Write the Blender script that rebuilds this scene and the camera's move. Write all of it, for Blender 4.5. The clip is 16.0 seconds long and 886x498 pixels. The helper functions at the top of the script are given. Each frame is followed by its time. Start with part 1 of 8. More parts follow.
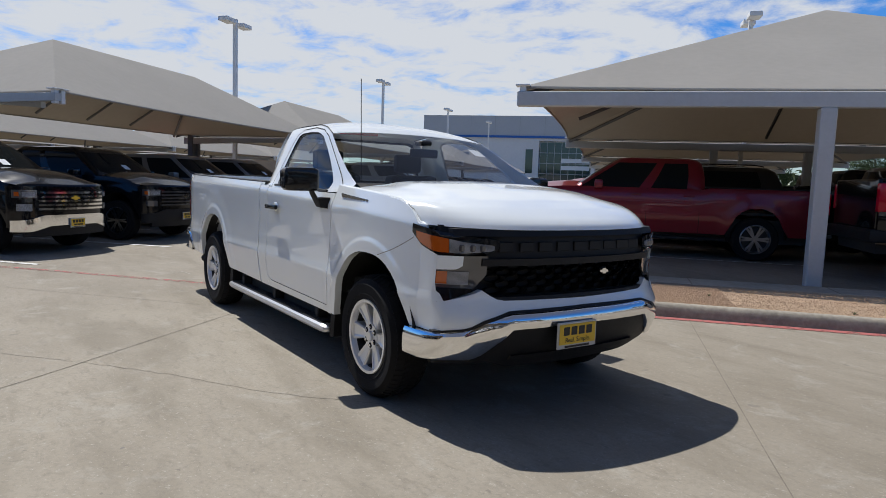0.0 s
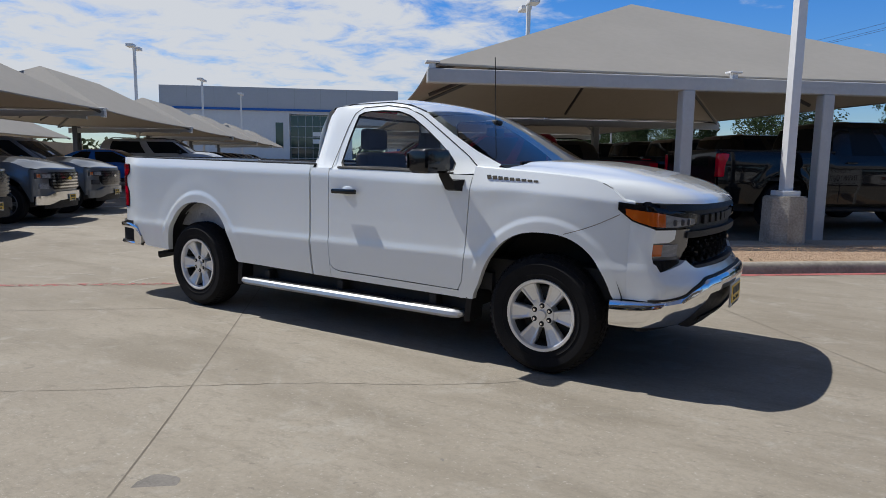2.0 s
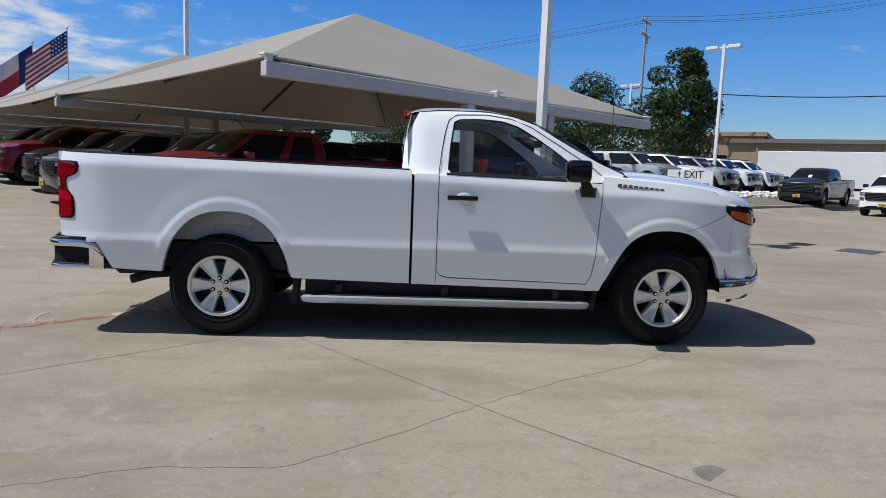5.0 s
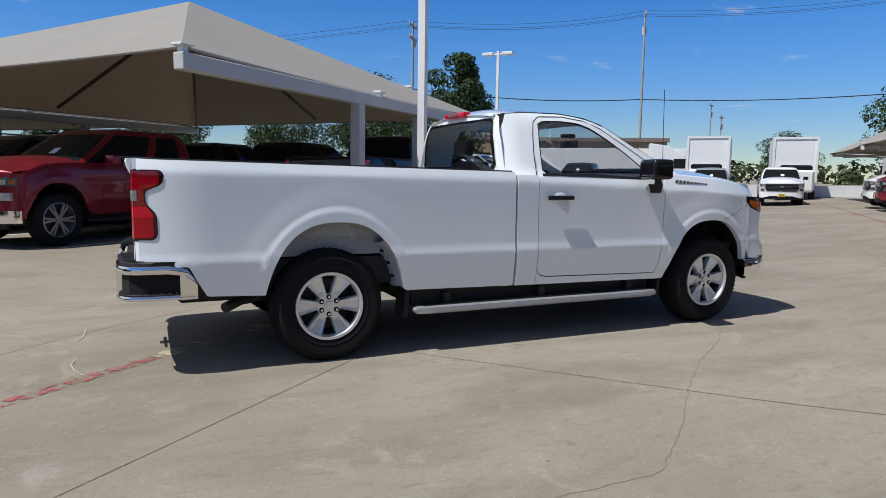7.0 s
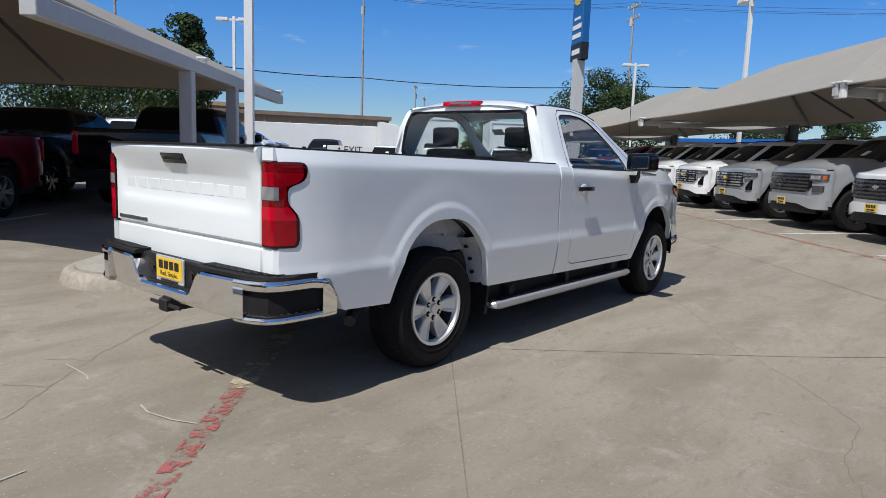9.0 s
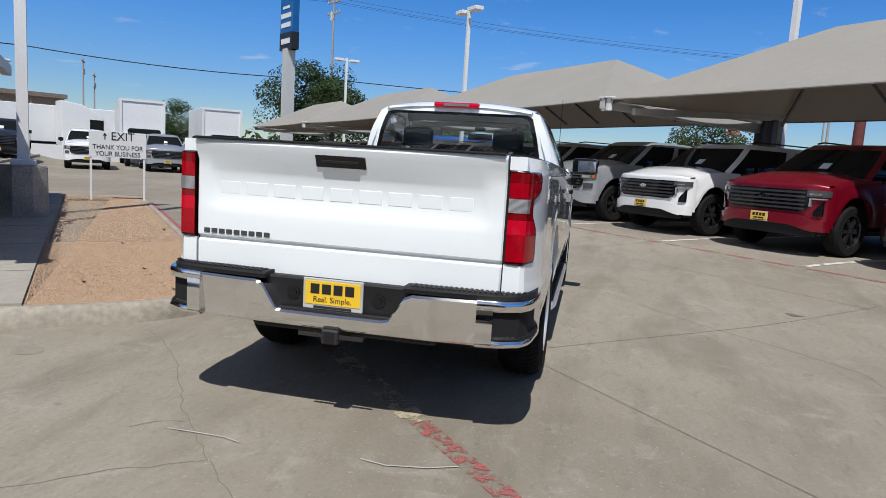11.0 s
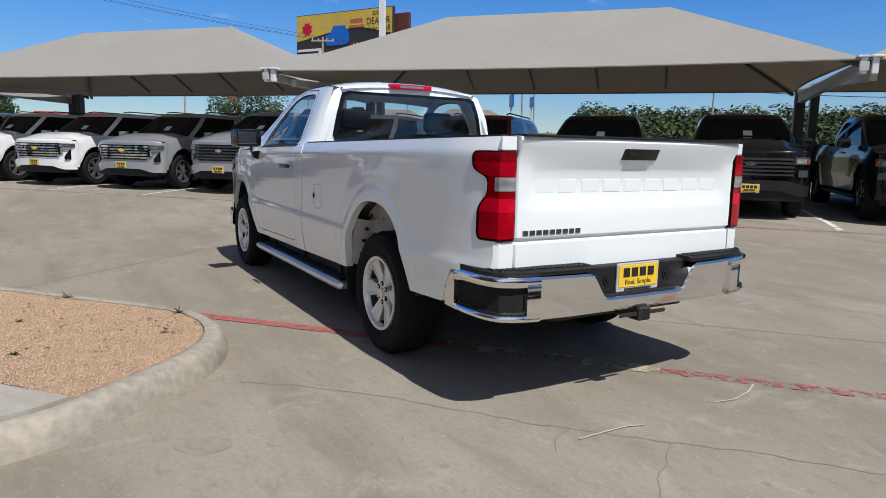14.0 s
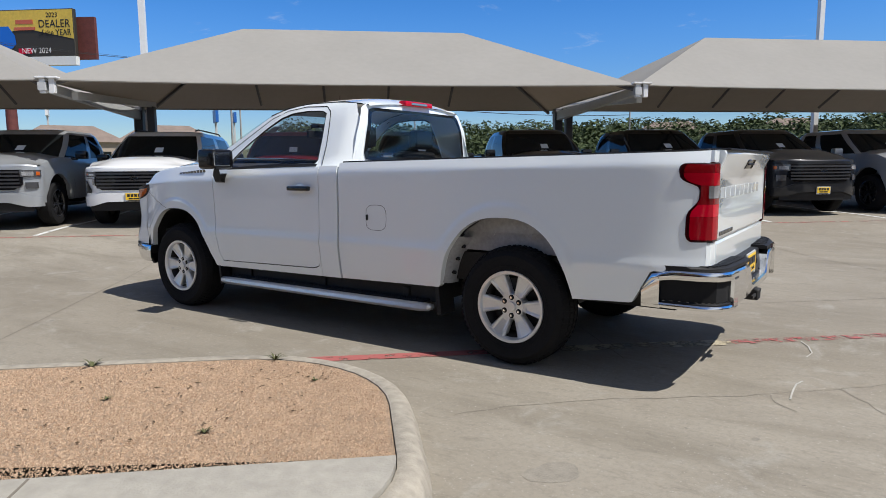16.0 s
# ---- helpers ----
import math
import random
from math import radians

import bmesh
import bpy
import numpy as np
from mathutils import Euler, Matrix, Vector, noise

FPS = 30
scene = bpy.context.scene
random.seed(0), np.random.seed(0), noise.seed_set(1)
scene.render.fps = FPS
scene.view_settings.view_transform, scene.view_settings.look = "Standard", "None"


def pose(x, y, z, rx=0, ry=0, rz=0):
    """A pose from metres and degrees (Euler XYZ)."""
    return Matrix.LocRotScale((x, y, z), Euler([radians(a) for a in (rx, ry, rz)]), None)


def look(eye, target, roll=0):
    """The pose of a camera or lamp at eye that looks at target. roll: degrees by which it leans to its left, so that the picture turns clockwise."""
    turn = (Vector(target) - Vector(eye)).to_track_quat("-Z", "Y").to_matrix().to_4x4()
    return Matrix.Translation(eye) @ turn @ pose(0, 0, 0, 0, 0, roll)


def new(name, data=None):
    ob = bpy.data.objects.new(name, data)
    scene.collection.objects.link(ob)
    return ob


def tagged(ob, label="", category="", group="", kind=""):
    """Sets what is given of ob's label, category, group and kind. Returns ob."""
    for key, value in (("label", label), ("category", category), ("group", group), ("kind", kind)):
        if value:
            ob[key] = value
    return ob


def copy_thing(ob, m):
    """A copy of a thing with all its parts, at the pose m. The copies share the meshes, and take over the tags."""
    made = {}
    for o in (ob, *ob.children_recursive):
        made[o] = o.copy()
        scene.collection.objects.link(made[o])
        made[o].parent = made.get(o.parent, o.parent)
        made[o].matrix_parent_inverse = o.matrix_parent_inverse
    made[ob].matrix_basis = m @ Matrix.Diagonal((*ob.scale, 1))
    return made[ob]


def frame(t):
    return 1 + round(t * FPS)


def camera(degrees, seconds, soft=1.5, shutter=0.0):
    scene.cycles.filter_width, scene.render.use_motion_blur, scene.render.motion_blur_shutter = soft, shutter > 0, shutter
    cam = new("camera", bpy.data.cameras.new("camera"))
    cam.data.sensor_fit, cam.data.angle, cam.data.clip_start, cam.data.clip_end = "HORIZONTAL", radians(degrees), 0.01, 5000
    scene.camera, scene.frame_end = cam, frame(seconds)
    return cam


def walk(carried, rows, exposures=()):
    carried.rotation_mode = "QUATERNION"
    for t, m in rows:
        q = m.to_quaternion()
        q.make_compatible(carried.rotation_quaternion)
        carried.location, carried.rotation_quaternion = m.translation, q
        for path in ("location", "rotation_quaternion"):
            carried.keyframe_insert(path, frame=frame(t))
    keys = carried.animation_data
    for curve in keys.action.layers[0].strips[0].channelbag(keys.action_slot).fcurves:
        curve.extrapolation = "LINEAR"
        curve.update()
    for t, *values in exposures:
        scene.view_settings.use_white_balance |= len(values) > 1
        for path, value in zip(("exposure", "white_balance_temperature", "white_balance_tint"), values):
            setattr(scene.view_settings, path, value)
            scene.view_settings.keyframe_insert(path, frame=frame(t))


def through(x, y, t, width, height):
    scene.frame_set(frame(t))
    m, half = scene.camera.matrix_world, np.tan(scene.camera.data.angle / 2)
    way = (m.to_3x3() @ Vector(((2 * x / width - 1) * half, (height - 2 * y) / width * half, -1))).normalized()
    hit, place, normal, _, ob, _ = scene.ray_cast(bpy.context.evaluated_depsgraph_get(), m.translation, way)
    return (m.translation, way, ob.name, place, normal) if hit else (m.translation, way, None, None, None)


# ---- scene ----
cam = camera(67.8, 16.0, soft=0.6)
PATH = [
    (0, (5.489, -2.944, 1.402), (3.851, -1.815, 1.202), 2.0),
    (0.5, (5.099, -3.483, 1.396), (3.589, -2.186, 1.205), 1.5),
    (1, (4.634, -3.997, 1.392), (3.265, -2.555, 1.179), 0.7),
    (1.5, (4.098, -4.431, 1.382), (2.867, -2.875, 1.136), 0.4),
    (2, (3.547, -4.86, 1.384), (2.465, -3.199, 1.124), 0.8),
    (2.5, (2.963, -5.23, 1.387), (2.049, -3.473, 1.107), 1.0),
    (3, (2.367, -5.594, 1.376), (1.656, -3.743, 1.121), 1.2),
    (3.5, (1.754, -5.885, 1.361), (1.222, -3.973, 1.111), 1.2),
    (4, (1.074, -6.091, 1.344), (0.767, -4.129, 1.108), 1.7),
    (4.2, (0.793, -6.144, 1.37), (0.574, -4.17, 1.133), 1.9),
    (6.3, (-2.076, -5.85, 1.355), (-1.499, -3.951, 1.107), 1.1),
    (6.5, (-2.329, -5.741, 1.33), (-1.69, -3.861, 1.092), 0.8),
    (7, (-2.948, -5.421, 1.321), (-2.122, -3.614, 1.098), 0.8),
    (7.5, (-3.543, -5.035, 1.312), (-2.529, -3.327, 1.081), 0.9),
    (8, (-4.084, -4.629, 1.317), (-2.886, -3.046, 1.073), 1.3),
    (8.2, (-4.284, -4.464, 1.348), (-3.01, -2.944, 1.093), 1.4),
    (10.3, (-5.81, -2.065, 1.394), (-3.985, -1.294, 1.121), 3.0),
    (10.5, (-5.892, -1.811, 1.361), (-4.029, -1.136, 1.088), 3.1),
    (11, (-6.095, -1.18, 1.351), (-4.158, -0.758, 1.09), 3.5),
    (11.5, (-6.246, -0.546, 1.354), (-4.269, -0.384, 1.095), 3.7),
    (12, (-6.273, 0.112, 1.352), (-4.293, 0.011, 1.09), 3.8),
    (12.5, (-6.247, 0.786, 1.354), (-4.3, 0.416, 1.085), 3.2),
    (13, (-6.133, 1.464, 1.343), (-4.252, 0.831, 1.101), 2.7),
    (13.5, (-5.919, 2.129, 1.335), (-4.109, 1.325, 1.056), 1.7),
    (14, (-5.59, 2.748, 1.333), (-3.886, 1.746, 1.031), 1.2),
    (14.5, (-5.234, 3.349, 1.335), (-3.66, 2.149, 1.047), 1.0),
    (15, (-4.802, 3.872, 1.327), (-3.358, 2.517, 1.045), 0.2),
    (15.5, (-4.326, 4.359, 1.329), (-3.058, 2.834, 1.075), -0.3),
    (16, (-3.784, 4.764, 1.322), (-2.679, 3.116, 1.072), -0.4),
]
EXPOSURE = [(0.0, 0.23), (2.5, 0.17), (4.0, 0.21), (7.0, 0.19), (10.5, 0.15), (12.5, 0.13), (13.5, 0.17), (14.5, 0.25), (16.0, 0.35)]
walk(cam, [(r[0], look(*r[1:])) for r in PATH], exposures=EXPOSURE)

# ---- world, sun, exposure ----
SUN_DIR = Vector((0.63, 0.06, -1.0)).normalized()      # the way the sunlight travels
world = bpy.data.worlds.new("world")
scene.world = world
world.use_nodes = True


def build_sky():
    nt = world.node_tree
    nt.nodes.clear()
    n = nt.nodes.new
    out, bg = n("ShaderNodeOutputWorld"), n("ShaderNodeBackground")
    sky = n("ShaderNodeTexSky")
    sky.sky_type, sky.sun_disc = "NISHITA", False
    sky.sun_elevation = math.asin(-SUN_DIR.z)
    sky.sun_rotation = math.atan2(-SUN_DIR.x, -SUN_DIR.y)
    sky.altitude = 1500
    sky.air_density, sky.dust_density, sky.ozone_density = 1.0, 0.0, 4.0
    co, sep = n("ShaderNodeTexCoord"), n("ShaderNodeSeparateXYZ")
    nt.links.new(co.outputs["Generated"], sep.inputs[0])
    # cloud deck seen in perspective: direction divided by its height
    hgt = n("ShaderNodeMath"); hgt.operation = "MAXIMUM"; hgt.inputs[1].default_value = 0.03
    nt.links.new(sep.outputs["Z"], hgt.inputs[0])
    addh = n("ShaderNodeMath"); addh.operation = "ADD"; addh.inputs[1].default_value = 0.12
    nt.links.new(hgt.outputs[0], addh.inputs[0])
    px, py = n("ShaderNodeMath"), n("ShaderNodeMath")
    for m, axis in ((px, "X"), (py, "Y")):
        m.operation = "DIVIDE"
        nt.links.new(sep.outputs[axis], m.inputs[0])
        nt.links.new(addh.outputs[0], m.inputs[1])
    comb = n("ShaderNodeCombineXYZ")
    nt.links.new(px.outputs[0], comb.inputs[0]); nt.links.new(py.outputs[0], comb.inputs[1])
    fine = n("ShaderNodeTexNoise")
    fine.inputs["Scale"].default_value, fine.inputs["Detail"].default_value = 3.4, 9.0
    fine.inputs["Roughness"].default_value, fine.inputs["Distortion"].default_value = 0.62, 0.35
    nt.links.new(comb.outputs[0], fine.inputs["Vector"])
    # cover: thick towards the west, thin wisps elsewhere
    west = n("ShaderNodeVectorMath"); west.operation = "DOT_PRODUCT"
    west.inputs[1].default_value = (-0.93, 0.36, 0.0)
    nt.links.new(co.outputs["Generated"], west.inputs[0])
    cov = n("ShaderNodeMapRange"); cov.interpolation_type = "SMOOTHSTEP"
    cov.inputs["From Min"].default_value, cov.inputs["From Max"].default_value = 0.45, 0.95
    cov.inputs["To Min"].default_value, cov.inputs["To Max"].default_value = -0.17, 0.21
    nt.links.new(west.outputs["Value"], cov.inputs["Value"])
    tot = n("ShaderNodeMath"); tot.operation = "ADD"
    nt.links.new(fine.outputs["Fac"], tot.inputs[0]); nt.links.new(cov.outputs[0], tot.inputs[1])
    ramp = n("ShaderNodeMapRange"); ramp.interpolation_type = "SMOOTHSTEP"
    ramp.inputs["From Min"].default_value, ramp.inputs["From Max"].default_value = 0.43, 0.74
    nt.links.new(tot.outputs[0], ramp.inputs["Value"])
    low = n("ShaderNodeMapRange")
    low.inputs["From Min"].default_value, low.inputs["From Max"].default_value = 0.02, 0.10
    nt.links.new(sep.outputs["Z"], low.inputs["Value"])
    fac = n("ShaderNodeMath"); fac.operation = "MULTIPLY"
    nt.links.new(ramp.outputs[0], fac.inputs[0]); nt.links.new(low.outputs[0], fac.inputs[1])
    mix = n("ShaderNodeMix"); mix.data_type = "RGBA"
    nt.links.new(fac.outputs[0], mix.inputs["Factor"])
    blue = n("ShaderNodeHueSaturation")
    # unseen upper sky is greyed and darkened towards the zenith to neutralise shade fill
    zenith_grey = n("ShaderNodeMapRange"); zenith_grey.interpolation_type = "SMOOTHSTEP"
    zenith_grey.inputs["From Min"].default_value, zenith_grey.inputs["From Max"].default_value = 0.30, 0.85
    zenith_grey.inputs["To Min"].default_value, zenith_grey.inputs["To Max"].default_value = 1.34, 0.60
    nt.links.new(sep.outputs["Z"], zenith_grey.inputs["Value"])
    nt.links.new(zenith_grey.outputs[0], blue.inputs["Saturation"])
    deep = n("ShaderNodeMapRange"); deep.interpolation_type = "SMOOTHSTEP"
    deep.inputs["From Min"].default_value, deep.inputs["From Max"].default_value = 0.30, 0.85
    deep.inputs["To Min"].default_value, deep.inputs["To Max"].default_value = 0.98, 0.58
    nt.links.new(sep.outputs["Z"], deep.inputs["Value"])
    # clear, deep blue down to the horizon
    rim = n("ShaderNodeMapRange"); rim.interpolation_type = "SMOOTHSTEP"
    rim.inputs["From Min"].default_value, rim.inputs["From Max"].default_value = -0.05, 0.22
    rim.inputs["To Min"].default_value, rim.inputs["To Max"].default_value = 0.50, 1.0
    nt.links.new(sep.outputs["Z"], rim.inputs["Value"])
    val = n("ShaderNodeMath"); val.operation = "MULTIPLY"
    nt.links.new(deep.outputs[0], val.inputs[0]); nt.links.new(rim.outputs[0], val.inputs[1])
    nt.links.new(val.outputs[0], blue.inputs["Value"])
    blue.inputs["Hue"].default_value = 0.509
    nt.links.new(sky.outputs[0], blue.inputs["Color"])
    nt.links.new(blue.outputs[0], mix.inputs["A"])
    mix.inputs["B"].default_value = CLOUD
    nt.links.new(mix.outputs["Result"], bg.inputs["Color"])
    bg.inputs["Strength"].default_value = SKY_STRENGTH
    nt.links.new(bg.outputs[0], out.inputs[0])


SKY_STRENGTH = 0.117
CLOUD = (4.7, 4.95, 5.35, 1)
build_sky()
sun = new("sun", bpy.data.lights.new("sun", "SUN"))
sun.data.energy, sun.data.angle, sun.data.color = 3.95, radians(0.53), (1.0, 0.975, 0.935)
sun.matrix_world = look((-20, 0, 40), Vector((-20, 0, 40)) + SUN_DIR)

# ---- helpers of this scene ----
U, V = Vector((0.752, 0.659, 0)).normalized(), Vector((-0.659, 0.752, 0)).normalized()
LOT_ANGLE = math.degrees(math.atan2(U.y, U.x))


def smooth01(x):
    x = min(1.0, max(0.0, x))
    return x * x * (3 - 2 * x)


def rise(u, v):
    """Height of the paved lot: a shallow dip along the drive lane."""
    south = 0.22 * smooth01((-v - 2.0) / 5.6) + 0.18 * smooth01((-v - 7.6) / 8.0)
    north = 0.14 * smooth01((v - 4.4) / 1.5) * smooth01((u + 5.0) / 4.0)
    west = 0.40 * smooth01((v - 13.0) / 13.0) * smooth01((12.0 - u) / 10.0)
    east = 0.10 * smooth01((u - 7.0) / 2.5) * smooth01((v - 4.4) / 1.2)
    return south + north + west + east


def at_lot(u, v, z=0.0, turn=0.0, ground=False):
    """Pose at lot coordinates: u along the drive lane, v across it; turn in degrees from u."""
    p = U * u + V * v
    return pose(p.x, p.y, z + (rise(u, v) if ground else 0.0), 0, 0, LOT_ANGLE + turn)


def lot(u, v, z=0.0):
    p = U * u + V * v
    return Vector((p.x, p.y, z))


def part(name, bm, material, parent=None, label="", smooth=False):
    """Links a bmesh as one mesh object, under a thing or a part."""
    me = bpy.data.meshes.new(name)
    bmesh.ops.recalc_face_normals(bm, faces=bm.faces)
    bm.to_mesh(me)
    bm.free()
    for m in material if isinstance(material, (list, tuple)) else [material]:
        me.materials.append(m)
    if smooth:
        me.shade_smooth()
        if smooth != "all":
            me.set_sharp_from_angle(angle=radians(smooth if smooth is not True else 35))
    ob = new(name, me)
    if parent:
        ob.parent = parent
    if label:
        tagged(ob, label)
    return ob


def empty(name, m=None, label="", category="", group="", kind=""):
    ob = new(name)
    ob.empty_display_size = 0.1
    if m is not None:
        ob.matrix_world = m
    return tagged(ob, label, category, group, kind)


def box(bm, x0, x1, y0, y1, z0, z1, bevel=0.0, seg=1, m=None):
    r = bmesh.ops.create_cube(bm, size=1.0)
    t = Matrix.Translation(((x0 + x1) / 2, (y0 + y1) / 2, (z0 + z1) / 2)) @ Matrix.Diagonal((x1 - x0, y1 - y0, z1 - z0, 1))
    bmesh.ops.transform(bm, matrix=t, verts=r["verts"])
    if bevel:
        edges = list({e for v in r["verts"] for e in v.link_edges})
        out = bmesh.ops.bevel(bm, geom=edges, offset=bevel, segments=seg, affect="EDGES", profile=0.6)
        verts = list({v for f in out["faces"] for v in f.verts} | {v for v in r["verts"] if v.is_valid})
    else:
        verts = r["verts"]
    if m is not None:
        bmesh.ops.transform(bm, matrix=m, verts=verts)
    return verts


def cyl(bm, a, b, r0, r1=None, n=16, caps=True):
    a, b = Vector(a), Vector(b)
    d = b - a
    m = Matrix.Translation((a + b) / 2) @ d.to_track_quat("Z", "Y").to_matrix().to_4x4()
    return bmesh.ops.create_cone(bm, cap_ends=caps, segments=n, radius1=r0, radius2=r0 if r1 is None else r1, depth=d.length, matrix=m)["verts"]


def loft(bm, rings, closed=True, caps=True, mat=0):
    """Skin over rings of equal length."""
    vs = [[bm.verts.new(p) for p in ring] for ring in rings]
    n = len(rings[0])
    for i in range(len(vs) - 1):
        for j in range(n if closed else n - 1):
            k = (j + 1) % n
            try:
                f = bm.faces.new((vs[i][j], vs[i][k], vs[i + 1][k], vs[i + 1][j]))
                f.material_index = mat
            except ValueError:
                pass
    if caps and closed:
        for ring in (vs[0], vs[-1]):
            try:
                bm.faces.new(ring).material_index = mat
            except ValueError:
                pass
    return vs


def prism(bm, outline, axis, a, b, bevel=0.0):
    """A flat outline pushed from a to b along an axis (x, y or z); the outline is in the two other axes in order."""
    def put(p, d):
        return {"x": (d, p[0], p[1]), "y": (p[0], d, p[1]), "z": (p[0], p[1], d)}[axis]
    va, vb = [bm.verts.new(put(p, a)) for p in outline], [bm.verts.new(put(p, b)) for p in outline]
    fs = [bm.faces.new(va), bm.faces.new(vb[::-1])]
    n = len(outline)
    for i in range(n):
        fs.append(bm.faces.new((va[i], vb[i], vb[(i + 1) % n], va[(i + 1) % n])))
    if bevel:
        es = list({e for f in fs[:2] for e in f.edges})
        bmesh.ops.bevel(bm, geom=es, offset=bevel, segments=2, affect="EDGES", profile=0.6)
    return va + vb


def tube(bm, pts, r, n=8):
    """A pipe along points."""
    rings = []
    pts = [Vector(p) for p in pts]
    for i, p in enumerate(pts):
        d = (pts[min(i + 1, len(pts) - 1)] - pts[max(i - 1, 0)]).normalized()
        q = d.to_track_quat("Z", "Y").to_matrix()
        rings.append([p + q @ Vector((math.cos(a) * r, math.sin(a) * r, 0)) for a in [2 * math.pi * k / n for k in range(n)]])
    loft(bm, rings)


def interp(x, pts):
    """Piecewise linear reading of a short table."""
    if x <= pts[0][0]:
        return pts[0][1]
    for (xa, ya), (xb, yb) in zip(pts, pts[1:]):
        if x <= xb:
            return ya + (yb - ya) * (x - xa) / (xb - xa)
    return pts[-1][1]


def text_part(body, size, parent, m, mat, name="lettering", align="CENTER", depth=0.003):
    cu = bpy.data.curves.new(name, "FONT")
    cu.body, cu.size, cu.align_x, cu.align_y, cu.extrude = body, size, align, "CENTER", depth
    cu.materials.append(mat)
    ob = new(name, cu)
    if parent:
        ob.parent = parent
    ob.matrix_local = m
    return ob


# ---- materials ----
def material(name, color, rough=0.5, metal=0.0, coat=0.0, vary=0.0, scale=3.0, bump=0.0, bump_scale=40.0, tint=None, spec=0.5, detail=6.0, coat_rough=0.03):
    """Principled surface; colour varies by noise at two sizes, fine relief by a third."""
    mat = bpy.data.materials.new(name)
    mat.use_nodes = True
    nt = mat.node_tree
    b = nt.nodes["Principled BSDF"]
    col = (*color, 1)
    b.inputs["Base Color"].default_value = col
    b.inputs["Roughness"].default_value, b.inputs["Metallic"].default_value = rough, metal
    b.inputs["Coat Weight"].default_value, b.inputs["Coat Roughness"].default_value = coat, coat_rough
    b.inputs["Specular IOR Level"].default_value = spec
    mat["bsdf"] = b.name
    if vary or bump:
        co = nt.nodes.new("ShaderNodeTexCoord")
    if vary:
        big, small = nt.nodes.new("ShaderNodeTexNoise"), nt.nodes.new("ShaderNodeTexNoise")
        for nd, s in ((big, scale), (small, scale * 9)):
            nd.inputs["Scale"].default_value, nd.inputs["Detail"].default_value = s, detail
            nt.links.new(co.outputs["Object"], nd.inputs["Vector"])
        add = nt.nodes.new("ShaderNodeMath"); add.operation = "ADD"
        nt.links.new(big.outputs["Fac"], add.inputs[0]); nt.links.new(small.outputs["Fac"], add.inputs[1])
        rng = nt.nodes.new("ShaderNodeMapRange")
        rng.inputs["From Min"].default_value, rng.inputs["From Max"].default_value = 0.65, 1.35
        nt.links.new(add.outputs[0], rng.inputs["Value"])
        mix = nt.nodes.new("ShaderNodeMix"); mix.data_type = "RGBA"
        t2 = tint or color
        mix.inputs["A"].default_value = (*[c * (1 - vary) for c in color], 1)
        mix.inputs["B"].default_value = (*[min(1.0, c * (1 + vary)) for c in t2], 1)
        nt.links.new(rng.outputs[0], mix.inputs["Factor"])
        nt.links.new(mix.outputs["Result"], b.inputs["Base Color"])
    if bump:
        nz = nt.nodes.new("ShaderNodeTexNoise")
        nz.inputs["Scale"].default_value, nz.inputs["Detail"].default_value = bump_scale, 5
        nt.links.new(co.outputs["Object"], nz.inputs["Vector"])
        bp = nt.nodes.new("ShaderNodeBump")
        bp.inputs["Strength"].default_value, bp.inputs["Distance"].default_value = bump, 0.02
        nt.links.new(nz.outputs["Fac"], bp.inputs["Height"])
        nt.links.new(bp.outputs[0], b.inputs["Normal"])
    return mat


def glass_material(name, color=(0.02, 0.025, 0.027), rough=0.02, through=0.35):
    """Tinted car glass: a see-through tint under a mirror-like skin."""
    mat = bpy.data.materials.new(name)
    mat.use_nodes = True
    nt = mat.node_tree
    nt.nodes.clear()
    out, mix, tr, gl, lw = (nt.nodes.new(k) for k in ("ShaderNodeOutputMaterial", "ShaderNodeMixShader", "ShaderNodeBsdfTransparent", "ShaderNodeBsdfGlossy", "ShaderNodeLayerWeight"))
    lw.inputs["Blend"].default_value = 0.5
    pw, fr = nt.nodes.new("ShaderNodeMath"), nt.nodes.new("ShaderNodeMath")
    pw.operation, fr.operation = "POWER", "MULTIPLY_ADD"
    pw.inputs[1].default_value, fr.inputs[1].default_value, fr.inputs[2].default_value = 4.5, 0.93, 0.055
    nt.links.new(lw.outputs["Facing"], pw.inputs[0]); nt.links.new(pw.outputs[0], fr.inputs[0])
    tr.inputs["Color"].default_value = (*[through * (1 + 2 * c) for c in color], 1)
    gl.inputs["Roughness"].default_value = rough
    nt.links.new(fr.outputs[0], mix.inputs[0]); nt.links.new(tr.outputs[0], mix.inputs[1]); nt.links.new(gl.outputs[0], mix.inputs[2])
    nt.links.new(mix.outputs[0], out.inputs[0])
    return mat


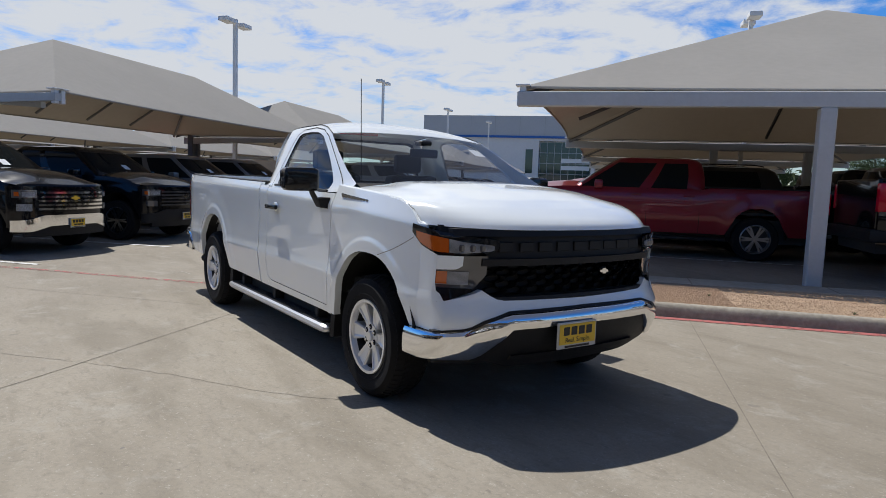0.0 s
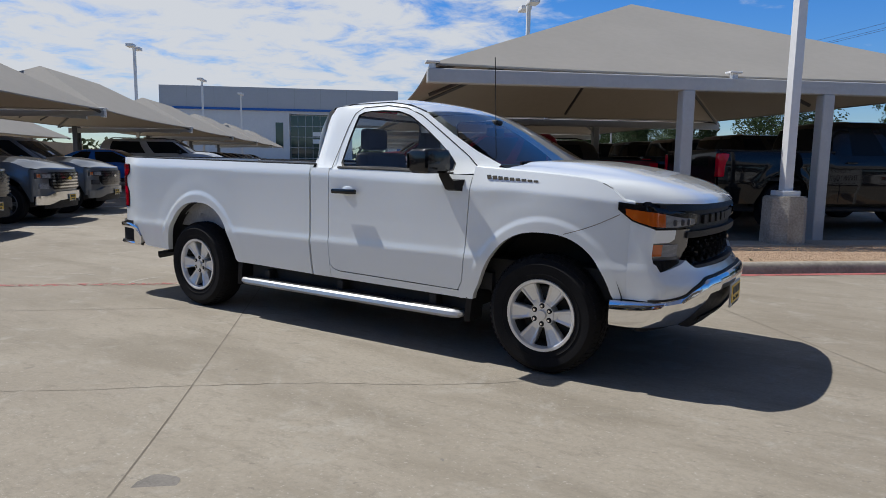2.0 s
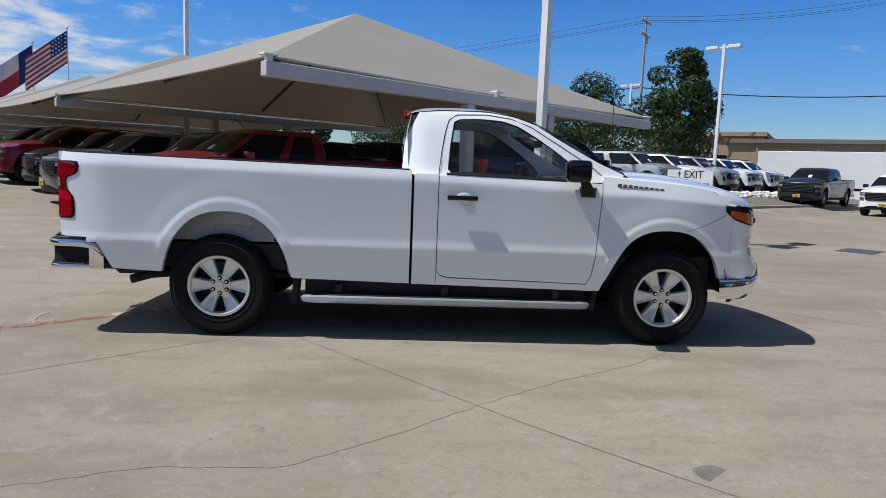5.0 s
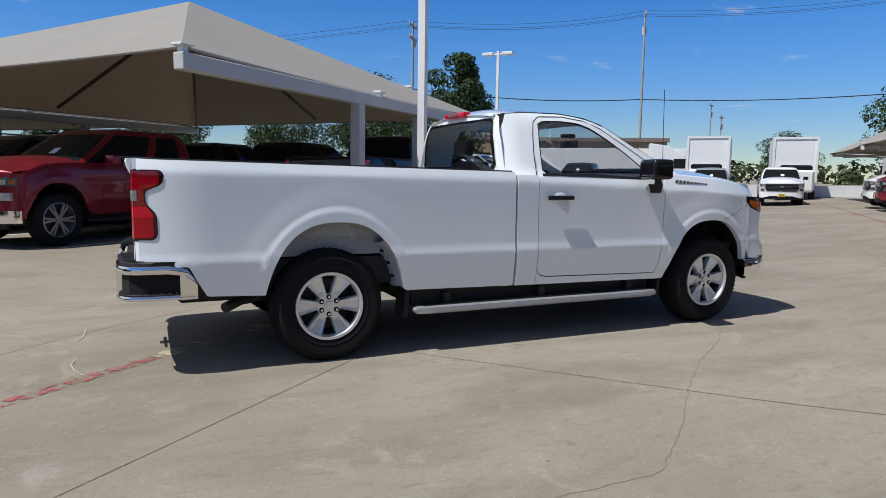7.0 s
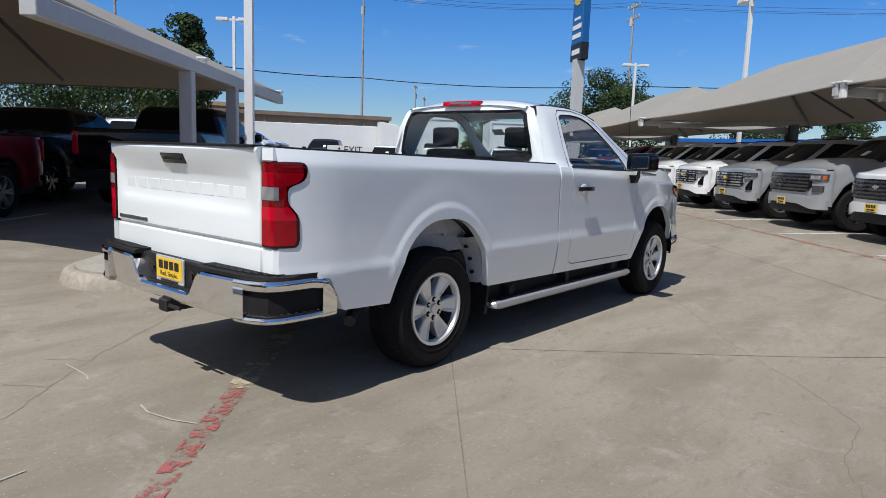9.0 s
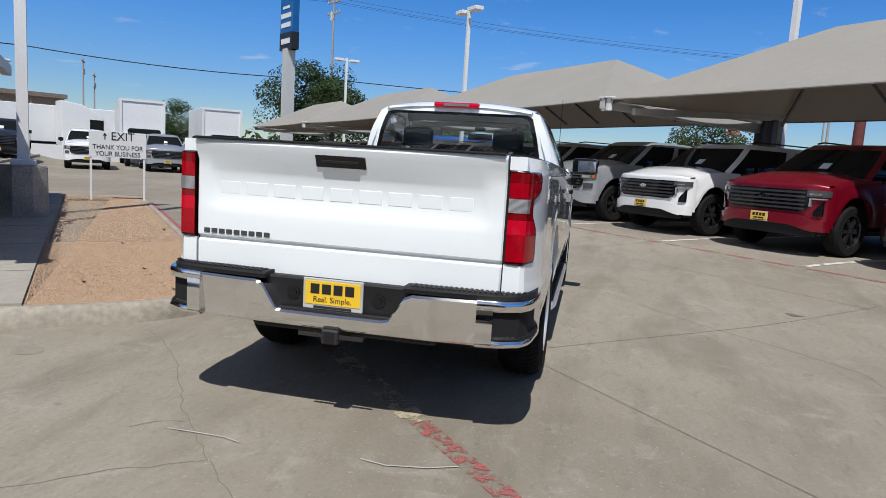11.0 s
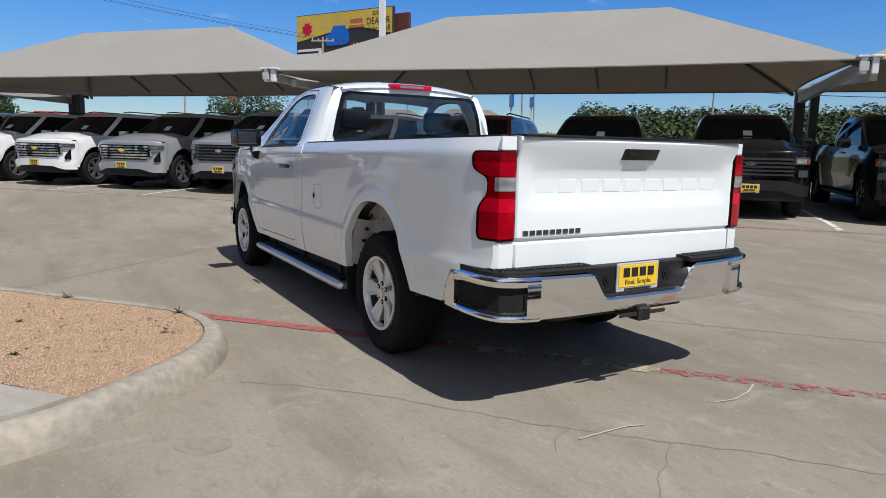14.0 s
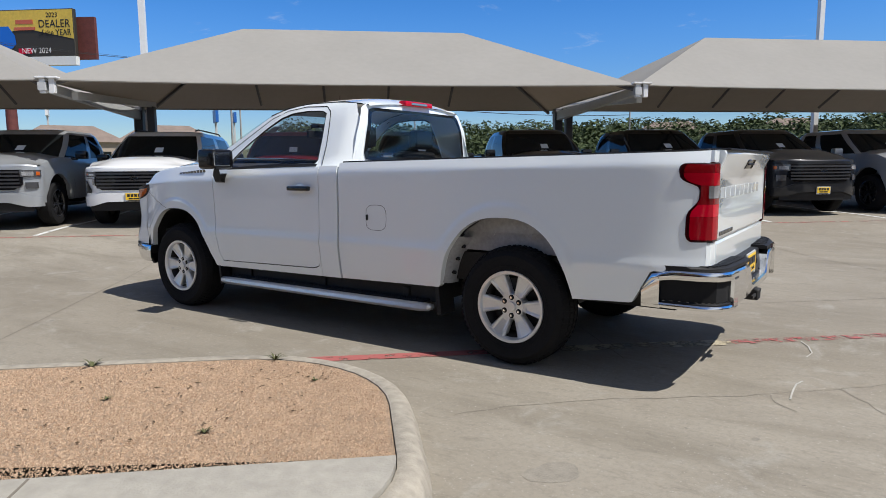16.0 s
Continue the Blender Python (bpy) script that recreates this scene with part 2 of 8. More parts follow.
def concrete_material():
    """Broom-finished lot concrete: light tan grey, traffic-dark patches, pale scuffs, small spots."""
    mat = bpy.data.materials.new("lot_concrete")
    mat.use_nodes = True
    nt = mat.node_tree
    b = nt.nodes["Principled BSDF"]
    n, L = nt.nodes.new, nt.links.new
    co = n("ShaderNodeTexCoord")

    def noise_tex(scale, detail=6, rough=0.55, dist=0.0, stretch=None):
        nd = n("ShaderNodeTexNoise")
        nd.inputs["Scale"].default_value, nd.inputs["Detail"].default_value = scale, detail
        nd.inputs["Roughness"].default_value, nd.inputs["Distortion"].default_value = rough, dist
        if stretch:
            mp = n("ShaderNodeMapping")
            mp.inputs["Rotation"].default_value = (0, 0, -radians(LOT_ANGLE + stretch[2]))
            mp.inputs["Scale"].default_value = (stretch[0], stretch[1], 1)
            L(co.outputs["Object"], mp.inputs["Vector"]); L(mp.outputs[0], nd.inputs["Vector"])
        else:
            L(co.outputs["Object"], nd.inputs["Vector"])
        return nd.outputs["Fac"]

    def ramp(src, lo, hi, a, bb):
        r = n("ShaderNodeMapRange"); r.interpolation_type = "SMOOTHSTEP"
        for k, val in (("From Min", lo), ("From Max", hi), ("To Min", a), ("To Max", bb)):
            r.inputs[k].default_value = val
        L(src, r.inputs["Value"])
        return r.outputs[0]

    def mixc(fac, a, bcol):
        m = n("ShaderNodeMix"); m.data_type = "RGBA"
        for key, c in (("A", a), ("B", bcol)):
            if isinstance(c, tuple):
                m.inputs[key].default_value = (*c, 1)
            else:
                L(c, m.inputs[key])
        L(fac, m.inputs["Factor"])
        return m.outputs["Result"]

    base = mixc(ramp(noise_tex(0.23, 5, 0.6), 0.35, 0.68, 0, 1), (0.262, 0.230, 0.183), (0.337, 0.302, 0.246))
    base = mixc(ramp(noise_tex(1.0, 7, 0.62, 0.4, (0.5, 1.9, 6)), 0.44, 0.70, 0, 0.70), base, (0.205, 0.179, 0.138))
    base = mixc(ramp(noise_tex(2.6, 8, 0.72, 0.8), 0.52, 0.72, 0, 0.55), base, (0.395, 0.376, 0.331))
    base = mixc(ramp(noise_tex(9.0, 7, 0.75, 0.5, (0.6, 1.5, 20)), 0.50, 0.70, 0, 0.60), base, (0.197, 0.176, 0.142))
    base = mixc(ramp(noise_tex(34, 6, 0.8), 0.44, 0.66, 0, 0.40), base, (0.194, 0.177, 0.148))
    base = mixc(ramp(noise_tex(46, 4, 0.7), 0.58, 0.70, 0, 0.70), base, (0.430, 0.402, 0.348))
    base = mixc(ramp(noise_tex(13, 3, 0.6), 0.70, 0.74, 0, 0.5), base, (0.147, 0.134, 0.116))
    base = mixc(ramp(noise_tex(5.2, 2, 0.4), 0.735, 0.775, 0, 0.45), base, (0.155, 0.143, 0.125))
    base = mixc(ramp(noise_tex(1.9, 3, 0.5, 1.5), 0.70, 0.80, 0, 0.35), base, (0.202, 0.186, 0.159))
    L(base, b.inputs["Base Color"])
    b.inputs["Roughness"].default_value = 0.82
    b.inputs["Specular IOR Level"].default_value = 0.3
    bp = n("ShaderNodeBump")
    bp.inputs["Strength"].default_value, bp.inputs["Distance"].default_value = 0.35, 0.01
    L(noise_tex(60, 6, 0.7, 0, (1, 6, 90)), bp.inputs["Height"])
    L(bp.outputs[0], b.inputs["Normal"])
    return mat


CONCRETE = concrete_material()
KERB = material("kerb_concrete", (0.335, 0.302, 0.249), 0.9, vary=0.30, scale=2.2, bump=0.25, bump_scale=90)
WALK = material("walk_concrete", (0.355, 0.332, 0.286), 0.88, vary=0.18, scale=1.6, bump=0.2, bump_scale=80)
GRAVEL = material("pea_gravel", (0.43, 0.31, 0.215), 0.95, vary=0.22, scale=7.0, bump=1.0, bump_scale=170, tint=(0.50, 0.35, 0.23))
RED_LINE = material("red_line_paint", (0.40, 0.075, 0.07), 0.7, vary=0.3, scale=6)
def fabric_material():
    """Woven shade cloth: dull on top, a little daylight glows through from above."""
    mat = material("shade_fabric", (0.375, 0.360, 0.332), 0.9, vary=0.06, scale=0.8, bump=0.18, bump_scale=6, spec=0.2)
    nt = mat.node_tree
    mix, tl = nt.nodes.new("ShaderNodeMixShader"), nt.nodes.new("ShaderNodeBsdfTranslucent")
    tl.inputs["Color"].default_value = (0.66, 0.56, 0.44, 1)
    mix.inputs[0].default_value = 0.22
    nt.links.new(nt.nodes["Principled BSDF"].outputs[0], mix.inputs[1])
    nt.links.new(tl.outputs[0], mix.inputs[2])
    nt.links.new(mix.outputs[0], nt.nodes["Material Output"].inputs[0])
    return mat


FABRIC_TOP = fabric_material()
STEEL = material("painted_steel", (0.50, 0.505, 0.50), 0.45, vary=0.06, scale=2.0)
STEEL_DARK = material("dark_steel", (0.10, 0.10, 0.105), 0.5, vary=0.1, scale=3)
POLE_WHITE = material("white_pole_paint", (0.74, 0.74, 0.73), 0.4, vary=0.05, scale=2)
PLINTH = material("plinth_concrete", (0.36, 0.33, 0.28), 0.9, vary=0.35, scale=3.2, bump=0.6, bump_scale=40)
CRACK = material("crack_dark", (0.200, 0.177, 0.143), 0.95)
JOINT = material("joint_dust", (0.190, 0.168, 0.136), 0.95, vary=0.3, scale=4)
WHITE = material("white_paint", (0.80, 0.81, 0.82), 0.25, coat=1.0)
BLACK = material("black_paint", (0.006, 0.006, 0.007), 0.2, coat=0.55, spec=0.1, coat_rough=0.02)

# ---- ground ----
def build_ground():
    bm = bmesh.new()
    us = [-900, -300, -120, -60, -30, -16, -9, -7] + [-5 + 0.25 * k for k in range(17)] + [0, 2] + [2.5 + 0.5 * k for k in range(20)] + [14, 20, 40, 80, 160, 400, 900]
    vs = [-900, -300, -100, -50, -24] + [-16 + 0.2 * k for k in range(71)] + [0, 4.2] + [4.4 + 0.1 * k for k in range(16)] + [6.2, 6.8, 8, 12] + [13 + 0.5 * k for k in range(28)] + [30, 60, 150, 400, 900]
    grid = [[bm.verts.new(lot(u, v, rise(u, v))) for v in vs] for u in us]
    for i in range(len(us) - 1):
        for j in range(len(vs) - 1):
            bm.faces.new((grid[i][j], grid[i + 1][j], grid[i + 1][j + 1], grid[i][j + 1]))
    ob = part("ground", bm, CONCRETE, smooth="all")
    tagged(ob, "tan-grey weathered concrete paving of the car lot", "pavement", kind="structure")


build_ground()


def strip(bm, pts, width, z=0.004):
    """A flat ribbon along lot points, laid just over the paving."""
    ring = []
    for i, p in enumerate(pts):
        a, b = Vector(pts[max(i - 1, 0)]), Vector(pts[min(i + 1, len(pts) - 1)])
        d = (b - a).normalized()
        s = Vector((-d.y, d.x)) * width / 2
        l, r = Vector(p) + s, Vector(p) - s
        ring.append((bm.verts.new(lot(l.x, l.y, rise(l.x, l.y) + z)), bm.verts.new(lot(r.x, r.y, rise(r.x, r.y) + z))))
    for (a, b), (c, d) in zip(ring, ring[1:]):
        bm.faces.new((a, b, d, c))


def island_outline(inset, n=10):
    """Rounded strip between drive lane and canopy, in lot coordinates."""
    u0, u1, v0, v1 = 0.01 + inset, 11.6 - inset, 1.81 + inset, 4.30 - inset
    pts = []
    for cu, cv, r, a0 in ((u0 + 1.08 - inset, v0 + 1.08 - inset, 1.08 - inset, 180), (u1 - 0.7 + inset, v0 + 0.7 - inset, 0.7 - inset, 270),
                          (u1 - 0.5 + inset, v1 - 0.5 + inset, 0.5 - inset, 0), (u0 + 0.8 - inset, v1 - 0.8 + inset, 0.8 - inset, 90)):
        for k in range(n + 1):
            a = radians(a0 + 90 * k / n)
            pts.append((cu + r * math.cos(a), cv + r * math.sin(a)))
    return pts


def build_island():
    kerb = empty("kerbed_island", None, "raised traffic island with worn concrete kerb", "traffic island", kind="structure")
    bm = bmesh.new()
    prof = [(0.0, -0.05), (0.006, 0.03), (0.030, 0.10), (0.048, 0.128), (0.075, 0.142), (0.125, 0.146), (0.145, 0.138), (0.15, 0.05)]
    rings = []
    for inset, z in prof:
        rings.append([lot(u, v, z + 0.6 * rise(u, v)) for u, v in island_outline(inset)])
    loft(bm, rings, closed=True, caps=False)
    part("kerb", bm, KERB, kerb, "chipped pale concrete kerb", smooth=True)
    bm = bmesh.new()
    inner = island_outline(0.15)
    # gravel bed on the drive side, concrete walk on the canopy side
    bed = [(u, v) for u, v in inner if v < 3.52]
    us = [u for u, v in bed]
    lo, hi = min(us), max(us)
    bed = [(hi, 3.52)] + [(lo, 3.52)] + [p for p in inner if p[1] < 3.52]
    vsb = [bm.verts.new(lot(u, v, 0.135)) for u, v in bed]
    bm.faces.new(vsb)
    part("gravel_bed", bm, GRAVEL, kerb, "tan pea gravel bed")
    bm = bmesh.new()
    walk_pts = [(lo, 3.52), (hi, 3.52)] + [p for p in inner if p[1] > 3.52]
    prism(bm, [lot(u, v)[:2] for u, v in walk_pts], "z", 0.0, 0.158)
    part("walk", bm, WALK, kerb, "pale concrete walk strip")


build_island()


# ---- shade canopies ----
def canopy_fabric(length, depth, eave, ridge, hip, parent, sag=0.20, dip=0.10, n=12):
    """Taut fabric hip roof of four panels, origin at its front corner, x along, y back; eaves curve inwards, panels sag a little."""
    e, f = Vector((hip, depth / 2, ridge)), Vector((length - hip, depth / 2, ridge))
    corners = [Vector((0, 0, eave)), Vector((length, 0, eave)), Vector((length, depth, eave)), Vector((0, depth, eave))]
    tops = [(e, f), (f, f), (f, e), (e, e)]
    inward = [Vector((0, 1, 0)), Vector((-1, 0, 0)), Vector((0, -1, 0)), Vector((1, 0, 0))]
    for k in range(4):
        a, b = corners[k], corners[(k + 1) % 4]
        ta, tb = tops[k]
        m = n * 2
        rows = []
        for j in range(n + 1):
            w = j / n
            row = []
            for i in range(m + 1):
                s = i / m
                p = a.lerp(b, s).lerp(ta.lerp(tb, s), w)
                arc = 4 * s * (1 - s)
                p = p + inward[k] * sag * arc * (1 - w) ** 2
                p.z -= dip * arc * (1 - w) * 0.25 + 0.05 * w * (1 - w) * arc
                row.append(p)
            rows.append(row)
        bm = bmesh.new()
        for lift, flip in ((0.0, False), (-0.014, True)):
            vs = [[bm.verts.new(p + Vector((0, 0, lift))) for p in row] for row in rows]
            for j in range(n):
                for i in range(m):
                    q = (vs[j][i], vs[j][i + 1], vs[j + 1][i + 1], vs[j + 1][i])
                    if len({tuple(round(c, 5) for c in v.co) for v in q}) > 2:
                        bm.faces.new(q[::-1] if flip else q)
        panel = part("fabric_panel", bm, FABRIC_TOP, parent, "taut tan-grey fabric panel", smooth=30)
    for k in range(4):
        a, b = corners[k], corners[(k + 1) % 4]
        pts = []
        for i in range(2 * n + 1):
            s = i / (2 * n)
            arc = 4 * s * (1 - s)
            p = a.lerp(b, s) + inward[k] * sag * arc
            p.z -= dip * arc * 0.25 + 0.010
            pts.append(p)
        bm = bmesh.new()
        tube(bm, pts, 0.022, 6)
        part("edge_hem", bm, FABRIC_TOP, parent, smooth=30)


def bracket(bm, x, y, z):
    box(bm, x - 0.05, x + 0.05, y - 0.05, y + 0.05, z - 0.28, z + 0.02, 0.01)
    box(bm, x - 0.11, x + 0.11, y - 0.09, y + 0.09, z - 0.02, z + 0.015, 0.008)


def cantilever_canopy(m, length=11.15, depth=6.1, eave=2.75, ridge=4.28, hip=3.05, group=""):
    """One bay: fabric, rafters up to the ridge, beam on back posts reaching out to the front corner."""
    top = empty("shade_canopy", m, "tan-grey fabric shade canopy on steel posts", "canopy", group)
    canopy_fabric(length, depth, eave, ridge, hip, top)
    bm = bmesh.new()
    # square post at the back and tapered cantilever arm to the front corner
    box(bm, -0.11, 0.11, 5.2, 5.42, -0.35, eave - 0.02, 0.012)
    part("post", bm, STEEL_DARK, top, "dark steel post")
    bm = bmesh.new()
    box(bm, 0.22, 0.40, 5.2, 5.42, -0.35, eave - 0.02, 0.012)
    part("post", bm, STEEL_DARK, top, "dark steel post")
    bm = bmesh.new()
    prism(bm, [(-0.05, eave - 0.20), (5.6, eave - 0.36), (5.6, eave - 0.12), (-0.05, eave - 0.05)], "x", -0.07, 0.07, 0.008)
    part("cantilever_arm", bm, STEEL, top, "grey steel cantilever arm")
    bm = bmesh.new()
    prism(bm, [(0.6, eave - 0.3), (5.6, eave - 0.02), (5.6, eave + 0.12), (0.6, eave - 0.15)], "x", 0.24, 0.36, 0.008)
    part("cantilever_arm", bm, STEEL, top, "grey steel cantilever arm")
    for x in (0.0, 0.16):
        bm = bmesh.new()
        bracket(bm, x, 0.02, eave + 0.03)
        part("bracket", bm, POLE_WHITE, top, "white bolted corner bracket")
    pts = {"a": (0.06, 0.06, eave - 0.09), "b": (length - 0.06, 0.06, eave - 0.09), "c": (length - 0.06, depth - 0.06, eave - 0.09), "d": (0.06, depth - 0.06, eave - 0.09),
           "e": (hip, depth / 2, ridge - 0.13), "f": (length - hip, depth / 2, ridge - 0.13)}
    for p, q in ("ae", "de", "bf", "cf", "ef"):
        bm = bmesh.new()
        tube(bm, [pts[p], pts[q]], 0.045, 6)
        part("rafter", bm, STEEL_DARK, top, "dark steel rafter pipe")
    for k in range(1, 5):
        x = hip + (length - 2 * hip) * (k - 1) / 3
        bm = bmesh.new()
        tube(bm, [(x, 0.55, eave + 0.06), (x, depth / 2, ridge - 0.16), (x, depth - 0.55, eave + 0.06)], 0.035, 6)
        part("purlin", bm, STEEL_DARK, top, "dark steel purlin pipe")
    return top


S_V, S_Z = -6.8, 0.16
first_bay = cantilever_canopy(at_lot(5.82, S_V, S_Z, 180), group="south canopy bays")
for k in (-2, -1, 1, 2, 3):
    copy_thing(first_bay, at_lot(5.82 + 11.15 * k, S_V, S_Z, 180))
west_bay = cantilever_canopy(at_lot(-8.2, 4.72, 0.0, 90), length=11.75, eave=2.90, ridge=4.55, group="west canopy bays")
for k in (1, 2, 3, 4, 5):
    copy_thing(west_bay, at_lot(-8.2, 4.72 + 11.75 * k, 0.0, 90))
for k in range(0, 4):
    for u in (-22.5, -31.0):
        copy_thing(west_bay, at_lot(u, 4.0 + 11.75 * k, 0.0, 90))


def double_canopy(m, width=11.1, bay=10.7, eave=2.86, peak=5.2, group=""):
    """Free-standing bay: pyramid of fabric over two cars nose to nose, carried by a beam on twin posts at each end."""
    top = empty("shade_canopy", m, "tan-grey fabric pyramid canopy on grey steel frame", "canopy", group)
    canopy_fabric(width, bay, eave, peak, width / 2 - 0.02, top, sag=0.16)
    bm = bmesh.new()
    box(bm, -0.06, width + 0.06, -0.09, 0.09, eave - 0.30, eave - 0.08, 0.012)
    part("beam", bm, STEEL, top, "long grey steel beam")
    for x in (4.28, 6.82):
        bm = bmesh.new()
        box(bm, x - 0.105, x + 0.105, -0.105, 0.105, 0.0, eave - 0.3, 0.015)
        box(bm, x - 0.16, x + 0.16, -0.16, 0.16, 0.0, 0.03)
        part("post", bm, STEEL, top, "grey square steel post")
    for x in (0.02, 5.1, width - 0.02):
        bm = bmesh.new()
        bracket(bm, x, 0.0, eave + 0.02)
        part("bracket", bm, POLE_WHITE, top, "white bolted bracket")
    c = (width / 2, bay / 2, peak - 0.20)
    for p in ((0.06, 0.06), (width - 0.06, 0.06), (width - 0.06, bay - 0.06), (0.06, bay - 0.06), (width / 2, 0.6), (width / 2, bay - 0.6), (0.6, bay / 2), (width - 0.6, bay / 2)):
        bm = bmesh.new()
        tube(bm, [(p[0], p[1], eave + (-0.10 if p[0] != width / 2 and p[1] != bay / 2 else 0.05)), c], 0.045, 6)
        part("rafter", bm, STEEL_DARK, top, "dark steel rafter pipe")
    return top


A_U, A_V = 0.74, 4.52
north_bay = double_canopy(at_lot(A_U, A_V, 0.06), group="north canopy bays")
for k in range(1, 6):
    copy_thing(north_bay, at_lot(A_U, A_V + 10.75 * k, 0.06))


# ---- lamp poles ----
def lamp_pole(m, height=9.0, plinth=0.75, heads=((1, 0), (-1, 0)), group="lot light poles"):
    top = empty("street_lamp", m, "tall white square light pole on concrete plinth", "light pole", group)
    if plinth:
        bm = bmesh.new()
        bmesh.ops.rotate(bm, verts=cyl(bm, (0, 0, 0), (0, 0, plinth), 0.345, 0.335, 8), cent=(0, 0, 0), matrix=Matrix.Rotation(radians(22.5), 3, "Z"))
        rim = [e for e in bm.edges if all(v.co.z > plinth - 0.01 for v in e.verts)]
        bmesh.ops.bevel(bm, geom=rim, offset=0.02, segments=2, affect="EDGES")
        part("plinth", bm, PLINTH, top, "stained eight-sided concrete plinth")
    bm = bmesh.new()
    box(bm, -0.16, 0.16, -0.16, 0.16, plinth, plinth + 0.09, 0.01)
    part("base_cover", bm, POLE_WHITE, top)
    bm = bmesh.new()
    prism(bm, [(-0.075, -0.075), (0.075, -0.075), (0.075, 0.075), (-0.075, 0.075)], "z", plinth + 0.05, height, 0.01)
    part("pole", bm, POLE_WHITE, top)
    for hx, hy in heads:
        bm = bmesh.new()
        box(bm, 0.05, 0.3, -0.04, 0.04, height - 0.22, height - 0.12)
        box(bm, 0.28, 0.95, -0.22, 0.22, height - 0.26, height - 0.08, 0.03, 2)
        bmesh.ops.rotate(bm, verts=bm.verts, cent=(0, 0, 0), matrix=Matrix.Rotation(math.atan2(hy, hx), 3, "Z"))
        part("lamp_head", bm, POLE_WHITE, top, "white shoebox lamp head")
    return top


lamp_pole(at_lot(6.51, 3.90, 0.15), 9.2, 0.77)




# ---- the white pickup ----
PAINT = material("white_truck_paint", (0.860, 0.905, 0.915), 0.16, coat=1.0, coat_rough=0.01)
TRIM = material("black_grained_plastic", (0.011, 0.011, 0.012), 0.55, spec=0.3, vary=0.15, scale=8, bump=0.15, bump_scale=300)
GLOSS_BLACK = material("gloss_black_plastic", (0.007, 0.007, 0.008), 0.15, coat=0.3, spec=0.3)
SEAM = material("dark_gap", (0.006, 0.006, 0.007), 0.9)
CHROME = material("chrome", (0.82, 0.82, 0.82), 0.085, metal=1.0)
ALLOY = material("silver_alloy", (0.74, 0.75, 0.76), 0.30, metal=0.55, coat=0.4, vary=0.04, scale=20)
TYRE = material("tyre_rubber", (0.011, 0.011, 0.012), 0.85, vary=0.2, scale=14, spec=0.2, bump=0.12, bump_scale=120)
GLASS = glass_material("tinted_glass", (0.0, 0.05, 0.06), through=0.88)
GLASS_SIDE = glass_material("side_glass", through=0.80)
GLASS_CLEAR = glass_material("windscreen_glass", through=0.86)
LAMP_RED = material("red_lens", (0.56, 0.003, 0.022), 0.08, coat=0.6, spec=0.1)
def ribbed_lens(name, dark, bright, scale):
    """Moulded lamp lens: shading of fine ribs and deeper facets painted as colour, glossy skin."""
    mat = material(name, bright, 0.10, coat=0.5, spec=0.1)
    nt = mat.node_tree
    b = nt.nodes["Principled BSDF"]
    co, wv, nz, mx, mul = (nt.nodes.new(k) for k in ("ShaderNodeTexCoord", "ShaderNodeTexWave", "ShaderNodeTexNoise", "ShaderNodeMix", "ShaderNodeMath"))
    wv.bands_direction = "Z"
    wv.inputs["Scale"].default_value, wv.inputs["Distortion"].default_value = scale, 0.2
    nz.inputs["Scale"].default_value, nz.inputs["Detail"].default_value = 9.0, 2.0
    nt.links.new(co.outputs["Object"], wv.inputs["Vector"])
    nt.links.new(co.outputs["Object"], nz.inputs["Vector"])
    mul.operation = "MULTIPLY"
    nt.links.new(wv.outputs["Fac"], mul.inputs[0])
    nt.links.new(nz.outputs["Fac"], mul.inputs[1])
    mx.data_type = "RGBA"
    mx.inputs["A"].default_value, mx.inputs["B"].default_value = (*dark, 1), (*bright, 1)
    nt.links.new(mul.outputs[0], mx.inputs["Factor"])
    nt.links.new(mx.outputs["Result"], b.inputs["Base Color"])
    return mat


TAIL_RED = ribbed_lens("ribbed_red_lens", (0.19, 0.001, 0.006), (0.80, 0.004, 0.024), 120)
LAMP_RIM = material("dark_lamp_rim", (0.030, 0.001, 0.002), 0.10, coat=0.6, spec=0.1)
CHROME_LENS = ribbed_lens("faceted_clear_lens", (0.10, 0.10, 0.105), (0.70, 0.71, 0.72), 60)
LAMP_RED_DARK = material("dark_red_lens", (0.20, 0.002, 0.005), 0.12, coat=1.0, spec=0.1)
LAMP_CLEAR = material("clear_lens", (0.42, 0.43, 0.44), 0.12, metal=0.75, coat=1.0)
LAMP_DARK = material("smoked_lens", (0.09, 0.09, 0.095), 0.12, metal=0.3, coat=1.0)
LAMP_AMBER = material("amber_lens", (0.52, 0.10, 0.008), 0.12, coat=1.0)
PLATE_YELLOW = material("yellow_dealer_plate", (0.83, 0.53, 0.03), 0.45)
PLATE_INK = material("plate_black_ink", (0.015, 0.013, 0.012), 0.5)
PLATE_WHITE = material("plate_frame", (0.52, 0.52, 0.51), 0.35, metal=0.2)
UPHOLSTERY = material("dark_upholstery", (0.03, 0.031, 0.034), 0.8, vary=0.2, scale=15)
DASH = material("dashboard_plastic", (0.035, 0.036, 0.04), 0.6, vary=0.1, scale=10)
CHASSIS = material("chassis_black", (0.02, 0.019, 0.018), 0.7, vary=0.3, scale=6)
STEP_METAL = material("brushed_aluminium_step", (0.72, 0.73, 0.74), 0.28, metal=0.75, vary=0.06, scale=12)
LINER = material("wheel_house_grey", (0.36, 0.365, 0.37), 0.55, vary=0.2, scale=5)
BADGE = material("badge_grey", (0.16, 0.165, 0.17), 0.25, metal=0.8)
PAPER = material("window_sticker", (0.78, 0.80, 0.80), 0.6)

